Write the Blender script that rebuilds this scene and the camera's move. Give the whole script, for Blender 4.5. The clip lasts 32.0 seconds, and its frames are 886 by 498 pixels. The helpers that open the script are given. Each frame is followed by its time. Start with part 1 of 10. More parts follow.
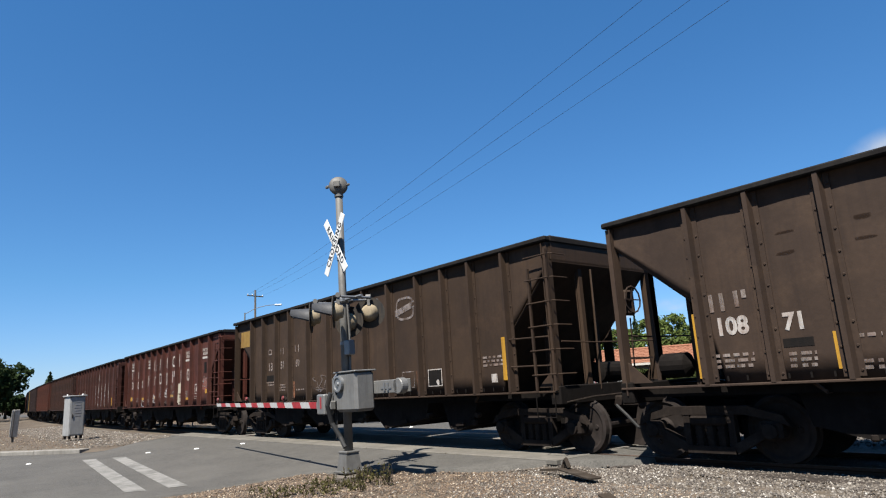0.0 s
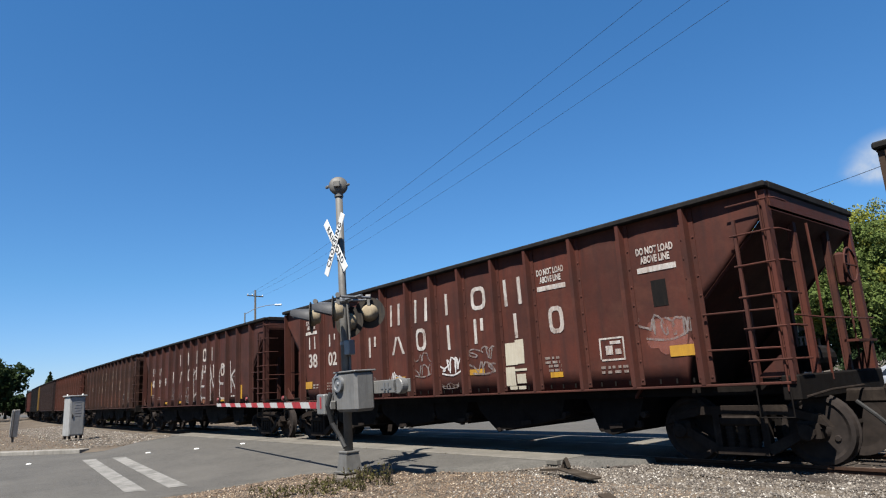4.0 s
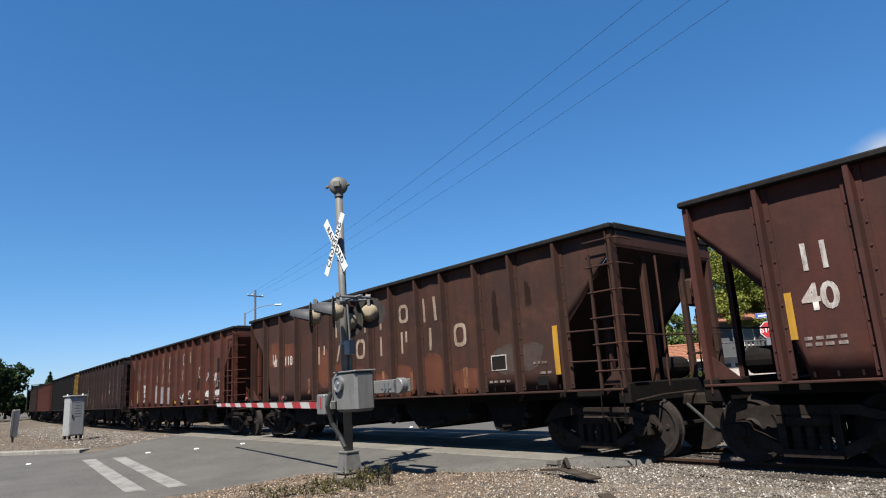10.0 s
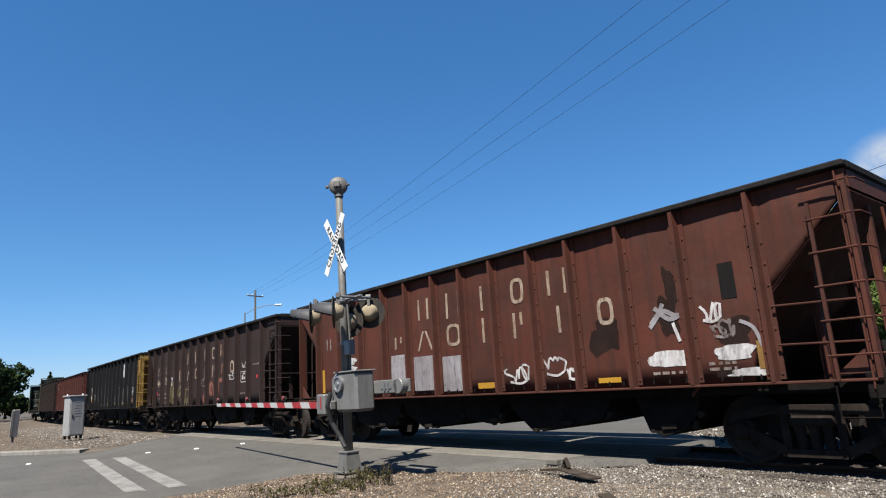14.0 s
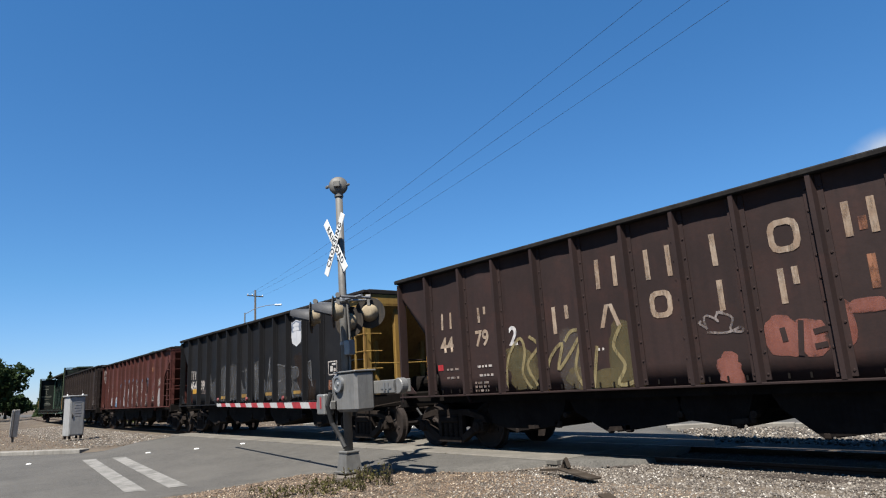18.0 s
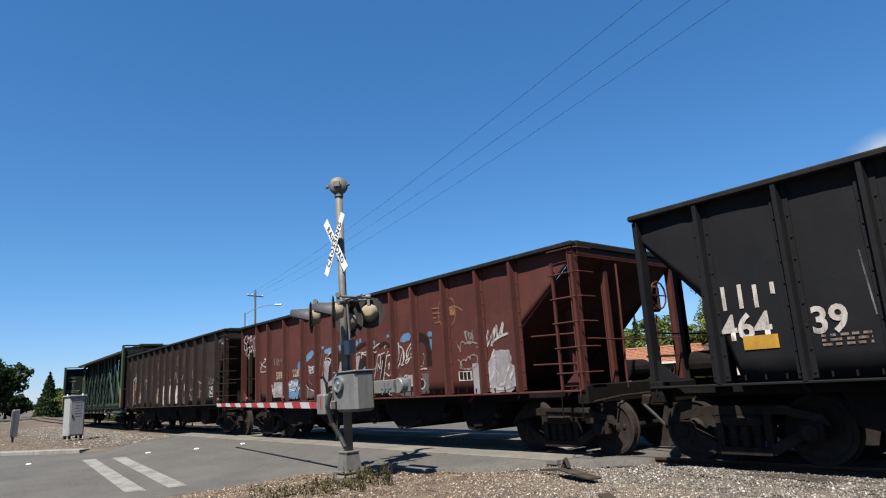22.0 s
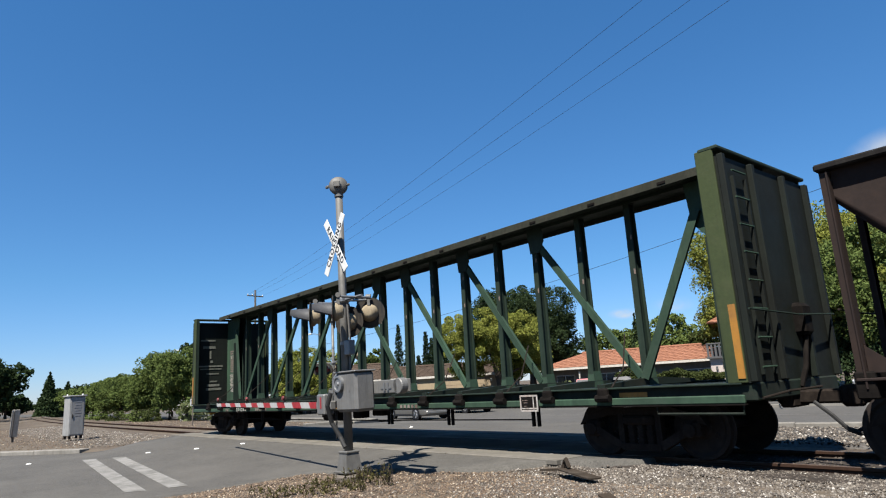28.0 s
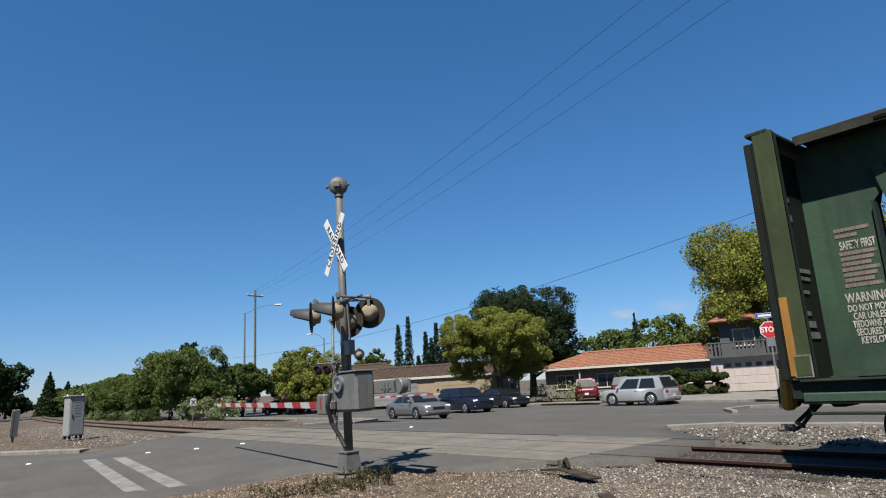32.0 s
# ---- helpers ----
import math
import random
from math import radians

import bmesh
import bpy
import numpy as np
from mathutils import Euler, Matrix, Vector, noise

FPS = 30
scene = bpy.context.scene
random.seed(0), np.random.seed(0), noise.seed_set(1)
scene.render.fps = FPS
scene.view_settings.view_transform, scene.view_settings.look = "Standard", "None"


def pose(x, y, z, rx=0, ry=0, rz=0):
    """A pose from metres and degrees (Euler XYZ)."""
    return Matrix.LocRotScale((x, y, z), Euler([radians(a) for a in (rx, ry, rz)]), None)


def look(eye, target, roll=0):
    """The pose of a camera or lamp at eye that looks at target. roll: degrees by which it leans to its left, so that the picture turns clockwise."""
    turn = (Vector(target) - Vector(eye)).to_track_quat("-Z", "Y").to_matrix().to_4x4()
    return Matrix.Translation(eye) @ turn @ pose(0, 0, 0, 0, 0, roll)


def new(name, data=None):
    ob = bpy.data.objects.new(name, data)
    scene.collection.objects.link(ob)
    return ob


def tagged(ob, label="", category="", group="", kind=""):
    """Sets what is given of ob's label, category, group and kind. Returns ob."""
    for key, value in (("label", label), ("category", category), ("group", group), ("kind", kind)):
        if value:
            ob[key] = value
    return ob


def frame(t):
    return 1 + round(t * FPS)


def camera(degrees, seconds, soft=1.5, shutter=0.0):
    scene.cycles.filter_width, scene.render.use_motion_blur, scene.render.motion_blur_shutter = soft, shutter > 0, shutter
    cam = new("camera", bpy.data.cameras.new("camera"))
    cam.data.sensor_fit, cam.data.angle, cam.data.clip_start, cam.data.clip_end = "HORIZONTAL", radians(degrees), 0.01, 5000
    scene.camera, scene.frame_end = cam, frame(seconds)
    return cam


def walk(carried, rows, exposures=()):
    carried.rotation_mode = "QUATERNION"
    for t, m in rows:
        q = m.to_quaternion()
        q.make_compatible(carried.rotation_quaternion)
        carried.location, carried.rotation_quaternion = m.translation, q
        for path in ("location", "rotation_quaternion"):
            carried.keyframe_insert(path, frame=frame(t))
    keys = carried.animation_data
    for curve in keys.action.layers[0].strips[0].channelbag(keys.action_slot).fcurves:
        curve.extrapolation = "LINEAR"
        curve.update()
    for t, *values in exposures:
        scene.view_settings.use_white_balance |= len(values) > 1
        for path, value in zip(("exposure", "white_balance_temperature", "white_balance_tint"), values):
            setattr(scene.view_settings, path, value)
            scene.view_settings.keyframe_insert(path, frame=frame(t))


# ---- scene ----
# World: x along the track (the train runs towards +x), y away from the eye, z up; road surface at z = 0.
EYE = (0.0, 0.0, 1.38)
cam = camera(70.2, 32.0, soft=1.15)
walk(cam, [(0.0, pose(*EYE, 102.17, 3.32, 50.27)), (32.0, pose(*EYE, 102.17, 3.32, 50.27))],
     [(0.0, 1.5), (27.0, 1.5), (29.5, 1.43), (31.2, 1.32), (32.0, 1.17)])

# world, sun, exposure
SUN_AZ, SUN_EL = math.atan2(-0.893, 0.45), 58.0      # the way towards the sun in the plan, and its height
world = bpy.data.worlds.new("sky")
scene.world = world
world.use_nodes = True
wn = world.node_tree
sky = wn.nodes.new("ShaderNodeTexSky")
sky.sky_type, sky.sun_disc = "NISHITA", False
sky.sun_elevation = radians(SUN_EL)
sky.sun_rotation = math.pi / 2 - SUN_AZ
sky.air_density, sky.dust_density, sky.ozone_density = 1.0, 0.0, 2.2
# clear dry air: a deeper blue overhead, pale blue down to the horizon
wtc, wsep, wramp, wmul = (wn.nodes.new("ShaderNode" + k) for k in ("TexCoord", "SeparateXYZ", "ValToRGB", "Mix"))
wmul.data_type, wmul.blend_type = "RGBA", "MULTIPLY"
wmul.inputs[0].default_value = 1.0
wramp.color_ramp.elements[0].position, wramp.color_ramp.elements[0].color = 0.0, (0.76, 0.95, 1.5, 1)
wramp.color_ramp.elements[1].position, wramp.color_ramp.elements[1].color = 0.65, (0.585, 1.34, 1.86, 1)
wramp.color_ramp.elements.new(0.17).color = (0.62, 1.08, 1.49, 1)
wn.links.new(wtc.outputs["Generated"], wsep.inputs[0])
wn.links.new(wsep.outputs[2], wramp.inputs[0])
wn.links.new(sky.outputs[0], wmul.inputs[6])
wn.links.new(wramp.outputs[0], wmul.inputs[7])
wn.links.new(wmul.outputs[2], wn.nodes["Background"].inputs[0])
wn.nodes["Background"].inputs[1].default_value = 0.032
sun = new("sun", bpy.data.lights.new("sun", "SUN"))
sun.data.energy, sun.data.angle, sun.data.color = 5.0, radians(0.53), (1.0, 0.95, 0.87)
sv = Vector((math.cos(SUN_AZ) * math.cos(radians(SUN_EL)), math.sin(SUN_AZ) * math.cos(radians(SUN_EL)), math.sin(radians(SUN_EL))))
sun.matrix_world = look(sv * 60, (0, 0, 0))


# ---- materials ----
def nodes_of(name):
    m = bpy.data.materials.new(name)
    m.use_nodes = True
    return m, m.node_tree, m.node_tree.nodes["Principled BSDF"]


def add(nt, kind, **values):
    n = nt.nodes.new(kind)
    for key, value in values.items():
        if key in n.inputs:
            n.inputs[key].default_value = value
        else:
            setattr(n, key, value)
    return n


def ramp(nt, source, stops):
    r = nt.nodes.new("ShaderNodeValToRGB")
    r.color_ramp.elements[0].position, r.color_ramp.elements[0].color = stops[0][0], (*stops[0][1], 1)
    r.color_ramp.elements[1].position, r.color_ramp.elements[1].color = stops[-1][0], (*stops[-1][1], 1)
    for p, c in stops[1:-1]:
        r.color_ramp.elements.new(p).color = (*c, 1)
    nt.links.new(source, r.inputs[0])
    return r.outputs[0]


def mix(nt, fac, a, b):
    n = nt.nodes.new("ShaderNodeMix")
    n.data_type = "RGBA"
    for slot, value in ((0, fac), (6, a), (7, b)):
        if hasattr(value, "is_linked"):
            nt.links.new(value, n.inputs[slot])
        elif slot == 0:
            n.inputs[0].default_value = value
        else:
            n.inputs[slot].default_value = (*value, 1)
    return n.outputs[2]


def coords(nt, scale=(1, 1, 1), space="Object"):
    tc, mp = nt.nodes.new("ShaderNodeTexCoord"), nt.nodes.new("ShaderNodeMapping")
    mp.inputs["Scale"].default_value = scale
    nt.links.new(tc.outputs[space], mp.inputs[0])
    return mp.outputs[0]


def noise_of(nt, vec, scale, detail=5.0, rough=0.6):
    n = add(nt, "ShaderNodeTexNoise", Scale=scale, Detail=detail, Roughness=rough)
    nt.links.new(vec, n.inputs["Vector"])
    return n.outputs["Fac"]


def bump_of(nt, bsdf, height, strength, distance=0.02):
    b = add(nt, "ShaderNodeBump", Strength=strength, Distance=distance)
    nt.links.new(height, b.inputs["Height"])
    nt.links.new(b.outputs[0], bsdf.inputs["Normal"])


def worn(name, base, stain, dust=None, rough=0.7, metal=0.0, scale=1.0, amount=0.5, streak=True, bump=0.25, random=0.0, fray=0.0, soft=0.0):
    """Painted or raw surface with broad stains, fine grain and upright streaks."""
    m, nt, p = nodes_of(name)
    v = coords(nt)
    big, fine = noise_of(nt, v, 0.9 * scale, 6, 0.65), noise_of(nt, v, 22 * scale, 4, 0.7)
    col = mix(nt, ramp(nt, big, [(0.5 - 0.22 * amount, (0, 0, 0)), (0.78 - 0.2 * amount, (1, 1, 1))]), base, stain)
    if streak:
        st = noise_of(nt, coords(nt, (9 * scale, 9 * scale, 0.5 * scale)), 1.0, 4, 0.6)
        col = mix(nt, ramp(nt, st, [(0.47, (0, 0, 0)), (0.68, (0.8, 0.8, 0.8))]), col, stain)
    if dust:
        du = noise_of(nt, v, 2.3 * scale, 7, 0.7)
        col = mix(nt, ramp(nt, du, [(0.5, (0, 0, 0)), (0.72, (0.6, 0.6, 0.6))]), col, dust)
    grain = mix(nt, ramp(nt, fine, [(0.35, (0.25, 0.25, 0.25)), (0.65, (0, 0, 0))]), col, tuple(c * 0.45 for c in base))
    if random:
        oi = nt.nodes.new("ShaderNodeObjectInfo")
        hsv = nt.nodes.new("ShaderNodeHueSaturation")
        mr = add(nt, "ShaderNodeMapRange")
        mr.inputs[3].default_value, mr.inputs[4].default_value = 1 - random, 1 + random
        nt.links.new(oi.outputs["Random"], mr.inputs[0])
        nt.links.new(mr.outputs[0], hsv.inputs["Value"])
        nt.links.new(grain, hsv.inputs["Color"])
        grain = hsv.outputs[0]
    nt.links.new(grain, p.inputs["Base Color"])
    nt.links.new(ramp(nt, big, [(0.3, (rough - 0.12,) * 3), (0.7, (min(1, rough + 0.15),) * 3)]), p.inputs["Roughness"])
    p.inputs["Metallic"].default_value = metal
    p.inputs["Specular IOR Level"].default_value = 0.05 if rough > 0.8 else 0.14 if rough > 0.6 else 0.35
    bump_of(nt, p, fine, bump, 0.01)
    if fray or soft:          # paint flaked or thinly sprayed, so that the sheet shows through
        if soft:              # a sprayed or rubbed area that thins out towards its rim
            tc, sx = nt.nodes.new("ShaderNodeTexCoord"), nt.nodes.new("ShaderNodeSeparateXYZ")
            nt.links.new(tc.outputs["Generated"], sx.inputs[0])
            near = None
            for k in (0, 2):
                ping = add(nt, "ShaderNodeMath", operation="PINGPONG")
                ping.inputs[1].default_value = 0.5
                nt.links.new(sx.outputs[k], ping.inputs[0])
                if near:
                    low = add(nt, "ShaderNodeMath", operation="MINIMUM")
                    nt.links.new(near, low.inputs[0])
                    nt.links.new(ping.outputs[0], low.inputs[1])
                    near = low.outputs[0]
                else:
                    near = ping.outputs[0]
            mad = add(nt, "ShaderNodeMath", operation="MULTIPLY_ADD")
            mad.inputs[1].default_value = 0.75
            nt.links.new(noise_of(nt, v, 3.5, 5, 0.65), mad.inputs[0])
            nt.links.new(near, mad.inputs[2])
            cover = ramp(nt, mad.outputs[0], [(0.3, (0, 0, 0)), (0.42, (soft * 0.8,) * 3), (0.65, (soft,) * 3)])
        else:
            fl = noise_of(nt, coords(nt, (1, 1, 0.35)), 11.0, 6, 0.7)
            cover = ramp(nt, fl, [(0.18 + 0.3 * fray, (max(0, 0.5 - fray),) * 3), (0.45 + 0.32 * fray, (1, 1, 1))])
        tr, ms = nt.nodes.new("ShaderNodeBsdfTransparent"), nt.nodes.new("ShaderNodeMixShader")
        nt.links.new(cover, ms.inputs[0])
        nt.links.new(tr.outputs[0], ms.inputs[1])
        nt.links.new(p.outputs[0], ms.inputs[2])
        nt.links.new(ms.outputs[0], nt.nodes["Material Output"].inputs[0])
    return m


def simple(name, base, rough=0.6, metal=0.0, vary=0.25, scale=8.0, bump=0.1):
    m, nt, p = nodes_of(name)
    n = noise_of(nt, coords(nt), scale, 5, 0.6)
    nt.links.new(ramp(nt, n, [(0.3, tuple(c * (1 - vary) for c in base)), (0.7, tuple(min(1, c * (1 + vary)) for c in base))]), p.inputs["Base Color"])
    p.inputs["Roughness"].default_value, p.inputs["Metallic"].default_value = rough, metal
    p.inputs["Specular IOR Level"].default_value = 0.2 if rough > 0.4 else 0.5
    bump_of(nt, p, n, bump, 0.01)
    return m


def glow(name, base, strength):
    m, nt, p = nodes_of(name)
    p.inputs["Base Color"].default_value = (*base, 1)
    p.inputs["Emission Color"].default_value, p.inputs["Emission Strength"].default_value = (*base, 1), strength
    return m


def leafy(name, dark, light, scale=0.35):
    m, nt, p = nodes_of(name)
    g = nt.nodes.new("ShaderNodeNewGeometry")
    n = noise_of(nt, coords(nt), scale, 3, 0.6)
    col = mix(nt, g.outputs["Random Per Island"], dark, light)
    col = mix(nt, ramp(nt, n, [(0.35, (0, 0, 0)), (0.7, (0.7, 0.7, 0.7))]), col, light)
    nt.links.new(col, p.inputs["Base Color"])
    p.inputs["Roughness"].default_value = 0.75
    p.inputs["Specular IOR Level"].default_value = 0.1
    tr = nt.nodes.new("ShaderNodeBsdfTranslucent")
    nt.links.new(col, tr.inputs[0])
    ms = add(nt, "ShaderNodeMixShader", Fac=0.25)
    nt.links.new(p.outputs[0], ms.inputs[1])
    nt.links.new(tr.outputs[0], ms.inputs[2])
    nt.links.new(ms.outputs[0], nt.nodes["Material Output"].inputs[0])
    return m


def ground_mat(name, stops, scale, grain_scale, bump, stain=None, rough=0.92):
    m, nt, p = nodes_of(name)
    v = coords(nt)
    vor = add(nt, "ShaderNodeTexVoronoi", Scale=grain_scale)
    nt.links.new(v, vor.inputs["Vector"])
    big, mid = noise_of(nt, v, scale, 6, 0.65), noise_of(nt, v, scale * 9, 5, 0.6)
    col = ramp(nt, mid, stops)
    hsv = nt.nodes.new("ShaderNodeHueSaturation")
    sep = nt.nodes.new("ShaderNodeSeparateColor")
    nt.links.new(vor.outputs["Color"], sep.inputs[0])
    mr = add(nt, "ShaderNodeMapRange")
    mr.inputs[3].default_value, mr.inputs[4].default_value = 0.72, 1.28
    nt.links.new(sep.outputs[0], mr.inputs[0])
    nt.links.new(mr.outputs[0], hsv.inputs["Value"])
    nt.links.new(col, hsv.inputs["Color"])
    out = hsv.outputs[0]
    if stain:
        out = mix(nt, ramp(nt, big, [(0.45, (0, 0, 0)), (0.7, (0.8, 0.8, 0.8))]), out, stain)
    nt.links.new(out, p.inputs["Base Color"])
    p.inputs["Roughness"].default_value = rough
    p.inputs["Specular IOR Level"].default_value = 0.25
    bump_of(nt, p, vor.outputs["Distance"], bump, 0.03)
    return m


ASPHALT = ground_mat("asphalt", [(0.3, (0.04469, 0.04199, 0.03706)), (0.7, (0.06111, 0.05724, 0.05066))], 0.35, 60, 0.2, (0.07201, 0.06709, 0.05887), 0.85)
ASPHALT_OLD = ground_mat("street_asphalt", [(0.3, (0.04469, 0.04257, 0.0387)), (0.7, (0.05887, 0.05559, 0.05066))], 0.2, 40, 0.15, (0.06872, 0.06485, 0.05887), 0.85)
DIRT = ground_mat("dry_dirt", [(0.3, (0.036, 0.0265, 0.0185)), (0.7, (0.077, 0.060, 0.043))], 0.15, 14, 0.5, (0.1, 0.083, 0.061))
BALLAST = ground_mat("ballast_bed", [(0.3, (0.0374, 0.0331, 0.0289)), (0.7, (0.0816, 0.0748, 0.0663))], 0.3, 16, 0.8, (0.0612, 0.0536, 0.0459))
CONCRETE = worn("concrete", (0.171, 0.162, 0.146), (0.11, 0.102, 0.0894), (0.203, 0.19, 0.171), 0.9, amount=0.5, scale=0.8)
CROSSPANEL = worn("crossing_panel", (0.1206, 0.1118, 0.09666), (0.07857, 0.07277, 0.06359), (0.158, 0.1418, 0.1206), 0.9, amount=0.5, streak=False)
# dark brown bed, darkened further to deepen the train's shadow on it
SHADEBED = ground_mat("dark_shaded_bed", [(0.3, (0.016, 0.0125, 0.010)), (0.7, (0.034, 0.027, 0.022))], 0.3, 16, 0.8, (0.024, 0.019, 0.015))
ROADPAINT = worn("road_paint", (0.1675, 0.1615, 0.1487), (0.08092, 0.0782, 0.07293), (0.1071, 0.102, 0.09775), 0.8, streak=False, scale=2.5, amount=0.35)
DOTWHITE = simple("marker_white", (0.75, 0.74, 0.7), 0.5)
RAILTOP = simple("worn_rail_steel", (0.085, 0.06, 0.047), 0.55, 0.35, 0.3)
RAILSIDE = worn("rusty_rail", (0.0398, 0.0225, 0.0149), (0.0249, 0.0149, 0.0112), None, 0.9)
TIE = worn("creosoted_wood", (0.0391, 0.0303, 0.0231), (0.0213, 0.0178, 0.0143), (0.0712, 0.0605, 0.0499), 0.95, scale=2)
# underframe grime, set near black so the colour deepens the shade below the cars
UNDER = worn("shaded_underframe_grime", (0.00826, 0.00689, 0.0062), (0.00482, 0.00413, 0.00379), (0.0155, 0.0131, 0.011), 0.85, scale=2)
TRUCKMAT = worn("truck_cast_steel", (0.0185, 0.0145, 0.012), (0.010, 0.0078, 0.007), (0.038, 0.03, 0.024), 0.85, scale=3)
WHEELMAT = simple("wheel_steel", (0.014, 0.0105, 0.009), 0.8, 0.05, 0.4)
RUBBER = simple("rubber_hose", (0.0186, 0.0186, 0.0186), 0.7)
WHITE = worn("stencil_white", (0.344, 0.328, 0.304), (0.216, 0.168, 0.144), None, 0.7, scale=3, amount=0.4, fray=0.25)
FADED = worn("faded_white", (0.184, 0.16, 0.144), (0.108, 0.072, 0.0576), None, 0.75, scale=3, amount=0.6, fray=0.35)
PINK = worn("faded_pink", (0.184, 0.076, 0.06), (0.136, 0.048, 0.036), None, 0.75, scale=2, amount=0.5, soft=0.75)
PINK2 = worn("faded_pink_lettering", (0.12, 0.055, 0.045), (0.08, 0.035, 0.03), None, 0.75, scale=3, amount=0.5, fray=0.4)
PRIMER = worn("bare_primer", (0.112, 0.0416, 0.024), (0.08, 0.0272, 0.016), None, 0.75, scale=2, amount=0.5, soft=0.7)
OLDCREAM = worn("old_cream_lettering", (0.24, 0.192, 0.148), (0.152, 0.104, 0.072), None, 0.75, scale=4, amount=0.5, fray=0.25)
CREAM = worn("cream_overpaint", (0.296, 0.272, 0.216), (0.24, 0.208, 0.16), None, 0.7, scale=3, amount=0.3)
SMEAR2 = worn("pale_rubbed_dust", (0.088, 0.076, 0.068), (0.064, 0.052, 0.044), None, 0.8, scale=3, amount=0.5, soft=0.4)
SMEAR3 = worn("dark_spray", (0.012, 0.0085, 0.0075), (0.02, 0.012, 0.010), None, 0.85, scale=3, amount=0.5, soft=0.85)
SCRATCH = worn("dusty_scratches", (0.1196, 0.1196, 0.1242), (0.0667, 0.0667, 0.069), None, 0.8, scale=5, amount=0.6, fray=0.52)
PALEOLIVE = worn("pale_olive_spray", (0.16, 0.132, 0.068), (0.104, 0.08, 0.04), None, 0.75, scale=3, amount=0.5, fray=0.3)
VEIL = worn("thin_dust_veil", (0.07, 0.07, 0.0728), (0.0504, 0.0504, 0.0518), None, 0.85, scale=3, amount=0.5, soft=0.44)
BROWNHAZE = worn("thin_brown_dust", (0.034, 0.023, 0.017), (0.022, 0.014, 0.011), None, 0.85, scale=3, amount=0.6, soft=0.38)
SPRAYWASH = worn("thin_grey_spray", (0.11, 0.10, 0.10), (0.07, 0.055, 0.055), None, 0.8, scale=3, amount=0.6, soft=0.7)
SHIELDWHITE = worn("emblem_white", (0.336, 0.336, 0.344), (0.264, 0.264, 0.272), None, 0.6, scale=3, amount=0.4)
SHIELDBLUE = worn("emblem_blue_grey", (0.104, 0.12, 0.16), (0.08, 0.092, 0.12), None, 0.6, scale=3, amount=0.4)
ORANGE = worn("faded_orange", (0.176, 0.08, 0.044), (0.112, 0.048, 0.032), None, 0.75, scale=2, amount=0.5, fray=0.5)
YELLOW = worn("safety_yellow", (0.2896, 0.1528, 0.01), (0.2008, 0.1, 0.01208), None, 0.6, scale=2, amount=0.2)
YELLOWCAR = worn("armour_yellow", (0.1824, 0.1144, 0.02928), (0.0976, 0.0488, 0.01624), (0.1296, 0.0816, 0.03256), 0.65, scale=1.2, amount=0.35)
BLUETAG = worn("spray_blue", (0.08, 0.152, 0.24), (0.056, 0.112, 0.184), None, 0.7, scale=2, soft=0.9)
GREYTAG = worn("spray_grey", (0.1976, 0.1872, 0.1924), (0.1248, 0.1092, 0.1144), None, 0.7, scale=2, amount=0.6, fray=0.12)
SPRAY = worn("spray_white", (0.368, 0.36, 0.352), (0.264, 0.232, 0.224), None, 0.6, scale=4, amount=0.3, fray=0.3)
SPRAYTAG = worn("worn_spray", (0.30, 0.28, 0.265), (0.2, 0.165, 0.15), None, 0.7, scale=4, amount=0.4, fray=0.42)
SPRAYTHIN = worn("thin_spray", (0.176, 0.152, 0.144), (0.112, 0.088, 0.08), None, 0.7, scale=5, amount=0.5, fray=0.5)
SMEAR = worn("dull_stain", (0.017, 0.010, 0.0075), (0.013, 0.008, 0.006), None, 0.85, scale=3, amount=0.5, soft=0.55)
BLACKTAG = worn("spray_black", (0.0075, 0.0072, 0.007), (0.012, 0.010, 0.009), None, 0.85, scale=3, amount=0.4)
OLIVETAG = worn("spray_olive", (0.088, 0.068, 0.0336), (0.048, 0.044, 0.024), None, 0.7, scale=2, soft=0.7)
GALV = worn("galvanised_steel", (0.183, 0.1874, 0.1918), (0.1311, 0.1355, 0.1399), (0.2182, 0.2182, 0.2182), 0.45, 0.5, scale=2, bump=0.1)
SILVER = worn("aluminium_paint", (0.132, 0.1302, 0.125), (0.088, 0.08624, 0.08272), (0.154, 0.1496, 0.1408), 0.5, 0.2, scale=2.5, amount=0.4, bump=0.1)
MASTMAT = worn("mast_paint", (0.11, 0.1065, 0.09944), (0.07075, 0.06758, 0.06125), (0.1346, 0.1294, 0.1162), 0.6, 0.2, scale=2, amount=0.5)
HEADMAT = worn("signal_black", (0.016, 0.0155, 0.015), (0.04, 0.032, 0.024), None, 0.65, scale=4, amount=0.4)
HOODMAT = worn("hood_grey", (0.036, 0.038, 0.044), (0.02, 0.02, 0.021), None, 0.6, scale=4, amount=0.4)
HOODMAT2 = worn("pale_print", (0.17, 0.17, 0.18), (0.2, 0.2, 0.2), None, 0.6, scale=4, amount=0.4)
HEADTAN = worn("weathered_tan_housing", (0.24, 0.20, 0.135), (0.14, 0.11, 0.075), None, 0.7, scale=4, amount=0.5)
REDLENS = simple("red_lens", (0.0992, 0.00744, 0.00744), 0.25)
REDLIT = glow("lit_red_lens", (0.35, 0.012, 0.012), 0.12)
SIGNWHITE = simple("sign_white", (0.44, 0.44, 0.424), 0.5, 0.0, 0.08)
SIGNBLACK = simple("sign_black", (0.0124, 0.0124, 0.0124), 0.5)
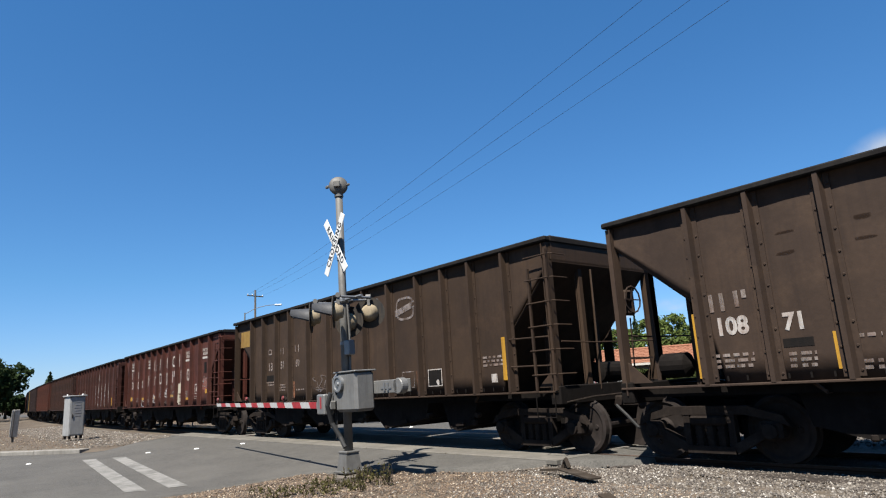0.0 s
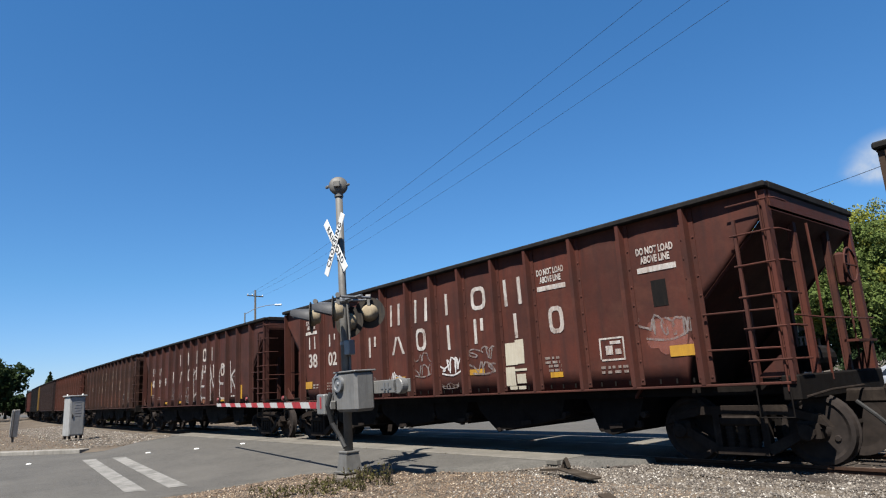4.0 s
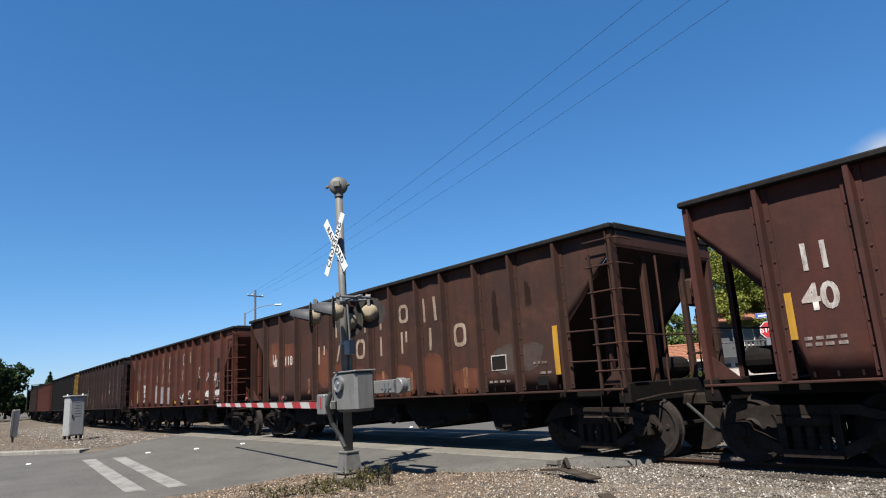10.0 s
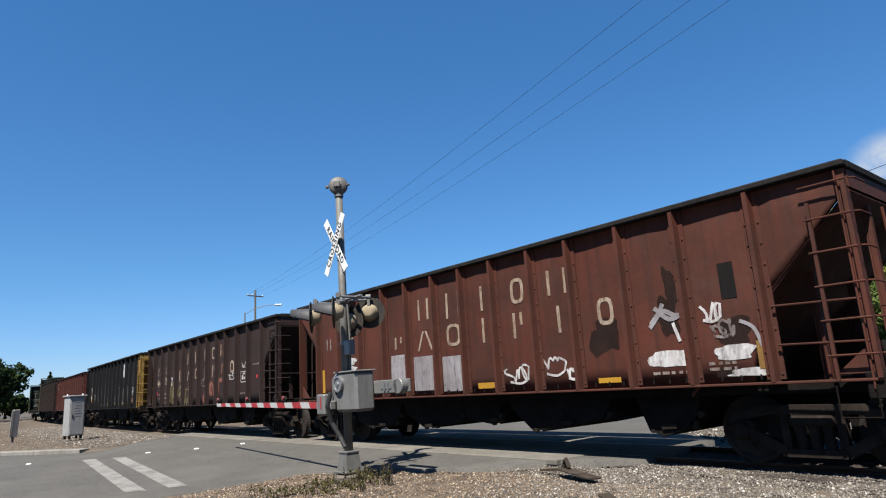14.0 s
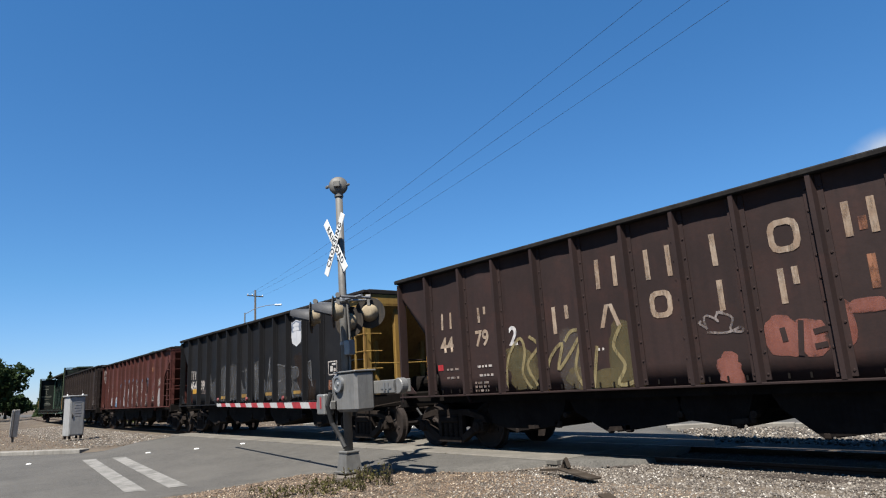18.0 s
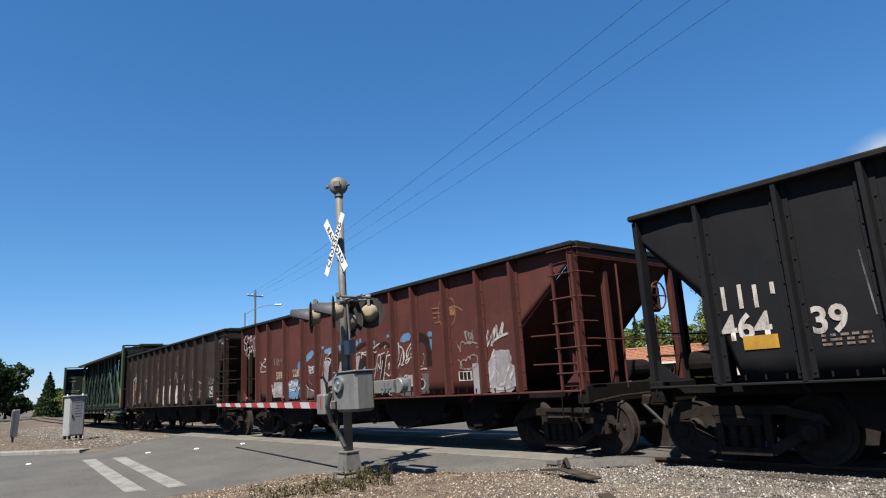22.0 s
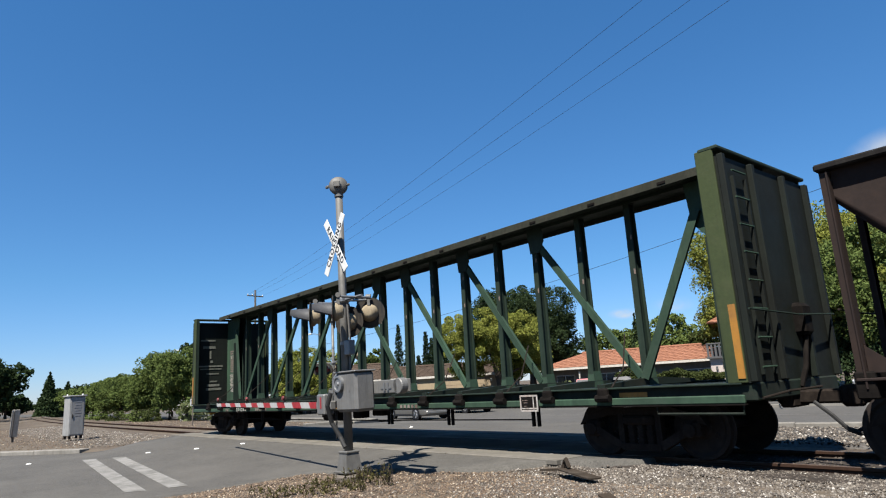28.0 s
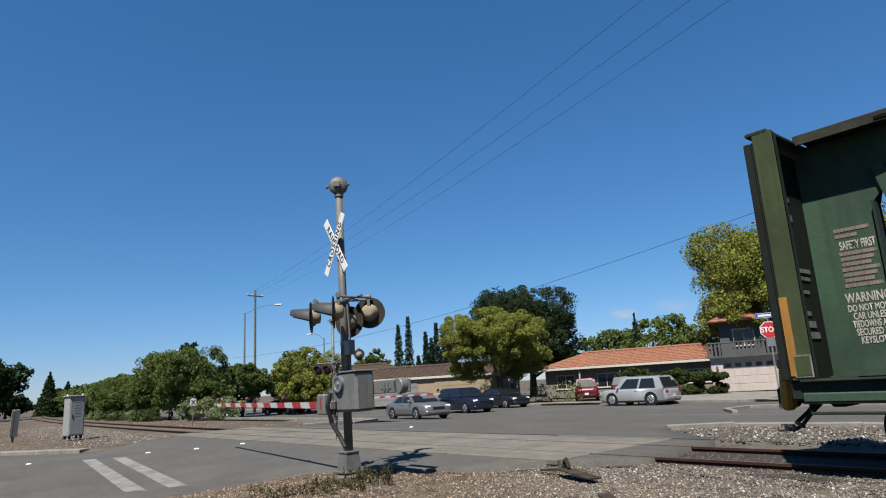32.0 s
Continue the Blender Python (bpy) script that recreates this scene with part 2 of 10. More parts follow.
ARMWHITE = simple("arm_white", (0.27, 0.262, 0.255), 0.55, 0.0, 0.12)
ARMRED = simple("arm_red", (0.208, 0.01736, 0.01984), 0.5, 0.0, 0.2)
CABPAINT = worn("cabinet_grey", (0.216, 0.216, 0.212), (0.152, 0.152, 0.148), None, 0.6, scale=2, amount=0.4)
PALEWOOD = worn("bleached_timber", (0.42, 0.4, 0.365), (0.26, 0.235, 0.2), None, 0.9, scale=4)
WOODGREY = worn("grey_timber", (0.125, 0.111, 0.0959), (0.0763, 0.0651, 0.0554), None, 0.9, scale=2)
WIREMAT = simple("black_cable", (0.0124, 0.0124, 0.0136), 0.6)
BARK = worn("bark", (0.0605, 0.0465, 0.0348), (0.0325, 0.0256, 0.021), None, 0.95, scale=3, bump=0.6)


# ---- mesh building ----
class Build:
    """Collects faces of one mesh."""

    def __init__(self):
        self.v, self.f = [], []

    def raw(self, verts, faces):
        k = len(self.v)
        self.v.extend(tuple(p) for p in verts)
        self.f.extend(tuple(i + k for i in f) for f in faces)
        return self

    def box(self, c, s, rot=None, ch=0.0):
        """A box of size s round c, its edges chamfered by ch, turned by the matrix rot."""
        hx, hy, hz = s[0] / 2, s[1] / 2, s[2] / 2
        ch = min(ch, hx * 0.9, hy * 0.9, hz * 0.9)
        if ch <= 0:
            vs = [(x, y, z) for x in (-hx, hx) for y in (-hy, hy) for z in (-hz, hz)]
            fs = [(0, 1, 3, 2), (4, 6, 7, 5), (0, 4, 5, 1), (2, 3, 7, 6), (0, 2, 6, 4), (1, 5, 7, 3)]
        else:
            vs, idx = [], {}
            for sx in (-1, 1):
                for sy in (-1, 1):
                    for sz in (-1, 1):
                        for a in range(3):
                            p = [sx * (hx - ch), sy * (hy - ch), sz * (hz - ch)]
                            p[a] = (sx * hx, sy * hy, sz * hz)[a]
                            idx[sx, sy, sz, a] = len(vs)
                            vs.append(tuple(p))
            fs = []
            for a in range(3):
                b, c2 = (a + 1) % 3, (a + 2) % 3
                for sa in (-1, 1):
                    q = []
                    for sb, sc in ((-1, -1), (1, -1), (1, 1), (-1, 1)):
                        k = [0, 0, 0]
                        k[a], k[b], k[c2] = sa, sb, sc
                        q.append(idx[(*k, a)])
                    fs.append(tuple(q) if sa > 0 else tuple(reversed(q)))
                    for sb in (-1, 1):
                        e = []
                        for sc, w in ((-1, a), (1, a), (1, b), (-1, b)):
                            k = [0, 0, 0]
                            k[a], k[b], k[c2] = sa, sb, sc
                            e.append(idx[(*k, w)])
                        fs.append(tuple(e) if sa * sb < 0 else tuple(reversed(e)))
            for sx in (-1, 1):
                for sy in (-1, 1):
                    for sz in (-1, 1):
                        t = tuple(idx[sx, sy, sz, a] for a in range(3))
                        fs.append(t if sx * sy * sz > 0 else tuple(reversed(t)))
        if rot is not None:
            vs = [tuple(rot @ Vector(p)) for p in vs]
        return self.raw([(p[0] + c[0], p[1] + c[1], p[2] + c[2]) for p in vs], fs)

    def beam(self, a, b, w, h, up=(0, 0, 1), ch=0.0):
        """A bar from a to b, w wide and h high."""
        a, b = Vector(a), Vector(b)
        d = b - a
        x = d.normalized()
        y = Vector(up).cross(x)
        if y.length < 1e-4:
            y = Vector((0, 1, 0)).cross(x)
        y.normalize()
        z = x.cross(y)
        return self.box((a + b) / 2, (d.length, w, h), Matrix((x, y, z)).transposed(), ch)

    def tube(self, pts, r, n=8, cap=True, radii=None):
        pts = [Vector(p) for p in pts]
        k = len(self.v)
        ref = None
        for i, p in enumerate(pts):
            d = (pts[min(i + 1, len(pts) - 1)] - pts[max(i - 1, 0)]).normalized()
            if ref is None:
                ref = d.orthogonal().normalized()
            ref = (ref - d * ref.dot(d)).normalized()
            o = d.cross(ref)
            rr = radii[i] if radii else r
            for j in range(n):
                t = 2 * math.pi * j / n
                self.v.append(tuple(p + (ref * math.cos(t) + o * math.sin(t)) * rr))
        for i in range(len(pts) - 1):
            for j in range(n):
                a, b = k + i * n + j, k + i * n + (j + 1) % n
                self.f.append((a, b, b + n, a + n))
        if cap:
            self.f.append(tuple(k + j for j in reversed(range(n))))
            self.f.append(tuple(k + (len(pts) - 1) * n + j for j in range(n)))
        return self

    def lathe(self, profile, axis_from, axis_to, n=24):
        """Turns the profile of (along, radius) round the axis."""
        a, b = Vector(axis_from), Vector(axis_to)
        d = (b - a).normalized()
        u = d.orthogonal().normalized()
        w = d.cross(u)
        k = len(self.v)
        for s, r in profile:
            for j in range(n):
                t = 2 * math.pi * j / n
                self.v.append(tuple(a + d * s + (u * math.cos(t) + w * math.sin(t)) * r))
        for i in range(len(profile) - 1):
            for j in range(n):
                p, q = k + i * n + j, k + i * n + (j + 1) % n
                self.f.append((p, q, q + n, p + n))
        self.f.append(tuple(k + j for j in reversed(range(n))))
        self.f.append(tuple(k + (len(profile) - 1) * n + j for j in range(n)))
        return self

    def prism(self, poly, axis, lo, hi):
        """Extrudes a polygon along an axis: poly in the other two axes, in x, y, z order."""
        n, k = len(poly), len(self.v)
        area = sum(poly[i][0] * poly[(i + 1) % n][1] - poly[(i + 1) % n][0] * poly[i][1] for i in range(n))
        if (area < 0) != (axis == 1):
            poly = poly[::-1]
        for c in (lo, hi):
            for p in poly:
                q = list(p)
                q.insert(axis, c)
                self.v.append(tuple(q))
        self.f.append(tuple(k + i for i in reversed(range(n))))
        self.f.append(tuple(k + n + i for i in range(n)))
        for i in range(n):
            j = (i + 1) % n
            self.f.append((k + i, k + j, k + n + j, k + n + i))
        return self

    def quad(self, a, b, c, d):
        return self.raw([a, b, c, d], [(0, 1, 2, 3)])


def mesh_of(name, build, material, smooth=False):
    me = bpy.data.meshes.new(name)
    me.from_pydata(build.v, [], build.f)
    me.materials.append(material)
    if smooth:
        me.polygons.foreach_set("use_smooth", [True] * len(me.polygons))
    me.update()
    return me


def part(name, build, material, parent=None, label="", at=None, smooth=False):
    """One mesh object under a thing or a part."""
    me = build if isinstance(build, bpy.types.Mesh) else mesh_of(name, build, material, smooth)
    ob = new(name, me)
    if parent is not None:
        ob.parent = parent
    if at is not None:
        ob.matrix_basis = at
    if label:
        ob["label"] = label
    return ob


def thing(name, label, category, at=None, group="", kind=""):
    ob = new(name)
    if at is not None:
        ob.matrix_basis = at
    return tagged(ob, label, category, group, kind)


def solid(name, build, material, label="", category="", kind="", group="", at=None, smooth=False):
    return tagged(part(name, build, material, None, "", at, smooth), label, category, group, kind)


LETTERS = {}


def letters(text, size, material, bold=0.0, squeeze=1.0, spread=1.0):
    """A flat mesh of a word, centred, in the x-z plane, facing -y."""
    key = (text, round(size, 3), material.name, bold, squeeze, spread)
    if key not in LETTERS:
        cu = bpy.data.curves.new("word", "FONT")
        cu.body, cu.size, cu.align_x, cu.align_y, cu.offset, cu.resolution_u, cu.space_character = text, size, "CENTER", "CENTER", bold, 3, spread
        ob = bpy.data.objects.new("word", cu)
        me = bpy.data.meshes.new_from_object(ob)
        bpy.data.objects.remove(ob)
        me.transform(Matrix.Rotation(radians(90), 4, "X") @ Matrix.Diagonal((squeeze, 1, 1, 1)))
        me.materials.clear()
        me.materials.append(material)
        LETTERS[key] = me
    return LETTERS[key]


# ---- the railway line ----
LINE_Y, BEND_X, BEND_R, RAIL_Z = 10.13, -12.0, 950.0, 0.05


def on_line(u, off=0.0):
    """Place and heading on the line at u metres along it, off metres to its far side."""
    if u >= BEND_X:
        return Vector((u, LINE_Y + off, 0)), 0.0
    th = (BEND_X - u) / BEND_R
    r = BEND_R - off
    return Vector((BEND_X - r * math.sin(th), LINE_Y + BEND_R - r * math.cos(th), 0)), -th


# ---- hopper cars ----
HALF, SHEET, SKIN = 7.1, 1.50, 1.63          # half length, side sheet and rib faces from the centre line
SILL, TOP, SLOPE_TOP, SLOPE_RIB = 1.10, 3.74, 3.42, 2.22
RIBS_USUAL = (-6.03, -4.92, -3.92, -2.89, -1.96, -0.97, -0.07, 0.85, 1.85, 2.75, 3.79, 4.78, 5.89)
RIBS = RIBS_USUAL


def bulge(x, z, seed):
    """How far the side sheet is dented outwards at a place."""
    edge = min(min(abs(x - r) for r in RIBS) / 0.35, (z - SILL) / 0.4, (TOP - z) / 0.3, 1.0)
    return max(0.0, edge) * (0.014 + 0.04 * noise.noise(Vector((x * 0.8 + seed * 7.3, z * 0.9, seed * 3.1))))


def side_panel(x0, x1, seed):
    """One sheet between two ribs; end sheets are cut along the slope of the hopper floor."""
    b = Build()
    nx, nz = 4, 8
    front = []
    for i in range(nx + 1):
        x = x0 + (x1 - x0) * i / nx
        low = SILL + 0.02
        last = RIBS[-1] if x > 0 else -RIBS[0]
        if abs(x) > last - 0.01:
            k = (abs(x) - last) / (HALF - last)
            low = SLOPE_RIB + (SLOPE_TOP - SLOPE_RIB) * k
        for j in range(nz + 1):
            z = low + (TOP - low) * j / nz
            front.append((x, -SHEET - bulge(x, z, seed), z))
    back = [(x, -SHEET + 0.02, z) for x, y, z in front]
    n = len(front)
    fs = []
    for i in range(nx):
        for j in range(nz):
            a = i * (nz + 1) + j
            fs.append((a, a + nz + 1, a + nz + 2, a + 1))
            fs.append((n + a, n + a + 1, n + a + nz + 2, n + a + nz + 1))
    for i in range(nx):
        for j in (0, nz):
            a = i * (nz + 1) + j
            fs.append((a, n + a, n + a + nz + 1, a + nz + 1))
    return b.raw(front + back, fs)


def rib(low=SILL):
    """A hat-section side stake with rivet heads on its flanges."""
    b = Build()
    b.prism([(-0.03, -SKIN), (0.03, -SKIN), (0.05, -SHEET - 0.012), (-0.05, -SHEET - 0.012)], 2, low + 0.02, TOP - 0.08)
    for s in (-1, 1):
        b.box((s * 0.085, -SHEET - 0.01, (low + TOP) / 2), (0.07, 0.02, TOP - low - 0.1))
        for k in range(9):
            z = low + 0.12 + (TOP - low - 0.35) * k / 8
            b.lathe([(0, 0.02), (0.012, 0.013)], (s * 0.088, -SHEET - 0.02, z), (s * 0.088, -SHEET - 0.1, z), 6)
    return b


def wheelset():
    """Axle and two flanged wheels, turning round its own origin."""
    b = Build()
    b.lathe([(-1.0, 0.06), (-0.8, 0.085), (0.8, 0.085), (1.0, 0.06)], (0, 0, 0), (0, 1, 0), 12)
    for s in (-1, 1):
        prof = [(0.675, 0.10), (0.685, 0.36), (0.672, 0.485), (0.70, 0.487), (0.715, 0.462), (0.80, 0.452), (0.81, 0.40), (0.785, 0.36), (0.775, 0.16), (0.83, 0.13), (0.83, 0.06)]
        b.lathe([(p, r) for p, r in prof], (0, 0, 0), (0, s, 0), 36)
        for k in range(3):          # cast holes of the plate show as raised bosses
            a = 2 * math.pi * k / 3
            b.lathe([(0.77, 0.05), (0.80, 0.035)], (0.25 * math.cos(a), 0, 0.25 * math.sin(a)), (0.25 * math.cos(a), s, 0.25 * math.sin(a)), 8)
    return b


def side_frame():
    """Cast three-piece side frame with its two openings and journal ends."""
    b = Build()
    y0, y1 = -1.10, -0.96
    outer = [(-1.16, 0.56), (-1.08, 0.68), (-0.62, 0.80), (0.62, 0.80), (1.08, 0.68), (1.16, 0.56), (1.12, 0.40), (0.78, 0.40), (0.66, 0.30), (0.42, 0.16), (-0.42, 0.16), (-0.66, 0.30), (-0.78, 0.40), (-1.12, 0.40)]
    b.prism([(-1.16, 0.52), (-1.06, 0.67), (-0.6, 0.80), (0.6, 0.80), (1.06, 0.67), (1.16, 0.52), (0.95, 0.60), (0.55, 0.68), (-0.55, 0.68), (-0.95, 0.60)], 1, y0, y1)
    for s in (-1, 1):
        b.beam((s * 1.02, -1.03, 0.56), (s * 0.36, -1.03, 0.20), 0.14, 0.13)
        b.beam((s * 0.34, -1.03, 0.16), (s * 0.34, -1.03, 0.74), 0.12, 0.10, (1, 0, 0))
        b.box((s * 0.89, -1.03, 0.47), (0.30, 0.20, 0.26), None, 0.04)
        b.lathe([(0, 0.11), (0.05, 0.10), (0.06, 0.03)], (s * 0.89, -1.12, 0.46), (s * 0.89, -1.3, 0.46), 12)
    b.beam((-0.36, -1.03, 0.19), (0.36, -1.03, 0.19), 0.16, 0.10)
    for k in (-0.17, 0.0, 0.17):
        b.lathe([(0, 0.065), (0.30, 0.065)], (k, -1.03, 0.24), (k, -1.03, 1.0), 8)
        for r in range(4):
            b.lathe([(0.03 + 0.07 * r, 0.078), (0.055 + 0.07 * r, 0.078)], (k, -1.03, 0.24), (k, -1.03, 1.0), 8)
    b.box((0, -1.03, 0.60), (0.56, 0.2, 0.14), None, 0.03)
    return b


SHARED = {}


def shared(key, make, material, smooth=False):
    if key not in SHARED:
        SHARED[key] = mesh_of(key, make(), material, smooth)
    return SHARED[key]


WHEELS = []          # wheelsets to be turned as their car rolls: (object, car, half turn)


def truck(car, x, key):
    t = part("truck", Build().box((0, 0, 0.62), (0.34, 1.9, 0.24), None, 0.04).box((0, 0, 0.80), (0.4, 0.4, 0.16), None, 0.03), UNDER, car, "cast steel two-axle truck", pose(x, 0, 0))
    part("side_frame", shared("side_frame", side_frame, TRUCKMAT), None, t)
    part("side_frame", shared("side_frame", side_frame, TRUCKMAT), None, t, "", pose(0, 0, 0, 0, 0, 180))
    for s in (-1, 1):
        w = part("wheelset", shared("wheelset", wheelset, WHEELMAT, False), None, t, "steel wheels with bright worn treads", pose(s * 0.89, 0, 0.457))
        WHEELS.append((w, key, s * 0.89))
        part("brake_beam", Build().beam((s * 0.34, -0.75, 0.42), (s * 0.34, 0.75, 0.42), 0.07, 0.09).box((s * 0.40, -0.75, 0.45), (0.09, 0.1, 0.3)).box((s * 0.40, 0.75, 0.45), (0.09, 0.1, 0.3)), UNDER, t)
    return t


def coupler(car, x, s):
    c = part("coupler", Build().box((x + s * 0.1, 0, 0.86), (0.9, 0.16, 0.2), None, 0.03).box((x + s * 0.62, 0.05, 0.86), (0.26, 0.26, 0.3), None, 0.06)
             .box((x + s * 0.74, -0.13 * s, 0.86), (0.2, 0.1, 0.28), None, 0.04).box((x - s * 0.12, 0, 0.93), (0.2, 0.6, 0.42), None, 0.03), TRUCKMAT, car)
    pts = [(x + s * 0.25, -0.30 * s, 0.80), (x + s * 0.45, -0.30 * s, 0.62), (x + s * 0.62, -0.26 * s, 0.42), (x + s * 0.72, -0.18 * s, 0.36), (x + s * 0.78, -0.08 * s, 0.40)]
    part("air_hose", Build().tube(pts, 0.028, 7), RUBBER, c)
    part("uncoupling_lever", Build().tube([(x + s * 0.08, -1.45 * s, 0.92), (x + s * 0.16, -0.8 * s, 0.98), (x + s * 0.3, -0.05 * s, 1.0)], 0.016, 6), TRUCKMAT, c)


def sag(build, seed, dx=0.0, dz=0.0, car_y=0.004):
    """Lays a flat drawing onto the dented side sheet."""
    build.v = [(x + dx, -SHEET - bulge(x + dx, z + dz, seed) - car_y, z + dz) for x, y, z in build.v]
    return build


def word(car, seed, text, x, z, size, mat, squeeze=1.0, bold=0.012, name="lettering"):
    me = letters(text, size, mat, bold, squeeze).copy()
    for v in me.vertices:
        px, pz = v.co.x + x, v.co.z + z
        v.co = (px, -SHEET - bulge(px, pz, seed) - 0.008, pz)
    return part(name, me, None, car)


def ring(w, h, t, n=12):
    b = Build()
    for i in range(n):
        a, c = 2 * math.pi * (i + 0.5) / n, 2 * math.pi * (i + 1.5) / n
        p = lambda q, rw, rh: (math.copysign(abs(math.cos(q)) ** 0.6, math.cos(q)) * rw, 0, math.copysign(abs(math.sin(q)) ** 0.6, math.sin(q)) * rh)
        b.quad(p(a, w / 2, h / 2), p(c, w / 2, h / 2), p(c, w / 2 - t, h / 2 - t), p(a, w / 2 - t, h / 2 - t))
    return b


def glyph(kind, w, h, t):
    """Plain painted shapes of a letter's size: a ring, two uprights, one upright, or two leaning bars."""
    if kind == "o":
        return ring(w, h, t)
    b = Build()
    if kind == "v":          # two leaning bars
        for q in (-1, 1):
            b.quad((q * w / 2 - t / 2, 0, -h / 2), (q * w / 2 + t / 2, 0, -h / 2), (q * w * 0.1 + t / 2, 0, h / 2), (q * w * 0.1 - t / 2, 0, h / 2))
        return b
    xs = (0,) if kind == "i" else (-w / 2 + t / 2, w / 2 - t / 2)
    for x in xs:
        b.quad((x - t / 2, 0, -h / 2), (x + t / 2, 0, -h / 2), (x + t / 2, 0, h / 2), (x - t / 2, 0, h / 2))
    if kind == "p":
        b.f.pop()
        x = w / 2 - t / 2
        b.quad((x - t / 2, 0, 0), (x + t / 2, 0, 0), (x + t / 2, 0, h / 2), (x - t / 2, 0, h / 2))
    return b


def mark(car, seed, kind, x, z, mat, w=0.36, h=0.44, t=0.085):
    return part("painted_mark", sag(glyph(kind, w, h, t), seed, x, z, 0.008), mat, car)


def patch(car, seed, x, z, w, h, mat, name="paint_patch", ragged=0.12, off=0.005, rnd=1):
    """A painted area on the sheet: square-cut when neat, a soft uneven blot when ragged."""
    r = random.Random(int(abs(x * 97 + z * 31 + seed * 13 + rnd) * 100))
    b = Build()
    if ragged < 0.13:
        n = 7
        for i in range(n):
            x0, x1 = -w / 2 + w * i / n, -w / 2 + w * (i + 1) / n
            for j in range(3):
                a, c = -h / 2 + h * j / 3, -h / 2 + h * (j + 1) / 3
                b.quad((x0, 0, a), (x1, 0, a), (x1, 0, c), (x0, 0, c))
    else:
        n, ph = 30, [r.random() * 6.28 for _ in range(4)]
        rim = []
        for i in range(n):
            a = 2 * math.pi * i / n
            k = 1 + ragged * 0.45 * (math.sin(2 * a + ph[0]) + 0.7 * math.sin(3 * a + ph[1]) + 0.5 * math.sin(5 * a + ph[2]) + 0.35 * math.sin(9 * a + ph[3]))
            rim.append((math.copysign(abs(math.cos(a)) ** 0.7, math.cos(a)) * w / 2 * k, math.copysign(abs(math.sin(a)) ** 0.7, math.sin(a)) * h / 2 * k))
        mid = [(p[0] * 0.5, 0, p[1] * 0.5) for p in rim]
        b.raw([(0, 0, 0)] + mid + [(p[0], 0, p[1]) for p in rim], [(0, 1 + i, 1 + (i + 1) % n) for i in range(n)] + [(1 + i, 1 + n + i, 1 + n + (i + 1) % n, 1 + (i + 1) % n) for i in range(n)])
    return part(name, sag(b, seed, x, z, off), mat, car)


def blot(car, seed, rim, mat, name, off):
    """A filled outline of paint or dust on the sheet, its sides split to follow the sheet."""
    n = len(rim)
    edge = [(a[0] + (b[0] - a[0]) * k / 3, a[1] + (b[1] - a[1]) * k / 3) for a, b in zip(rim, rim[1:] + rim[:1]) for k in range(3)]
    cx, cz, m = sum(p[0] for p in rim) / n, sum(p[1] for p in rim) / n, 3 * n
    rings = [((p[0] - cx) * k, 0, (p[1] - cz) * k) for k in (0.33, 0.67, 1.0) for p in edge]
    faces = [(0, 1 + i, 1 + (i + 1) % m) for i in range(m)]
    for r in (0, m):
        faces += [(1 + r + i, 1 + r + m + i, 1 + r + m + (i + 1) % m, 1 + r + (i + 1) % m) for i in range(m)]
    return part(name, sag(Build().raw([(0, 0, 0)] + rings, faces), seed, cx, cz, off), mat, car)


def ribbon(pts, t):
    """A flat brush stroke through points in the x-z plane."""
    b = Build()
    n = len(pts)
    L = []
    for i, (x, z) in enumerate(pts):
        x0, z0 = pts[max(0, i - 1)]
        x1, z1 = pts[min(n - 1, i + 1)]
        d = math.hypot(x1 - x0, z1 - z0) or 1.0
        L.append((x, z, -(z1 - z0) / d * t / 2, (x1 - x0) / d * t / 2))
    for p, q in zip(L, L[1:]):
        b.quad((p[0] - p[2], 0, p[1] - p[3]), (q[0] - q[2], 0, q[1] - q[3]), (q[0] + q[2], 0, q[1] + q[3]), (p[0] + p[2], 0, p[1] + p[3]))
    return b


def glide(pts, n=5):
    """A smooth line through the points."""
    out = []
    for i in range(len(pts) - 1):
        p0, p1, p2, p3 = pts[max(0, i - 1)], pts[i], pts[i + 1], pts[min(len(pts) - 1, i + 2)]
        for k in range(n):
            t = k / n
            out.append(tuple(0.5 * (2 * p1[c] + (p2[c] - p0[c]) * t + (2 * p0[c] - 5 * p1[c] + 4 * p2[c] - p3[c]) * t * t + (3 * p1[c] - p0[c] - 3 * p2[c] + p3[c]) * t ** 3) for c in (0, 1)))
    return out + [pts[-1]]


def stroke(car, seed, pts, t, mat):
    """One sprayed or brushed line on the sheet."""
    return part("graffiti_stroke", sag(ribbon(glide(pts) if len(pts) > 2 else [(pts[0][0] + (pts[1][0] - pts[0][0]) * k / 5, pts[0][1] + (pts[1][1] - pts[0][1]) * k / 5) for k in range(6)], t), seed, 0, 0, 0.012), mat, car)


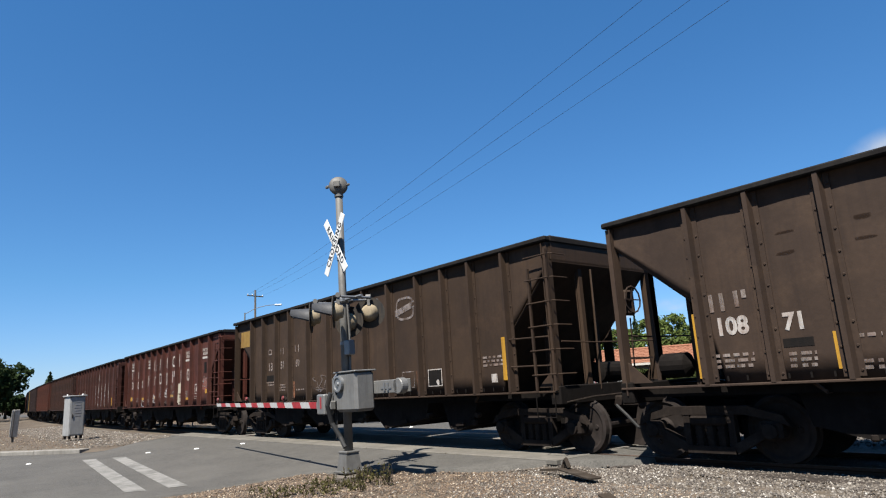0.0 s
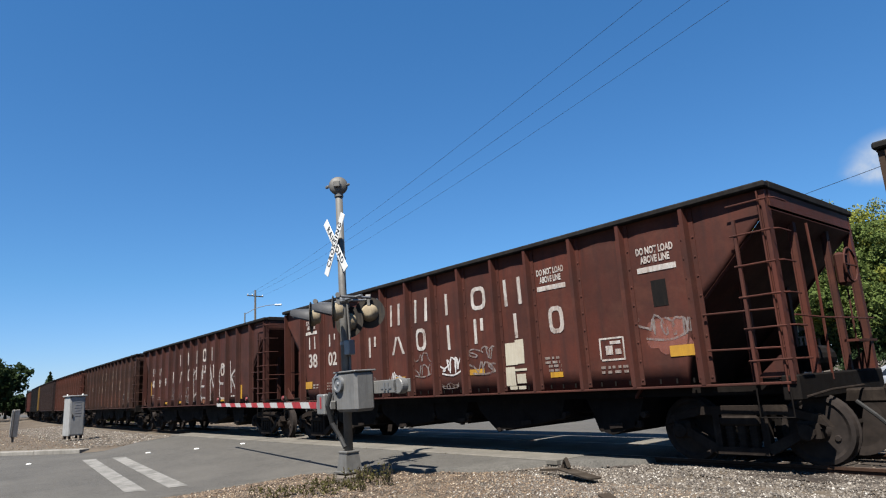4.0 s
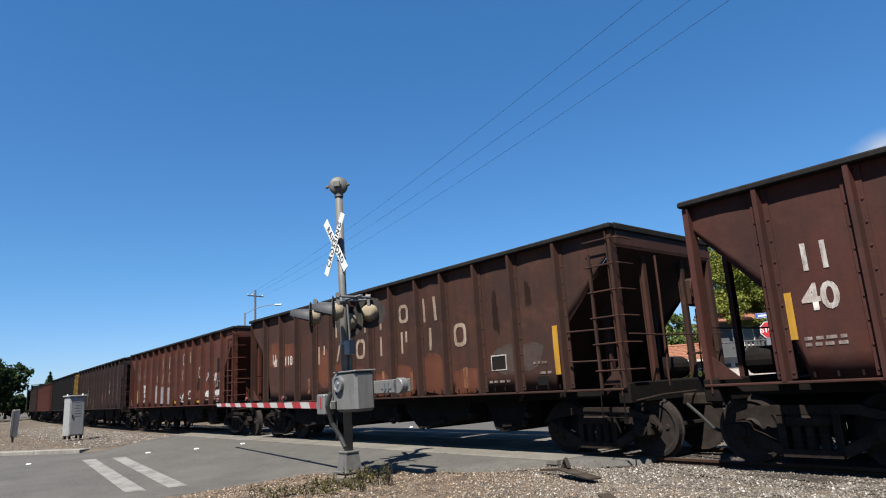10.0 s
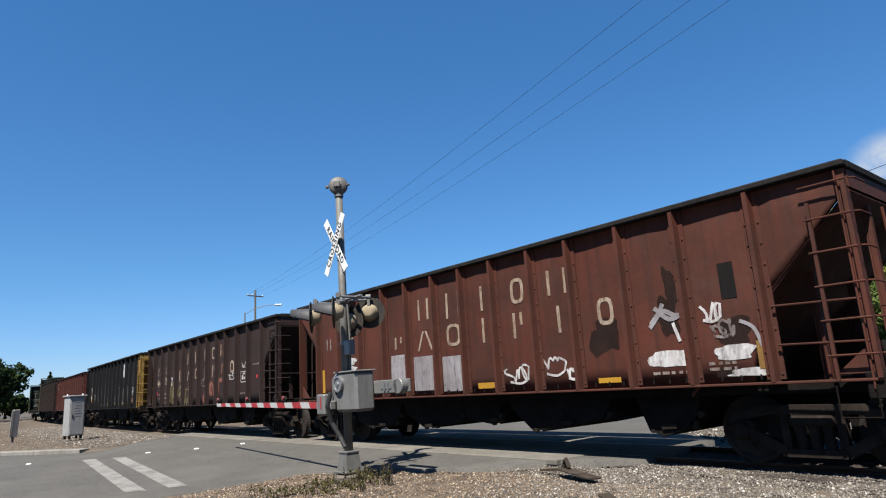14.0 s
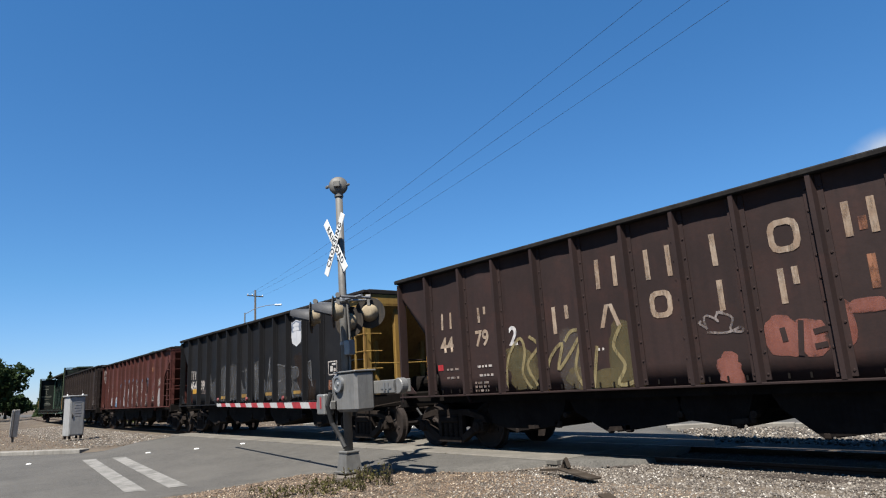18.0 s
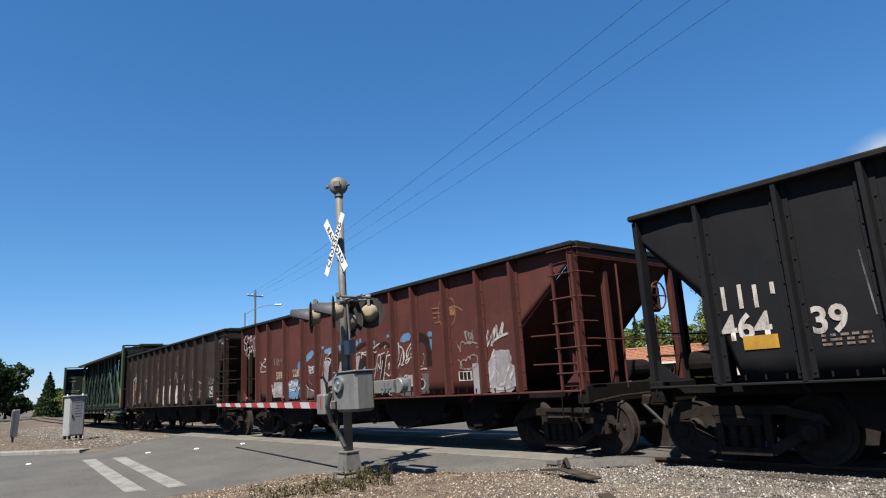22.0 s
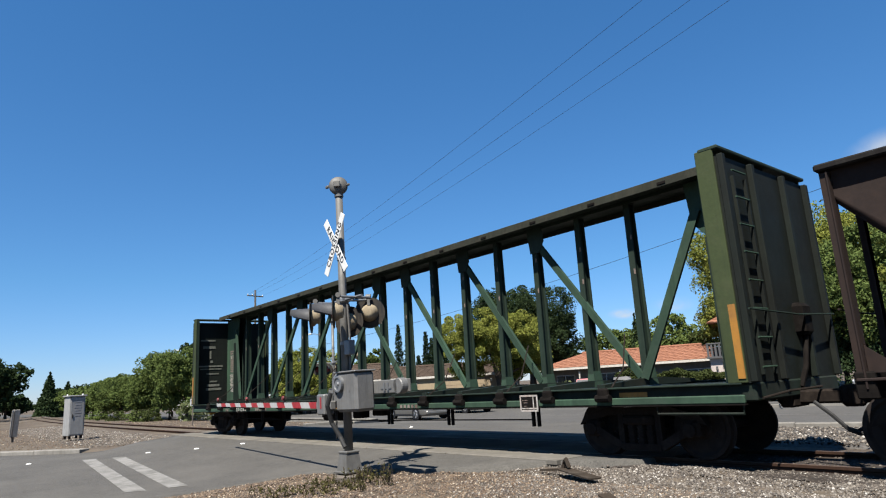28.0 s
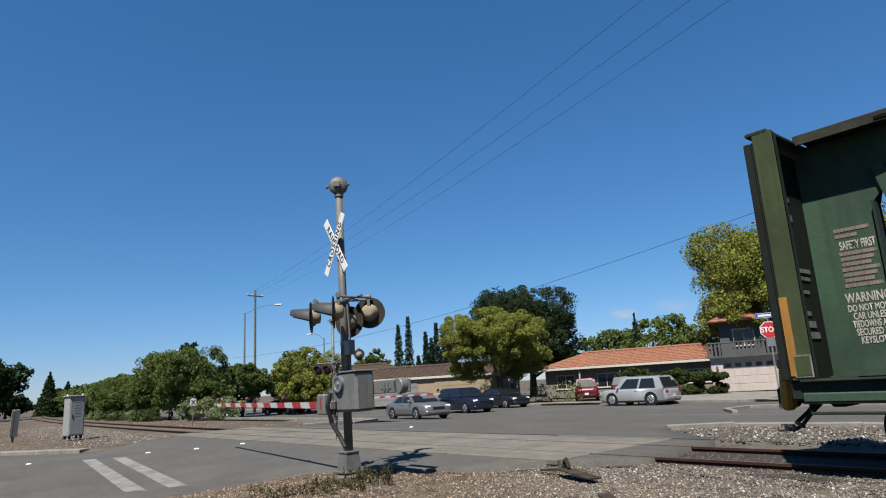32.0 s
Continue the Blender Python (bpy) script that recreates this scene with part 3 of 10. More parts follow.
def scribble(car, seed, x, z, w, h, mat, t=0.035, loops=5, key=0, name="graffiti_scrawl"):
    """A quick sprayed scrawl: one running line of uneven curls in one or two rows."""
    r = random.Random(key * 31 + int(seed * 10))
    rows = 2 if loops > 5 and h > 0.4 else 1
    per = max(2, loops // rows)
    ob = None
    for row in range(rows):
        zc, hh = h * (0.5 - (row + 0.5) / rows), h / rows * 0.45
        size = [0.3 + 0.9 * r.random() for _ in range(per + 3)]
        wide = [0.08 + 0.75 * r.random() ** 1.5 for _ in range(per + 3)]
        lift, spin = [0.5 * (r.random() - 0.5) for _ in range(per + 3)], [r.choice((-1, 1)) for _ in range(per + 3)]
        n, pts = per * 12, []
        for i in range(n + 1):
            k = i / 12
            j, f = int(k), (1 - math.cos(math.pi * (k - int(k)))) / 2
            sz, wd, up, sp = (q[j] * (1 - f) + q[j + 1] * f for q in (size, wide, lift, spin))
            pts.append((-w / 2 + w * i / n + sp * wd * w / per * math.sin(6.283 * k), zc + hh * (sz * math.cos(6.283 * k * (0.7 + 0.3 * sp) + wd) + up)))
        if row == rows - 1:
            pts += glide([(w * 0.5, zc - hh * 0.6), (w * 0.1, zc - hh * 1.15), (-w * 0.4, zc - hh * 0.9)])[1:]
        ob = part(name if ob is None else "scrawl_row", sag(ribbon(pts, t * (0.7 + 0.3 * r.random())), seed, x, z, 0.01), mat, ob or car)
    return ob


def bubble(car, seed, x, z, w, h, mat, line, off=0.006):
    """A fat sprayed block form with a dark drop shade, a counter and an outline."""
    r = random.Random(int(abs(x) * 100) + int(seed * 7))
    n, ph = 32, [r.random() * 6.28 for _ in range(3)]
    lean, rim = 0.12 * (r.random() - 0.3), []
    for i in range(n):
        a = 2 * math.pi * i / n
        k = 1 + 0.07 * math.sin(2 * a + ph[0]) + 0.07 * math.sin(3 * a + ph[1]) + 0.05 * math.sin(6 * a + ph[2])
        zz = math.copysign(abs(math.sin(a)) ** 0.45, math.sin(a)) * h / 2 * k
        rim.append((math.copysign(abs(math.cos(a)) ** 0.45, math.cos(a)) * w / 2 * k + lean * zz, zz))

    def filled(scale, dx, dz):
        b = Build()
        return b.raw([(dx, 0, dz)] + [(p[0] * scale * 0.5 + dx, 0, p[1] * scale * 0.5 + dz) for p in rim] + [(p[0] * scale + dx, 0, p[1] * scale + dz) for p in rim],
                     [(0, 1 + i, 1 + (i + 1) % n) for i in range(n)] + [(1 + i, 1 + n + i, 1 + n + (i + 1) % n, 1 + (i + 1) % n) for i in range(n)])
    base = part("graffiti_form", sag(filled(1, 0, 0), seed, x, z, off), mat, car)
    part("drop_shade", sag(filled(1.0, w * 0.07, -h * 0.05), seed, x, z, off - 0.002), BLACKTAG, base)
    o = ribbon(rim + rim[:2], 0.035)
    for sgn in r.sample((-1, 1, 0), 2):          # counters and cuts
        q = ribbon(glide([(w * 0.16 * sgn - w * 0.1, h * (0.1 + 0.12 * r.random()) * (sgn or 1)), (w * 0.16 * sgn, -h * 0.02), (w * 0.1 + w * 0.16 * sgn, -h * 0.22 * r.random())]), 0.05)
        part("cut", sag(q, seed, x, z, off + 0.004), line, base)
    part("outline", sag(o, seed, x, z, off + 0.004), line, base)
    hl = ribbon(glide([(-w * 0.36, -h * 0.2), (-w * 0.37, h * 0.25), (-w * 0.1, h * 0.38)]), 0.03)
    part("highlight", sag(hl, seed, x, z, off + 0.004), SPRAY, base)


def bars(car, seed, x, z, w, rows, mat, pitch=0.075, name="stencil_lines"):
    """Rows of small stencilled data, too fine to read."""
    r = random.Random(int(abs(x * 50 + z * 9 + seed)))
    b = Build()
    for k in range(rows):
        p = -w / 2
        while p < w / 2:
            q = min(w / 2, p + 0.05 + 0.09 * r.random())
            zz = -k * pitch
            b.quad((p, 0, zz - pitch * 0.28), (q, 0, zz - pitch * 0.28), (q, 0, zz + pitch * 0.28), (p, 0, zz + pitch * 0.28))
            p = q + 0.03 + 0.03 * r.random()
    return part(name, sag(b, seed, x, z, 0.008), mat, car)


def box_stencil(car, seed, x, z, mat):
    """The little framed lubrication stencil."""
    b = Build()
    w, h, t = 0.44, 0.34, 0.028
    for a in (-1, 1):
        b.quad((-w / 2, 0, a * h / 2 - t), (w / 2, 0, a * h / 2 - t), (w / 2, 0, a * h / 2), (-w / 2, 0, a * h / 2))
        b.quad((a * w / 2 - t, 0, -h / 2), (a * w / 2, 0, -h / 2), (a * w / 2, 0, h / 2), (a * w / 2 - t, 0, h / 2))
    b.quad((-w * 0.3, 0, -h * 0.3), (0, 0, -h * 0.3), (0, 0, 0.04), (-w * 0.3, 0, 0.04))
    b.quad((w * 0.1, 0, -h * 0.3), (w * 0.35, 0, -h * 0.3), (w * 0.35, 0, -0.02), (w * 0.1, 0, -0.02))
    b.quad((-w * 0.1, 0, 0.06), (w * 0.35, 0, 0.06), (w * 0.35, 0, 0.11), (-w * 0.1, 0, 0.11))
    return part("stencil_frame", sag(b, seed, x, z, 0.008), mat, car)


def load_line(car, seed, x, z):
    word(car, seed, "DO NOT LOAD", x, z + 0.17, 0.15, WHITE, 0.60, 0.006)
    word(car, seed, "ABOVE LINE", x, z + 0.03, 0.15, WHITE, 0.60, 0.006)
    patch(car, seed, x, z - 0.12, 0.66, 0.085, WHITE, "load_line", 0.03, 0.008)


def stripe(car, seed, x, z, w, h, mat=None):
    patch(car, seed, x, z, w, h, mat or YELLOW, "reflector_stripe", 0.0, 0.009)


def hopper(key, seed, label, paint, end_paint=None, rise=0.0, ribs=RIBS_USUAL):
    """An open-top coal hopper, 14.2 m over its body; near side and far side alike; rise: its rim above the usual."""
    global TOP, RIBS, PB
    TOP, RIBS = 3.74 + rise, ribs
    ends = (-HALF,) + ribs + (HALF,)
    PB = [(a + b) / 2 for a, b in zip(ends, ends[1:])]
    lead_paint = end_paint or paint          # only the leading end may differ
    car = thing("hopper_car", label, "freight car", group="train")
    half_turn = pose(0, 0, 0, 0, 0, 180)
    xs = (-HALF,) + RIBS + (HALF,)
    for i in range(len(xs) - 1):
        end_paint = lead_paint if i == len(xs) - 2 else paint
        me = mesh_of("side_panel", side_panel(xs[i], xs[i + 1], seed), end_paint, True)
        part("side_panel", me, None, car)
        part("side_panel", mesh_of("side_panel", side_panel(xs[i], xs[i + 1], seed), lead_paint if i == 0 else paint, True) if lead_paint != paint and i in (0, len(xs) - 2) else me, None, car, "", half_turn)
    rib_me = mesh_of("side_rib", rib(), paint)
    for x in RIBS:
        part("side_rib", rib_me, None, car, "", pose(x, 0, 0))
        part("side_rib", rib_me, None, car, "", pose(x, 0, 0) @ half_turn)
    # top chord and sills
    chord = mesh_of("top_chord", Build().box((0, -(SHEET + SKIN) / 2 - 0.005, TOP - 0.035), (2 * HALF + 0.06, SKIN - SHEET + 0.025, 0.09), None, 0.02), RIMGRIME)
    sill = mesh_of("side_sill", Build().box((0, -SHEET - 0.05, SILL + 0.005), (2 * HALF, 0.15, 0.035), None, 0.008), paint)
    # web below the sill: shade is put into its near-black colour
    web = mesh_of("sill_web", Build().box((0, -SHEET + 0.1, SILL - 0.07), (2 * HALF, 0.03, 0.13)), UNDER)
    for m in (pose(0, 0, 0), half_turn):
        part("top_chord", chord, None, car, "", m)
        part("sill_web", web, None, part("side_sill", sill, None, car, "", m))
    for s in (-1, 1):
        end_paint = lead_paint if s > 0 else paint
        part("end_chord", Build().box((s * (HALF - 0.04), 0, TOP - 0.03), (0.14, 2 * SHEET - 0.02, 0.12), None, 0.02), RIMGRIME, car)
        # sloping floor from the end down into the hopper bays
        k = (SLOPE_TOP - SLOPE_RIB) / (HALF - (RIBS[-1] if s > 0 else -RIBS[0]))
        xi = HALF - (SLOPE_TOP - SILL + 0.1) / k
        part("slope_sheet", Build().prism([(s * HALF, SLOPE_TOP), (s * HALF, SLOPE_TOP - 0.05), (s * xi, SILL - 0.15), (s * xi, SILL - 0.1)], 1, -SHEET + 0.03, SHEET - 0.03), end_paint, car)
        part("end_sheet", Build().box((s * (HALF - 0.02), 0, (SLOPE_TOP + TOP) / 2 - 0.04), (0.04, 2 * SHEET - 0.06, TOP - SLOPE_TOP)), end_paint, car)
        posts = [(-SHEET - 0.02, HALF - 0.06, 0.13, TOP - 0.1), (SHEET + 0.02, HALF - 0.06, 0.13, TOP - 0.1), (-0.62, HALF - 0.1, 0.1, SLOPE_TOP - 0.02), (0.62, HALF - 0.1, 0.1, SLOPE_TOP - 0.02),
                 (-0.75, HALF - 0.85, 0.1, 2.55), (0.75, HALF - 0.85, 0.1, 2.55)]
        for y, x, w, top in posts:
            part("end_post", Build().box((s * x, y, (top + 1.0) / 2), (w * 0.8, w, top - 1.0)).box((s * (x - w * 0.3), y, (top + 1.0) / 2), (0.02, w * 1.5, top - 1.0)), end_paint, car)
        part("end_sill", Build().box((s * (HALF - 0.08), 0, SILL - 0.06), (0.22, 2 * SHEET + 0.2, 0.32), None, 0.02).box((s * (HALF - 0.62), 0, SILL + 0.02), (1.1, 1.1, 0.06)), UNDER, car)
        for g in (-1, 1):
            part("corner_gusset", Build().prism([(s * (HALF - 0.12), SILL + 0.08), (s * (HALF - 0.5), SILL + 0.08), (s * (HALF - 0.12), SILL + 0.4)], 1, g * (SHEET + 0.03) - 0.01, g * (SHEET + 0.03) + 0.01), end_paint, car)
        for z in (2.05, 1.55):
            part("grab_rail", Build().tube([(-s * (HALF - 0.02), -s * -(SHEET + 0.08), z), (-s * (HALF - 1.1), -s * -(SHEET + 0.08), z + 0.03)], 0.014, 6), end_paint, car)
        part("end_rail", Build().tube([(s * (HALF + 0.08), -SHEET, 1.95), (s * (HALF + 0.12), -0.6, 1.93), (s * (HALF + 0.12), 0.6, 1.95), (s * (HALF + 0.08), SHEET, 1.97)], 0.014, 6), end_paint, car)
        # ladders: side ladder and end ladder at one corner of each end
        y = -s * (SHEET + 0.12)
        lad = part("ladder", Build().box((s * (HALF - 0.46), y, (SILL + 3.3) / 2), (0.04, 0.04, 3.3 - SILL)), end_paint, car)
        part("ladder_stile", Build().box((s * (HALF - 0.02), y, (SILL + TOP) / 2 - 0.1), (0.05, 0.05, TOP - SILL - 0.25)), end_paint, lad)
        for k in range(6):
            z = SILL + 0.30 + 0.42 * k
            part("rung", Build().tube([(s * (HALF - 0.53), y - s * 0.02, z), (s * (HALF + 0.02), y - s * 0.02, z)], 0.013, 6), end_paint, lad)
            part("rung", Build().tube([(s * (HALF + 0.04), y, z), (s * (HALF + 0.09), y + s * 0.06, z), (s * (HALF + 0.09), y + s * 0.42, z)], 0.013, 6), end_paint, lad)
        part("step_stirrup", Build().tube([(s * (HALF - 0.5), y, SILL - 0.05), (s * (HALF - 0.5), y, 0.68), (s * (HALF - 0.08), y, 0.68), (s * (HALF - 0.08), y, SILL - 0.05)], 0.012, 6), UNDER, car)
        coupler(car, s * (HALF - 0.05), s)
        truck(car, s * 6.05, key)
    slot = mesh_of("drain_slot", Build().box((0, -SHEET - 0.018, SILL + 0.09), (0.025, 0.012, 0.07)), UNDER)
    for k in range(44):
        xk = -5.7 + 11.4 * k / 43
        if min(abs(xk - q) for q in RIBS) > 0.14:
            part("drain_slot", slot, None, car, "", pose(xk, 0, 0))
    # hopper bays under the floor: steep on their trailing side, with an outlet door that slopes up on the other
    top = SILL - 0.02
    for low in (((-4.55, 0.55), (-3.95, 0.40), (-2.95, 0.51), (-2.75, 0.75)), ((-2.5, 0.75), (-1.86, 0.43), (-1.5, 0.46), (-0.58, 0.58)), ((-0.45, 0.62), (0.28, 0.53), (0.46, 0.60), (0.51, 0.77)),
                ((0.92, 0.77), (1.37, 0.41), (2.2, 0.50), (2.98, 0.64), (3.03, 0.76)), ((3.66, 0.77), (3.78, 0.45), (4.03, 0.38), (4.48, 0.52), (4.60, 0.74))):
        x0, x1 = low[0][0], low[-1][0]
        # bay and door: grime darkened to stand in for shade under the floor
        bay = part("hopper_bay", Build().prism([(x0 - 0.15, top)] + list(low) + [(x1 + 0.12, top)], 1, -1.27, 1.27), UNDER, car, "grimy sloping discharge hopper, shade deepened in its colour")
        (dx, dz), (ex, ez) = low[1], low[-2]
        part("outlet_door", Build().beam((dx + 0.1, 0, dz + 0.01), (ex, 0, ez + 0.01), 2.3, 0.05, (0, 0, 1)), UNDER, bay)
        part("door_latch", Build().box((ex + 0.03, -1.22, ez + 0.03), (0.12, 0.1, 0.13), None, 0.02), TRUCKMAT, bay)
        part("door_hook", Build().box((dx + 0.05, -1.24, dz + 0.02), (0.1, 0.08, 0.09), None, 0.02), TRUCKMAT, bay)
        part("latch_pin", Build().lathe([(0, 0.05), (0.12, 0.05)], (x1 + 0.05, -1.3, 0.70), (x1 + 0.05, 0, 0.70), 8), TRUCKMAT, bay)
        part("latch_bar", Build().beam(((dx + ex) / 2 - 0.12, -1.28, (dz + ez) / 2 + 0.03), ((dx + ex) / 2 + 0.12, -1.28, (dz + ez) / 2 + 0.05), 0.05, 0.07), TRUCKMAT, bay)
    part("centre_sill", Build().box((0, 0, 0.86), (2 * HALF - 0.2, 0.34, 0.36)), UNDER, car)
    # brake gear on the leading end
    end_paint = lead_paint
    part("brake_cylinder", Build().lathe([(0, 0.05), (0.02, 0.19), (0.42, 0.19), (0.5, 0.06)], (-HALF + 0.35, -0.9, 1.42), (-HALF + 1.2, -0.9, 1.42), 16), UNDER, car)
    part("air_reservoir", Build().lathe([(0, 0.05), (0.05, 0.2), (0.75, 0.2), (0.8, 0.05)], (HALF - 0.55, 0.2, 1.4), (HALF - 0.55, 1.2, 1.4), 16), UNDER, car)
    wheel = Build()
    wheel.tube([(HALF + 0.16, 0.66 + 0.26 * math.cos(a / 12 * 6.2832), 2.75 + 0.26 * math.sin(a / 12 * 6.2832)) for a in range(13)], 0.017, 6, False)
    for a in range(4):
        wheel.beam((HALF + 0.14, 0.66, 2.75), (HALF + 0.16, 0.66 + 0.26 * math.cos(a * 1.5708), 2.75 + 0.26 * math.sin(a * 1.5708)), 0.03, 0.02)
    part("hand_brake_wheel", wheel, end_paint, car)
    part("hand_brake_housing", Build().box((HALF + 0.05, 0.66, 2.7), (0.14, 0.3, 0.5), None, 0.04).tube([(HALF + 0.06, 0.66, 2.4), (HALF + 0.06, 0.6, 1.2)], 0.015, 6), end_paint, car)
    part("brake_step", Build().box((HALF + 0.1, 0.66, 1.62), (0.2, 0.8, 0.035)), end_paint, car)
    part("retainer_pipe", Build().tube([(HALF + 0.02, -0.45, SILL), (HALF + 0.05, -0.45, 2.6), (HALF + 0.02, -0.4, 3.3)], 0.02, 6), end_paint, car)
    part("rod", Build().tube([(-3.9, -0.8, 0.75), (3.9, -0.8, 0.72)], 0.018, 5), UNDER, car)
    return car


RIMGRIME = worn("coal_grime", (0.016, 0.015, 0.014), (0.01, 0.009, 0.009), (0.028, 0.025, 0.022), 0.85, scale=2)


def paint(name, base, stain, dust):
    return worn(name, base, stain, dust, 0.72, 0.0, 0.8, 0.6, True, 0.2, 0.10)


PB = []          # panel middles of the car in hand


RED = paint("oxide_red", (0.05715, 0.01649, 0.01079), (0.0285, 0.01201, 0.009576), (0.06604, 0.02546, 0.01649))
RED2 = paint("oxide_red_dark", (0.04499, 0.01436, 0.01018), (0.0225, 0.01079, 0.009044), (0.05107, 0.02098, 0.01497))
RED3 = paint("oxide_red_scorched", (0.0375, 0.0155, 0.0105), (0.0195, 0.0118, 0.0098), (0.062, 0.0255, 0.0145))
RED4 = paint("oxide_red_bright", (0.06278, 0.01862, 0.0114), (0.03002, 0.01262, 0.009044), (0.04499, 0.02402, 0.01801))
MPRED = paint("mineral_red", (0.05681, 0.01626, 0.01241), (0.03793, 0.01381, 0.01136), (0.06895, 0.02587, 0.01896))
BROWN = paint("weathered_brown", (0.0345, 0.02158, 0.01345), (0.02098, 0.01345, 0.009576), (0.04499, 0.02698, 0.01649))
BROWN2 = paint("brown_grey", (0.03747, 0.02402, 0.01649), (0.0225, 0.01497, 0.0114), (0.05388, 0.0345, 0.0225))
DARKBROWN = paint("dark_brown", (0.01946, 0.01262, 0.01018), (0.01201, 0.00836, 0.007516), (0.02698, 0.01649, 0.01262))
PURPLEBROWN = paint("purple_brown", (0.0225, 0.01345, 0.01201), (0.01497, 0.009576, 0.009044), (0.03298, 0.01497, 0.01201))
BLACKCAR = paint("faded_black", (0.0034, 0.0037, 0.0047), (0.0054, 0.0051, 0.0056), (0.0092, 0.0091, 0.0097))
CARS = {}


def car_a():
    c, s = hopper("A", 1.0, "weathered brown steel open hopper car with white numbers", BROWN2, None, 0.0, (-5.69, -4.8, -3.9, -3.0, -1.87, -0.74, 0.15, 1.05, 2.12, 3.24, 4.14, 5.0, 5.97)), 1.0
    for kind, x, z, w, h in (("u", -5.45, 2.23, 0.22, 0.25), ("p", -5.11, 2.25, 0.17, 0.22)):
        mark(c, s, kind, x, z, FADED, w, h, 0.06)
    word(c, s, "108", -5.29, 1.88, 0.33, WHITE, 0.95, 0.012, "car_number")
    word(c, s, "71", -4.47, 1.86, 0.3, WHITE, 0.95, 0.012, "car_number")
    for x, z, w, h in ((-5.79, 1.66, 0.11, 0.91), (-3.99, 1.47, 0.14, 0.45),):
        stripe(c, s, x, z, w, h)
    bars(c, s, -5.32, 1.5, 0.56, 3, FADED)
    bars(c, s, -4.44, 1.46, 0.33, 3, FADED)
    bars(c, s, -3.67, 1.62, 0.26, 1, FADED)
    bars(c, s, -3.69, 1.32, 0.22, 2, FADED)
    patch(c, s, -4.47, 1.6, 0.37, 0.11, BLACKTAG, "paint_patch", 0, 0.005, 0)
    patch(c, s, -4.41, 3.02, 0.24, 0.04, SMEAR, "rub_mark", 0.2, 0.004, 0)
    patch(c, s, -3.51, 3.02, 0.22, 0.06, SMEAR, "rub_mark", 0.2, 0.004, 1)
    patch(c, s, -4.43, 2.75, 0.22, 0.05, SMEAR, "rub_mark", 0.2, 0.004, 2)
    patch(c, s, -3.52, 2.76, 0.23, 0.04, SMEAR, "rub_mark", 0.2, 0.004, 3)
    return c


def car_b():
    c, s = hopper("B", 2.0, "dull brown steel open hopper car with a yellow end panel", BROWN, None, 0.08, (-5.69, -4.8, -3.9, -3.0, -1.87, -0.74, 0.15, 1.05, 2.12, 3.24, 4.14, 5.0, 5.97)), 2.0
    patch(c, s, PB[0] + 0.12, 3.2, 0.88, 0.52, YELLOWCAR, "yellow_panel", 0.0, 0.006)
    stripe(c, s, -5.75, 1.75, 0.09, 0.9), stripe(c, s, 5.78, 1.75, 0.1, 0.8), bars(c, s, PB[12], 1.8, 0.6, 3, FADED), patch(c, s, PB[12], 1.4, 0.16, 0.16, WHITE, "white_square", 0)
    for kind, x, z, w, h in (("o", -4.4, 2.63, 0.26, 0.18), ("u", -3.55, 2.6, 0.23, 0.2), ("u", -2.6, 2.61, 0.25, 0.2)):
        mark(c, s, kind, x, z, FADED, w, h, 0.045)
    word(c, s, "13", -4.39, 2.17, 0.32, FADED, 0.95, 0.012, "car_number")
    word(c, s, "51", -3.56, 2.18, 0.3, FADED, 0.95, 0.012, "car_number")
    word(c, s, "69", -2.58, 2.18, 0.28, FADED, 0.95, 0.012, "car_number")
    for x, z, w, h in ((-0.04, 1.44, 0.12, 0.47), (-2.85, 1.45, 0.14, 0.47), (3.1, 1.44, 0.11, 0.45),):
        stripe(c, s, x, z, w, h, ORANGE)
    scribble(c, s, -1.3, 1.66, 0.59, 0.59, SPRAYTHIN, 0.022, 3, 198)
    scribble(c, s, -0.32, 1.52, 0.47, 0.48, SPRAYTHIN, 0.022, 3, 199)
    scribble(c, s, -1.25, 1.43, 0.66, 0.06, SPRAYTHIN, 0.015, 4, 200)
    bars(c, s, -4.43, 1.71, 0.78, 2, FADED)
    bars(c, s, -3.61, 1.61, 0.47, 3, FADED)
    bars(c, s, -2.44, 1.44, 0.55, 1, FADED)
    patch(c, s, -4.42, 1.83, 0.65, 0.18, BLACKTAG, "stencil_frame", 0, 0.004, 0)
    patch(c, s, 3.68, 1.49, 0.47, 0.36, WHITE, "stencil_frame", 0, 0.005, 1)
    patch(c, s, 3.68, 1.49, 0.43, 0.32, BLACKTAG, "stencil_fill", 0, 0.007, 0)
    patch(c, s, 3.78, 1.39, 0.1, 0.1, WHITE, "round_dot", 0.2, 0.009, 0)
    patch(c, s, 2.74, 1.49, 0.44, 0.36, SPRAYTHIN, "faded_frame", 0, 0.005, 0)
    patch(c, s, 2.74, 1.49, 0.4, 0.32, BROWN, "frame_fill", 0, 0.007, 0)
    part("round_emblem", sag(ring(0.68, 0.53, 0.05, 24), s, 2.7, 3.09, 0.008), SPRAYTHIN, c)
    stroke(c, s, [(2.32, 3.0), (3.1, 3.17)], 0.14, SPRAYTHIN)
    stroke(c, s, [(2.37, 3.01), (3.06, 3.16)], 0.07, BROWN)
    return c


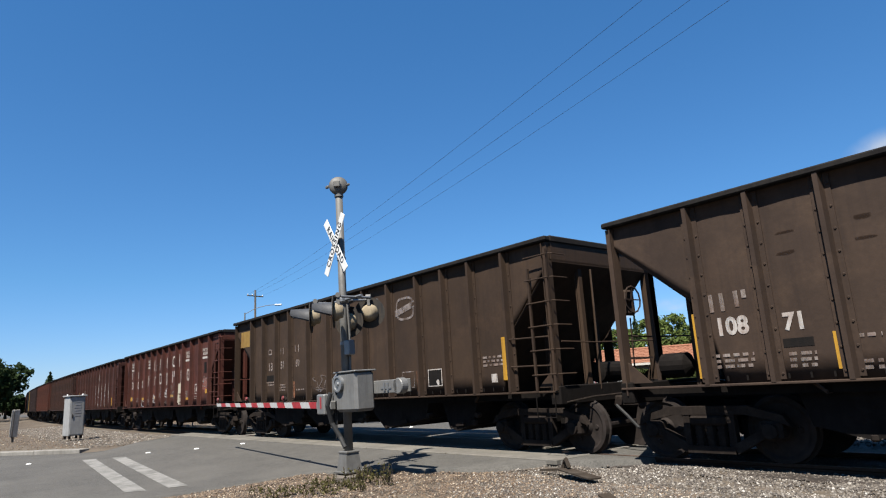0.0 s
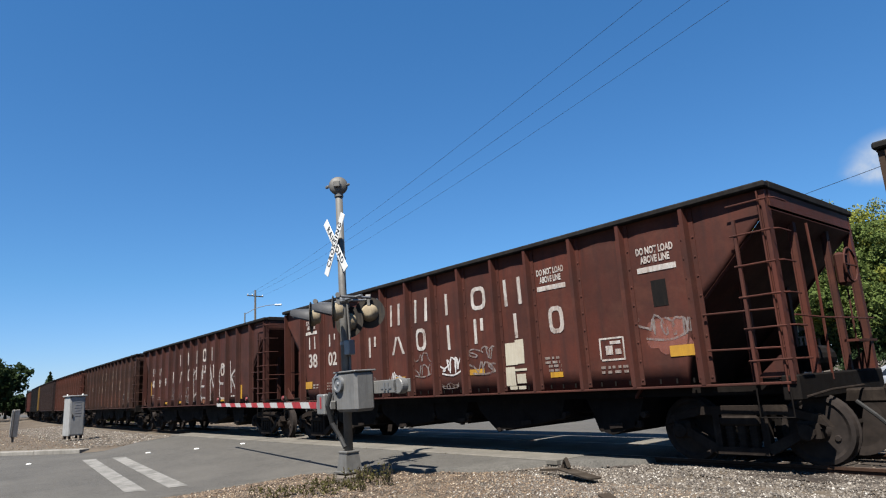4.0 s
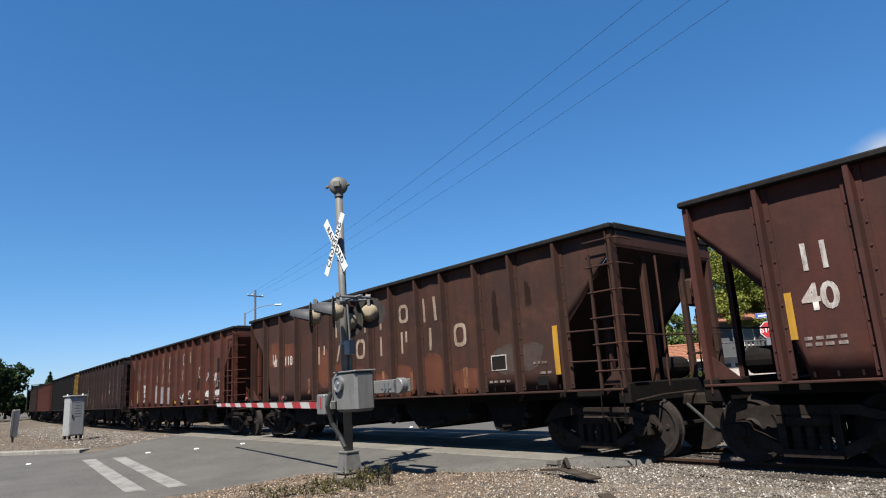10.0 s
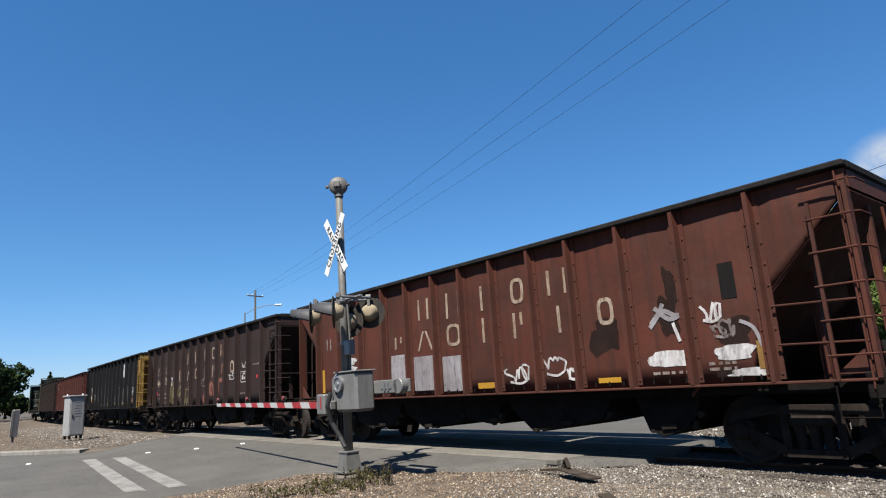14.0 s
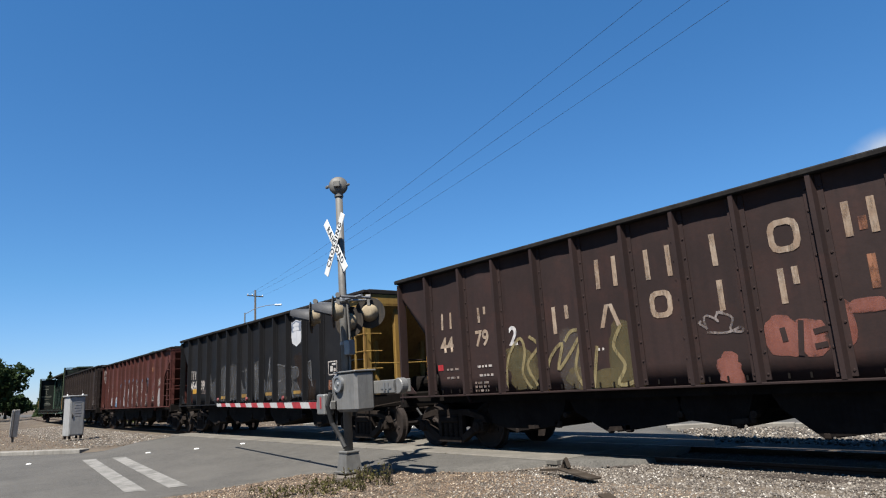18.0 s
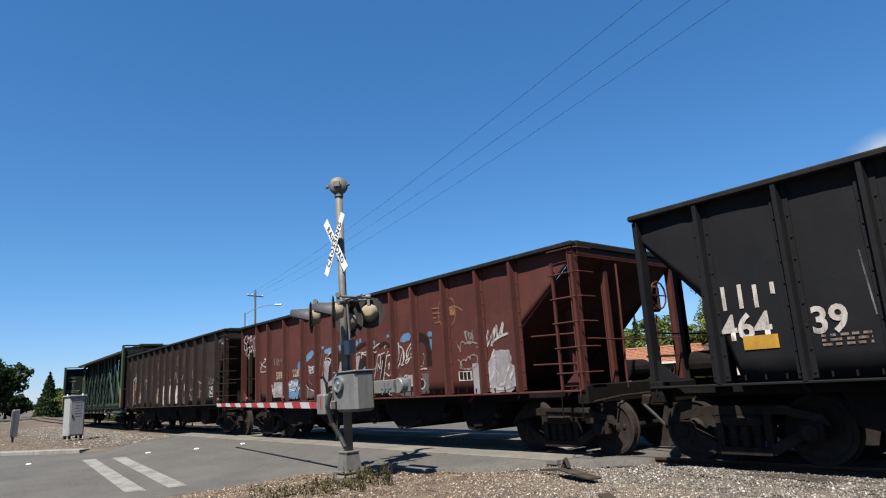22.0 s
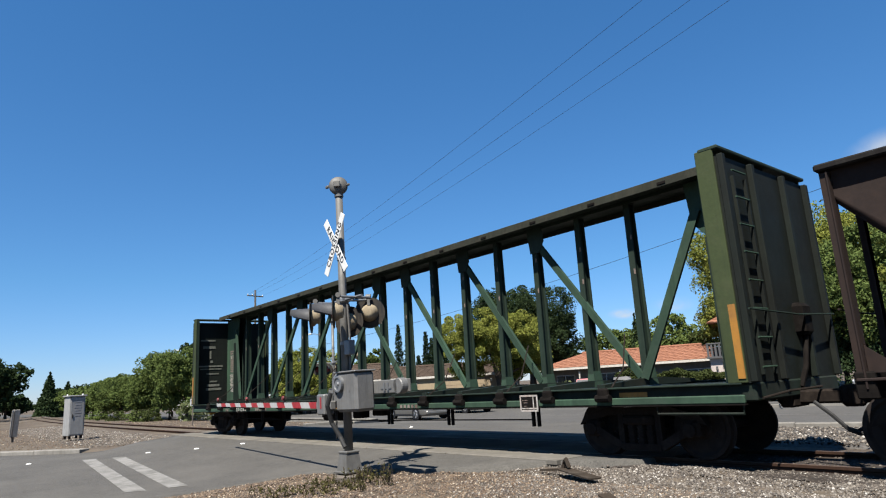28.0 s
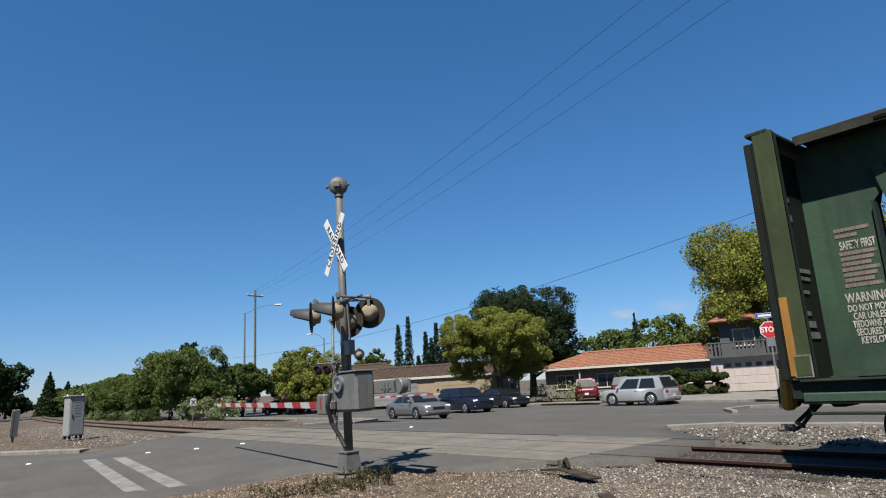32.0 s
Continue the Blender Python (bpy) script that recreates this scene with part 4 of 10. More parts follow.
def car_c():
    c, s = hopper("C", 3.0, "rust-red steel open hopper car with white stencils and graffiti", RED), 3.0
    load_line(c, s, -5.54, 3.08)
    load_line(c, s, -2.45, 3.04)
    load_line(c, s, 3.24, 3.03)
    load_line(c, s, PB[12], 3.0)
    for kind, x, z, w, h in (("u", -5.49, 2.68, 0.34, 0.34), ("p", -4.43, 2.67, 0.31, 0.32)):
        mark(c, s, kind, x, z, WHITE, w, h, 0.06)
    word(c, s, "38", -5.48, 2.17, 0.51, WHITE, 0.95, 0.012, "car_number")
    word(c, s, "02", -4.43, 2.16, 0.48, WHITE, 0.95, 0.012, "car_number")
    word(c, s, "0", -3.72, 2.18, 0.48, WHITE, 0.95, 0.012, "car_number")
    for kind, x, z, w, h in (("u", -1.5, 2.98, 0.4, 0.5), ("u", -0.52, 2.97, 0.45, 0.52), ("i", 0.37, 2.98, 0.14, 0.45), ("o", 1.34, 2.98, 0.42, 0.47), ("u", 2.29, 2.97, 0.45, 0.51), ("p", -2.47, 2.32, 0.31, 0.48), ("v", -1.43, 2.27, 0.41, 0.4), ("o", -0.54, 2.33, 0.36, 0.49), ("i", 0.38, 2.29, 0.14, 0.51), ("p", 1.31, 2.33, 0.27, 0.49), ("i", 2.3, 2.33, 0.11, 0.46), ("o", 3.29, 2.33, 0.34, 0.48)):
        mark(c, s, kind, x, z, WHITE, w, h, 0.08)
    for x, z, w, h in ((-5.75, 1.53, 0.51, 0.19), (-3.54, 1.51, 0.43, 0.11), (-1.4, 1.52, 0.39, 0.09), (1.19, 1.54, 0.45, 0.11), (3.19, 1.39, 0.28, 0.09),):
        stripe(c, s, x, z, w, h)
    scribble(c, s, -3.43, 1.31, 0.82, 0.31, SPRAY, 0.03, 5, 201)
    scribble(c, s, -1.55, 1.5, 0.6, 0.38, SPRAY, 0.035, 5, 202)
    scribble(c, s, -0.57, 1.79, 0.68, 0.52, SPRAYTHIN, 0.03, 7, 203)
    scribble(c, s, 0.4, 1.73, 0.74, 0.42, SPRAY, 0.045, 5, 204)
    scribble(c, s, 0.34, 1.3, 0.55, 0.1, SPRAYTHIN, 0.02, 5, 205)
    scribble(c, s, 1.36, 1.75, 0.84, 0.51, SPRAYTHIN, 0.04, 6, 206)
    scribble(c, s, -2.48, 1.4, 0.53, 0.34, SPRAYTHIN, 0.02, 5, 207)
    patch(c, s, 2.14, 1.82, 0.31, 0.41, CREAM, "cream_overpaint", 0.05, 0.009, 0)
    patch(c, s, 2.35, 1.85, 0.22, 0.44, CREAM, "cream_overpaint", 0.05, 0.0095, 1)
    patch(c, s, 2.09, 1.41, 0.25, 0.34, CREAM, "cream_overpaint", 0.05, 0.0105, 2)
    patch(c, s, 2.36, 1.36, 0.22, 0.17, CREAM, "cream_overpaint", 0.05, 0.011, 3)
    patch(c, s, 2.31, 1.52, 0.39, 0.04, CREAM, "cream_overpaint", 0.05, 0.0115, 4)
    patch(c, s, 2.25, 1.2, 0.4, 0.06, CREAM, "cream_overpaint", 0.05, 0.012, 5)
    bars(c, s, 3.12, 1.68, 0.34, 2, FADED)
    bars(c, s, 3.17, 1.54, 0.29, 2, FADED)
    bars(c, s, -5.3, 1.53, 0.29, 2, FADED)
    bars(c, s, -4.54, 1.55, 0.38, 3, FADED)
    patch(c, s, 0.77, 3.19, 0.14, 0.42, FADED, "pale_wear", 0.3, 0.003, 0)
    box_stencil(c, s, PB[11] + 0.1, 1.75, WHITE), bars(c, s, PB[11] + 0.1, 1.45, 0.5, 2, FADED)
    patch(c, s, PB[12] + 0.05, 1.85, 0.75, 0.5, PINK, "faded_spray", 0.3), scribble(c, s, PB[12], 2.0, 0.8, 0.4, SPRAYTHIN, 0.035, 5, 12), patch(c, s, PB[12], 2.5, 0.25, 0.4, BLACKTAG, "dark_patch")
    stripe(c, s, PB[12] + 0.25, 1.62, 0.4, 0.16)
    return c


def car_d():
    c, s = hopper("D", 4.0, "rust-red steel open hopper car with large white graffiti", RED2), 4.0
    for kind, x, z, w, h in (("u", -5.47, 2.65, 0.29, 0.35), ("p", -4.43, 2.62, 0.24, 0.34)):
        mark(c, s, kind, x, z, WHITE, w, h, 0.06)
    word(c, s, "40", -5.48, 2.12, 0.46, WHITE, 0.95, 0.012, "car_number")
    word(c, s, "59", -4.43, 2.12, 0.43, WHITE, 0.95, 0.012, "car_number")
    word(c, s, "8", -3.62, 2.15, 0.43, WHITE, 0.95, 0.012, "car_number")
    for kind, x, z, w, h in (("u", -1.43, 2.96, 0.37, 0.47), ("u", -0.48, 2.97, 0.44, 0.5), ("i", 0.45, 2.96, 0.1, 0.5), ("o", 1.38, 2.97, 0.38, 0.49), ("u", 2.36, 2.97, 0.43, 0.49), ("p", -2.43, 2.3, 0.33, 0.46), ("v", -1.4, 2.27, 0.4, 0.43), ("o", -0.48, 2.32, 0.37, 0.48), ("i", 0.46, 2.33, 0.1, 0.5), ("p", 1.35, 2.33, 0.35, 0.53), ("i", 2.34, 2.32, 0.1, 0.48), ("o", 3.31, 2.33, 0.36, 0.46)):
        mark(c, s, kind, x, z, WHITE, w, h, 0.08)
    for x, z, w, h in ((-3.4, 1.25, 0.45, 0.09), (-1.44, 1.26, 0.43, 0.09), (3.29, 1.28, 0.46, 0.12), (-5.9, 1.93, 0.16, 0.6),):
        stripe(c, s, x, z, w, h)
    stroke(c, s, [(0.11, 2.52), (0.14, 2.07), (0.2, 1.26)], 0.075, SPRAYTAG)
    stroke(c, s, [(0.01, 2.23), (0.33, 2.41), (0.73, 2.4), (0.8, 2.16), (0.75, 1.86), (0.56, 1.58), (0.2, 1.45)], 0.075, SPRAYTAG)
    stroke(c, s, [(1.07, 2.38), (1.63, 2.32)], 0.075, SPRAYTAG)
    stroke(c, s, [(1.06, 2.35), (1.04, 1.84), (1.12, 1.26)], 0.075, SPRAYTAG)
    stroke(c, s, [(1.06, 1.82), (1.45, 1.8)], 0.075, SPRAYTAG)
    stroke(c, s, [(1.06, 1.39), (1.74, 1.36)], 0.075, SPRAYTAG)
    stroke(c, s, [(2.04, 1.25), (2.01, 1.89), (1.98, 2.58)], 0.085, SPRAYTAG)
    stroke(c, s, [(1.98, 2.58), (2.15, 2.11), (2.33, 1.72)], 0.085, SPRAYTAG)
    stroke(c, s, [(2.33, 1.72), (2.52, 2.17), (2.71, 2.7)], 0.085, SPRAYTAG)
    stroke(c, s, [(2.71, 2.7), (2.68, 1.95), (2.7, 1.22)], 0.085, SPRAYTAG)
    stroke(c, s, [(3.74, 2.2), (3.72, 2.43), (3.37, 2.42), (3.02, 2.26), (2.95, 1.95), (3.06, 1.86), (3.39, 1.83)], 0.085, SPRAYTAG)
    stroke(c, s, [(3.01, 1.85), (3.02, 1.38), (3.4, 1.32), (3.68, 1.32), (3.73, 1.69)], 0.085, SPRAYTAG)
    stroke(c, s, [(4.04, 2.58), (4.07, 2.08), (4.09, 1.48)], 0.085, SPRAYTAG)
    stroke(c, s, [(4.7, 2.32), (4.4, 2.21), (4.1, 2.05)], 0.085, SPRAYTAG)
    stroke(c, s, [(4.1, 2.05), (4.33, 1.77), (4.56, 1.52)], 0.085, SPRAYTAG)
    scribble(c, s, -2.43, 1.64, 0.52, 0.52, SPRAYTHIN, 0.025, 8, 204)
    scribble(c, s, -0.5, 1.55, 0.69, 0.64, SPRAYTHIN, 0.04, 8, 205)
    scribble(c, s, -1.44, 1.47, 0.36, 0.3, SPRAYTHIN, 0.02, 4, 206)
    patch(c, s, 4.39, 1.87, 0.42, 0.36, SPRAYTHIN, "stencil_window", 0, 0.005, 0)
    patch(c, s, 4.39, 1.87, 0.38, 0.32, RED3, "window_fill", 0, 0.007, 0)
    patch(c, s, 2.47, 1.39, 0.81, 0.45, SMEAR, "dull_overspray", 0.4, 0.003, 0)
    patch(c, s, 1.38, 1.27, 0.65, 0.21, ORANGE, "dull_overspray", 0.3, 0.003, 1)
    bars(c, s, 4.31, 1.38, 0.46, 1, WHITE)
    bars(c, s, -4.6, 1.51, 0.53, 2, FADED)
    bars(c, s, -5.51, 1.63, 0.48, 2, FADED)
    stripe(c, s, PB[12] + 0.4, 1.75, 0.13, 0.85), stripe(c, s, PB[12] - 0.35, 1.5, 0.12, 0.45)
    return c


def car_e():
    c, s = hopper("E", 5.0, "scorched rust-brown open hopper car with bare orange patches", RED3), 5.0
    patch(c, s, -5.37, 2.52, 0.95, 0.76, PRIMER, "faded_primer", 0, 0.004, 0)
    patch(c, s, -4.52, 2.44, 0.68, 0.69, PRIMER, "faded_primer", 0, 0.004, 1)
    mark(c, s, "u", PB[1], 2.4, WHITE, 0.22, 0.26, 0.045)
    word(c, s, "41", -5.38, 2.26, 0.3, WHITE, 0.95, 0.012, "car_number")
    word(c, s, "118", -4.55, 2.28, 0.35, WHITE, 0.95, 0.012, "car_number")
    for kind, x, z, w, h in (("u", -1.54, 2.95, 0.49, 0.48), ("u", -0.59, 2.96, 0.49, 0.5), ("i", 0.33, 2.96, 0.11, 0.52), ("o", 1.28, 2.97, 0.38, 0.43), ("u", 2.25, 2.95, 0.47, 0.52), ("p", -2.56, 2.31, 0.37, 0.48), ("v", -1.53, 2.3, 0.39, 0.42), ("o", -0.6, 2.32, 0.41, 0.49), ("i", 0.33, 2.31, 0.11, 0.46), ("p", 1.27, 2.32, 0.25, 0.49), ("i", 2.23, 2.31, 0.11, 0.48), ("o", 3.2, 2.31, 0.39, 0.48)):
        mark(c, s, kind, x, z, OLDCREAM, w, h, 0.08)
    patch(c, s, -1.53, 1.61, 0.89, 0.81, PRIMER, "primer_patch", 0.14, 0.004, 0)
    patch(c, s, -0.67, 1.57, 0.61, 0.66, PRIMER, "primer_patch", 0.14, 0.004, 1)
    patch(c, s, 0.23, 1.42, 0.82, 0.53, PRIMER, "primer_patch", 0.14, 0.004, 2)
    patch(c, s, 1.21, 1.46, 0.86, 0.68, PRIMER, "primer_patch", 0.14, 0.004, 3)
    patch(c, s, 2.23, 1.57, 0.87, 0.88, PRIMER, "primer_patch", 0.14, 0.004, 4)
    patch(c, s, 3.32, 1.38, 0.88, 0.52, PRIMER, "primer_patch", 0.14, 0.004, 5)
    patch(c, s, -2.46, 1.96, 0.64, 1.09, PRIMER, "primer_patch", 0.14, 0.003, 6)
    patch(c, s, 4.74, 1.74, 1.32, 0.53, SMEAR2, "primer_patch", 0.14, 0.003, 7)
    for x, z, w, h in ((-3.29, 1.51, 0.13, 0.41), (-1.47, 1.52, 0.12, 0.5), (0.38, 1.48, 0.11, 0.49), (1.5, 1.46, 0.09, 0.38), (3.29, 1.45, 0.13, 0.4),):
        stripe(c, s, x, z, w, h, ORANGE)
    for x, z, w, h in ((5.69, 1.81, 0.11, 0.84),):
        stripe(c, s, x, z, w, h)
    patch(c, s, 4.27, 1.68, 0.42, 0.29, WHITE, "stencil_frame", 0, 0.007, 0)
    patch(c, s, 4.27, 1.68, 0.37, 0.25, BLACKTAG, "stencil_fill", 0, 0.009, 0)
    bars(c, s, 4.25, 1.33, 0.55, 1, FADED)
    bars(c, s, 5.3, 1.62, 0.31, 1, FADED)
    bars(c, s, 5.42, 1.44, 0.29, 1, FADED)
    patch(c, s, 5.32, 1.3, 0.24, 0.15, BLACKTAG, "dark_streak", 0.1, 0.006, 0)
    patch(c, s, 4.26, 2.62, 0.19, 0.7, SMEAR, "dark_streak", 0.4, 0.003, 1)
    patch(c, s, 5.13, 2.87, 0.13, 0.53, SMEAR, "dark_streak", 0.4, 0.003, 2)
    return c


def car_f():
    c, s = hopper("F", 6.0, "bright rust-red hopper car with grey and white overpainting", RED4), 6.0
    for kind, x, z, w, h in (("u", -1.38, 2.98, 0.37, 0.46), ("u", -0.39, 2.95, 0.43, 0.54), ("i", 0.5, 2.96, 0.1, 0.49), ("o", 1.47, 2.97, 0.33, 0.48), ("u", 2.42, 2.99, 0.43, 0.45), ("p", -2.38, 2.32, 0.28, 0.28), ("v", -1.36, 2.29, 0.46, 0.42), ("o", -0.41, 2.33, 0.41, 0.46), ("i", 0.5, 2.33, 0.1, 0.48), ("p", 1.44, 2.33, 0.24, 0.47), ("i", 2.4, 2.33, 0.14, 0.47), ("o", 3.37, 2.35, 0.32, 0.45)):
        mark(c, s, kind, x, z, OLDCREAM, w, h, 0.065)
    mark(c, s, "u", PB[1], 2.55, FADED, 0.24, 0.3, 0.05), mark(c, s, "p", PB[2], 2.6, FADED, 0.24, 0.3, 0.05)
    patch(c, s, -2.36, 1.66, 0.65, 0.79, GREYTAG, "grey_overpaint", 0.05, 0.004, 0)
    patch(c, s, -1.43, 1.6, 0.76, 0.73, GREYTAG, "grey_overpaint", 0.05, 0.004, 1)
    patch(c, s, -0.46, 1.55, 0.73, 0.71, GREYTAG, "grey_overpaint", 0.05, 0.004, 2)
    for x, z, w, h in ((-2.28, 1.28, 0.25, 0.08), (0.47, 1.27, 0.46, 0.11), (3.32, 1.25, 0.43, 0.08),):
        stripe(c, s, x, z, w, h)
    for x, z, w, h in ((5.8, 1.48, 0.2, 0.37),):
        stripe(c, s, x, z, w, h, YELLOWCAR)
    for z in (2.05, 1.85, 1.62, 1.4):
        patch(c, s, PB[2] + 0.02, z, 0.55, 0.14, SPRAY, "white_daub", 0.5, 0.006)
    scribble(c, s, 1.34, 1.43, 0.53, 0.3, SPRAY, 0.055, 3, 210)
    scribble(c, s, 2.21, 1.56, 0.48, 0.36, SPRAY, 0.055, 3, 211)
    scribble(c, s, 2.61, 1.42, 0.27, 0.24, SPRAY, 0.05, 3, 212)
    scribble(c, s, 5.14, 2.12, 0.31, 0.27, SPRAY, 0.05, 2, 213)
    scribble(c, s, 5.28, 1.88, 0.33, 0.25, SPRAYTHIN, 0.04, 3, 214)
    patch(c, s, 4.46, 1.51, 0.72, 0.26, SPRAY, "white_daub", 0.25, 0.006, 0)
    patch(c, s, 5.4, 1.54, 0.59, 0.19, SPRAY, "white_daub", 0.25, 0.006, 1)
    patch(c, s, 5.57, 1.26, 0.65, 0.09, SPRAY, "white_daub", 0.4, 0.006, 2)
    stroke(c, s, [(4.17, 2.04), (4.39, 2.22), (4.61, 2.13), (4.88, 2.18)], 0.07, GREYTAG)
    stroke(c, s, [(4.26, 2.28), (4.49, 2.09), (4.73, 2.16)], 0.07, GREYTAG)
    stroke(c, s, [(4.41, 2.33), (4.31, 2.16), (4.15, 1.99)], 0.07, GREYTAG)
    stroke(c, s, [(4.54, 2.03), (4.62, 1.75)], 0.05, SPRAY)
    stroke(c, s, [(5.53, 1.95), (5.7, 1.84), (5.78, 1.59)], 0.05, GREYTAG)
    patch(c, s, 5.44, 2.52, 0.22, 0.5, BLACKTAG, "dark_stain", 0.05, 0.006, 0)
    patch(c, s, 4.56, 2.55, 0.22, 0.55, SMEAR3, "dark_stain", 0.4, 0.003, 1)
    patch(c, s, 3.3, 1.94, 0.54, 0.59, SMEAR3, "dark_stain", 0.4, 0.003, 2)
    patch(c, s, 5.44, 1.8, 0.51, 0.37, SMEAR3, "dark_stain", 0.4, 0.003, 3)
    patch(c, s, 5.22, 1.28, 0.26, 0.15, SMEAR3, "dark_stain", 0.05, 0.005, 4)
    patch(c, s, 4.46, 2.11, 0.31, 0.55, SMEAR3, "dark_stain", 0.4, 0.0035, 5)
    bars(c, s, 4.41, 1.31, 0.59, 1, FADED)
    bars(c, s, 5.21, 1.4, 0.39, 2, FADED)
    stripe(c, s, -5.85, 1.6, 0.13, 0.6)
    return c


def car_g():
    c, s = hopper("G", 7.0, "dark brown steel hopper car with faded olive graffiti", PURPLEBROWN), 7.0
    for kind, x, z, w, h in (("u", -5.47, 2.63, 0.33, 0.34), ("p", -4.39, 2.64, 0.23, 0.3)):
        mark(c, s, kind, x, z, OLDCREAM, w, h, 0.06)
    word(c, s, "44", -5.48, 2.12, 0.43, OLDCREAM, 0.95, 0.012, "car_number")
    word(c, s, "79", -4.42, 2.17, 0.42, OLDCREAM, 0.95, 0.012, "car_number")
    word(c, s, "2", -3.56, 2.13, 0.49, SPRAY, 0.95, 0.012, "car_number")
    for kind, x, z, w, h in (("u", -1.39, 2.97, 0.42, 0.49), ("u", -0.44, 2.96, 0.45, 0.47), ("i", 0.45, 2.98, 0.1, 0.46), ("o", 1.41, 2.98, 0.41, 0.45), ("p", -2.42, 2.32, 0.36, 0.47), ("v", -1.41, 2.27, 0.33, 0.37), ("o", -0.47, 2.33, 0.38, 0.42), ("i", 0.46, 2.33, 0.1, 0.43), ("p", 1.38, 2.33, 0.26, 0.46)):
        mark(c, s, kind, x, z, OLDCREAM, w, h, 0.08)
    for kind, x, z, w, h in (("i", 2.32, 2.94, 0.1, 0.17), ("i", 2.34, 2.35, 0.1, 0.41)):
        mark(c, s, kind, x, z, ORANGE, w, h, 0.09)
    patch(c, s, -3.4, 1.56, 0.81, 0.75, OLIVETAG, "olive_spray", 0.3, 0.004, 0)
    patch(c, s, -2.22, 1.61, 0.69, 0.93, SMEAR2, "olive_spray", 0.3, 0.004, 1)
    patch(c, s, -1.25, 1.59, 0.6, 0.94, OLIVETAG, "olive_spray", 0.3, 0.004, 2)
    patch(c, s, -1.88, 1.29, 0.93, 0.41, OLIVETAG, "olive_spray", 0.4, 0.0035, 3)
    stroke(c, s, [(-3.82, 1.2), (-3.74, 1.71), (-3.42, 2.08), (-3.29, 1.85), (-3.37, 1.44), (-3.21, 1.18)], 0.06, PALEOLIVE)
    stroke(c, s, [(-3.18, 2.1), (-2.98, 1.91), (-3.24, 1.6), (-3.06, 1.22)], 0.06, PALEOLIVE)
    stroke(c, s, [(-2.91, 1.13), (-2.74, 1.65), (-2.44, 1.91), (-2.55, 1.48), (-2.31, 1.7), (-2.03, 1.99), (-2.19, 1.46), (-2.0, 1.1)], 0.06, PALEOLIVE)
    stroke(c, s, [(-1.85, 1.14), (-1.72, 1.81)], 0.06, PALEOLIVE)
    stroke(c, s, [(-1.22, 2.1), (-1.4, 1.78), (-1.22, 1.47), (-1.37, 1.19), (-1.04, 1.25), (-0.93, 1.74), (-1.02, 2.04)], 0.06, PALEOLIVE)
    stroke(c, s, [(-2.38, 1.94), (-2.21, 2.1), (-1.95, 2.06), (-1.93, 1.75)], 0.06, PALEOLIVE)
    patch(c, s, 1.18, 1.69, 0.4, 0.56, PINK, "faded_spray", 0.15, 0.005, 0)
    patch(c, s, 1.54, 1.65, 0.37, 0.48, PINK, "faded_spray", 0.15, 0.0055, 1)
    patch(c, s, 1.9, 1.76, 0.3, 0.56, PINK, "faded_spray", 0.15, 0.006, 2)
    patch(c, s, 2.2, 1.96, 0.42, 0.19, PINK, "faded_spray", 0.15, 0.0062, 3)
    patch(c, s, 0.44, 1.31, 0.39, 0.38, PINK, "faded_spray", 0.4, 0.004, 4)
    stroke(c, s, [(1.2, 1.8), (1.22, 1.62)], 0.07, PURPLEBROWN)
    stroke(c, s, [(1.44, 1.87), (1.38, 1.43)], 0.07, PURPLEBROWN)
    stroke(c, s, [(1.57, 1.71), (1.74, 1.74)], 0.07, PURPLEBROWN)
    stroke(c, s, [(1.56, 1.53), (1.71, 1.55)], 0.07, PURPLEBROWN)
    stroke(c, s, [(1.85, 1.88), (1.81, 1.46)], 0.07, PURPLEBROWN)
    for x, z, w, h in ((-6.13, 1.53, 0.16, 0.86), (-2.87, 1.41, 0.11, 0.56), (-0.95, 1.42, 0.11, 0.56), (-0.01, 1.37, 0.11, 0.48), (0.89, 1.39, 0.13, 0.48),):
        stripe(c, s, x, z, w, h, ORANGE2)
    scribble(c, s, 0.41, 1.95, 0.56, 0.27, SPRAYTHIN, 0.035, 4, 213)
    patch(c, s, -5.74, 1.68, 0.18, 0.12, ARMRED, "red_square", 0, 0.006, 0)
    bars(c, s, -4.39, 1.64, 0.42, 1, WHITE)
    bars(c, s, -4.36, 1.47, 0.39, 1, WHITE)
    bars(c, s, -4.51, 1.33, 0.4, 3, FADED)
    bars(c, s, -5.35, 1.63, 0.36, 1, FADED)
    bars(c, s, -5.36, 1.46, 0.37, 1, FADED)
    bars(c, s, -1.67, 1.75, 0.16, 1, WHITE)
    box_stencil(c, s, PB[11], 2.0, WHITE), scribble(c, s, PB[11] + 0.1, 2.4, 0.5, 0.2, SPRAY, 0.03, 3, 41), scribble(c, s, PB[10], 2.05, 0.6, 0.2, SPRAY, 0.03, 3, 42)
    patch(c, s, PB[12] + 0.1, 1.95, 0.12, 0.12, ARMRED, "red_square", 0), bars(c, s, PB[11], 1.45, 0.5, 1, FADED), bars(c, s, PB[12], 2.35, 0.5, 1, FADED)
    mark(c, s, "u", PB[9], 3.02, OLDCREAM), mark(c, s, "o", PB[10], 2.38, OLDCREAM), stripe(c, s, PB[12] + 0.45, 1.75, 0.11, 0.8)
    return c


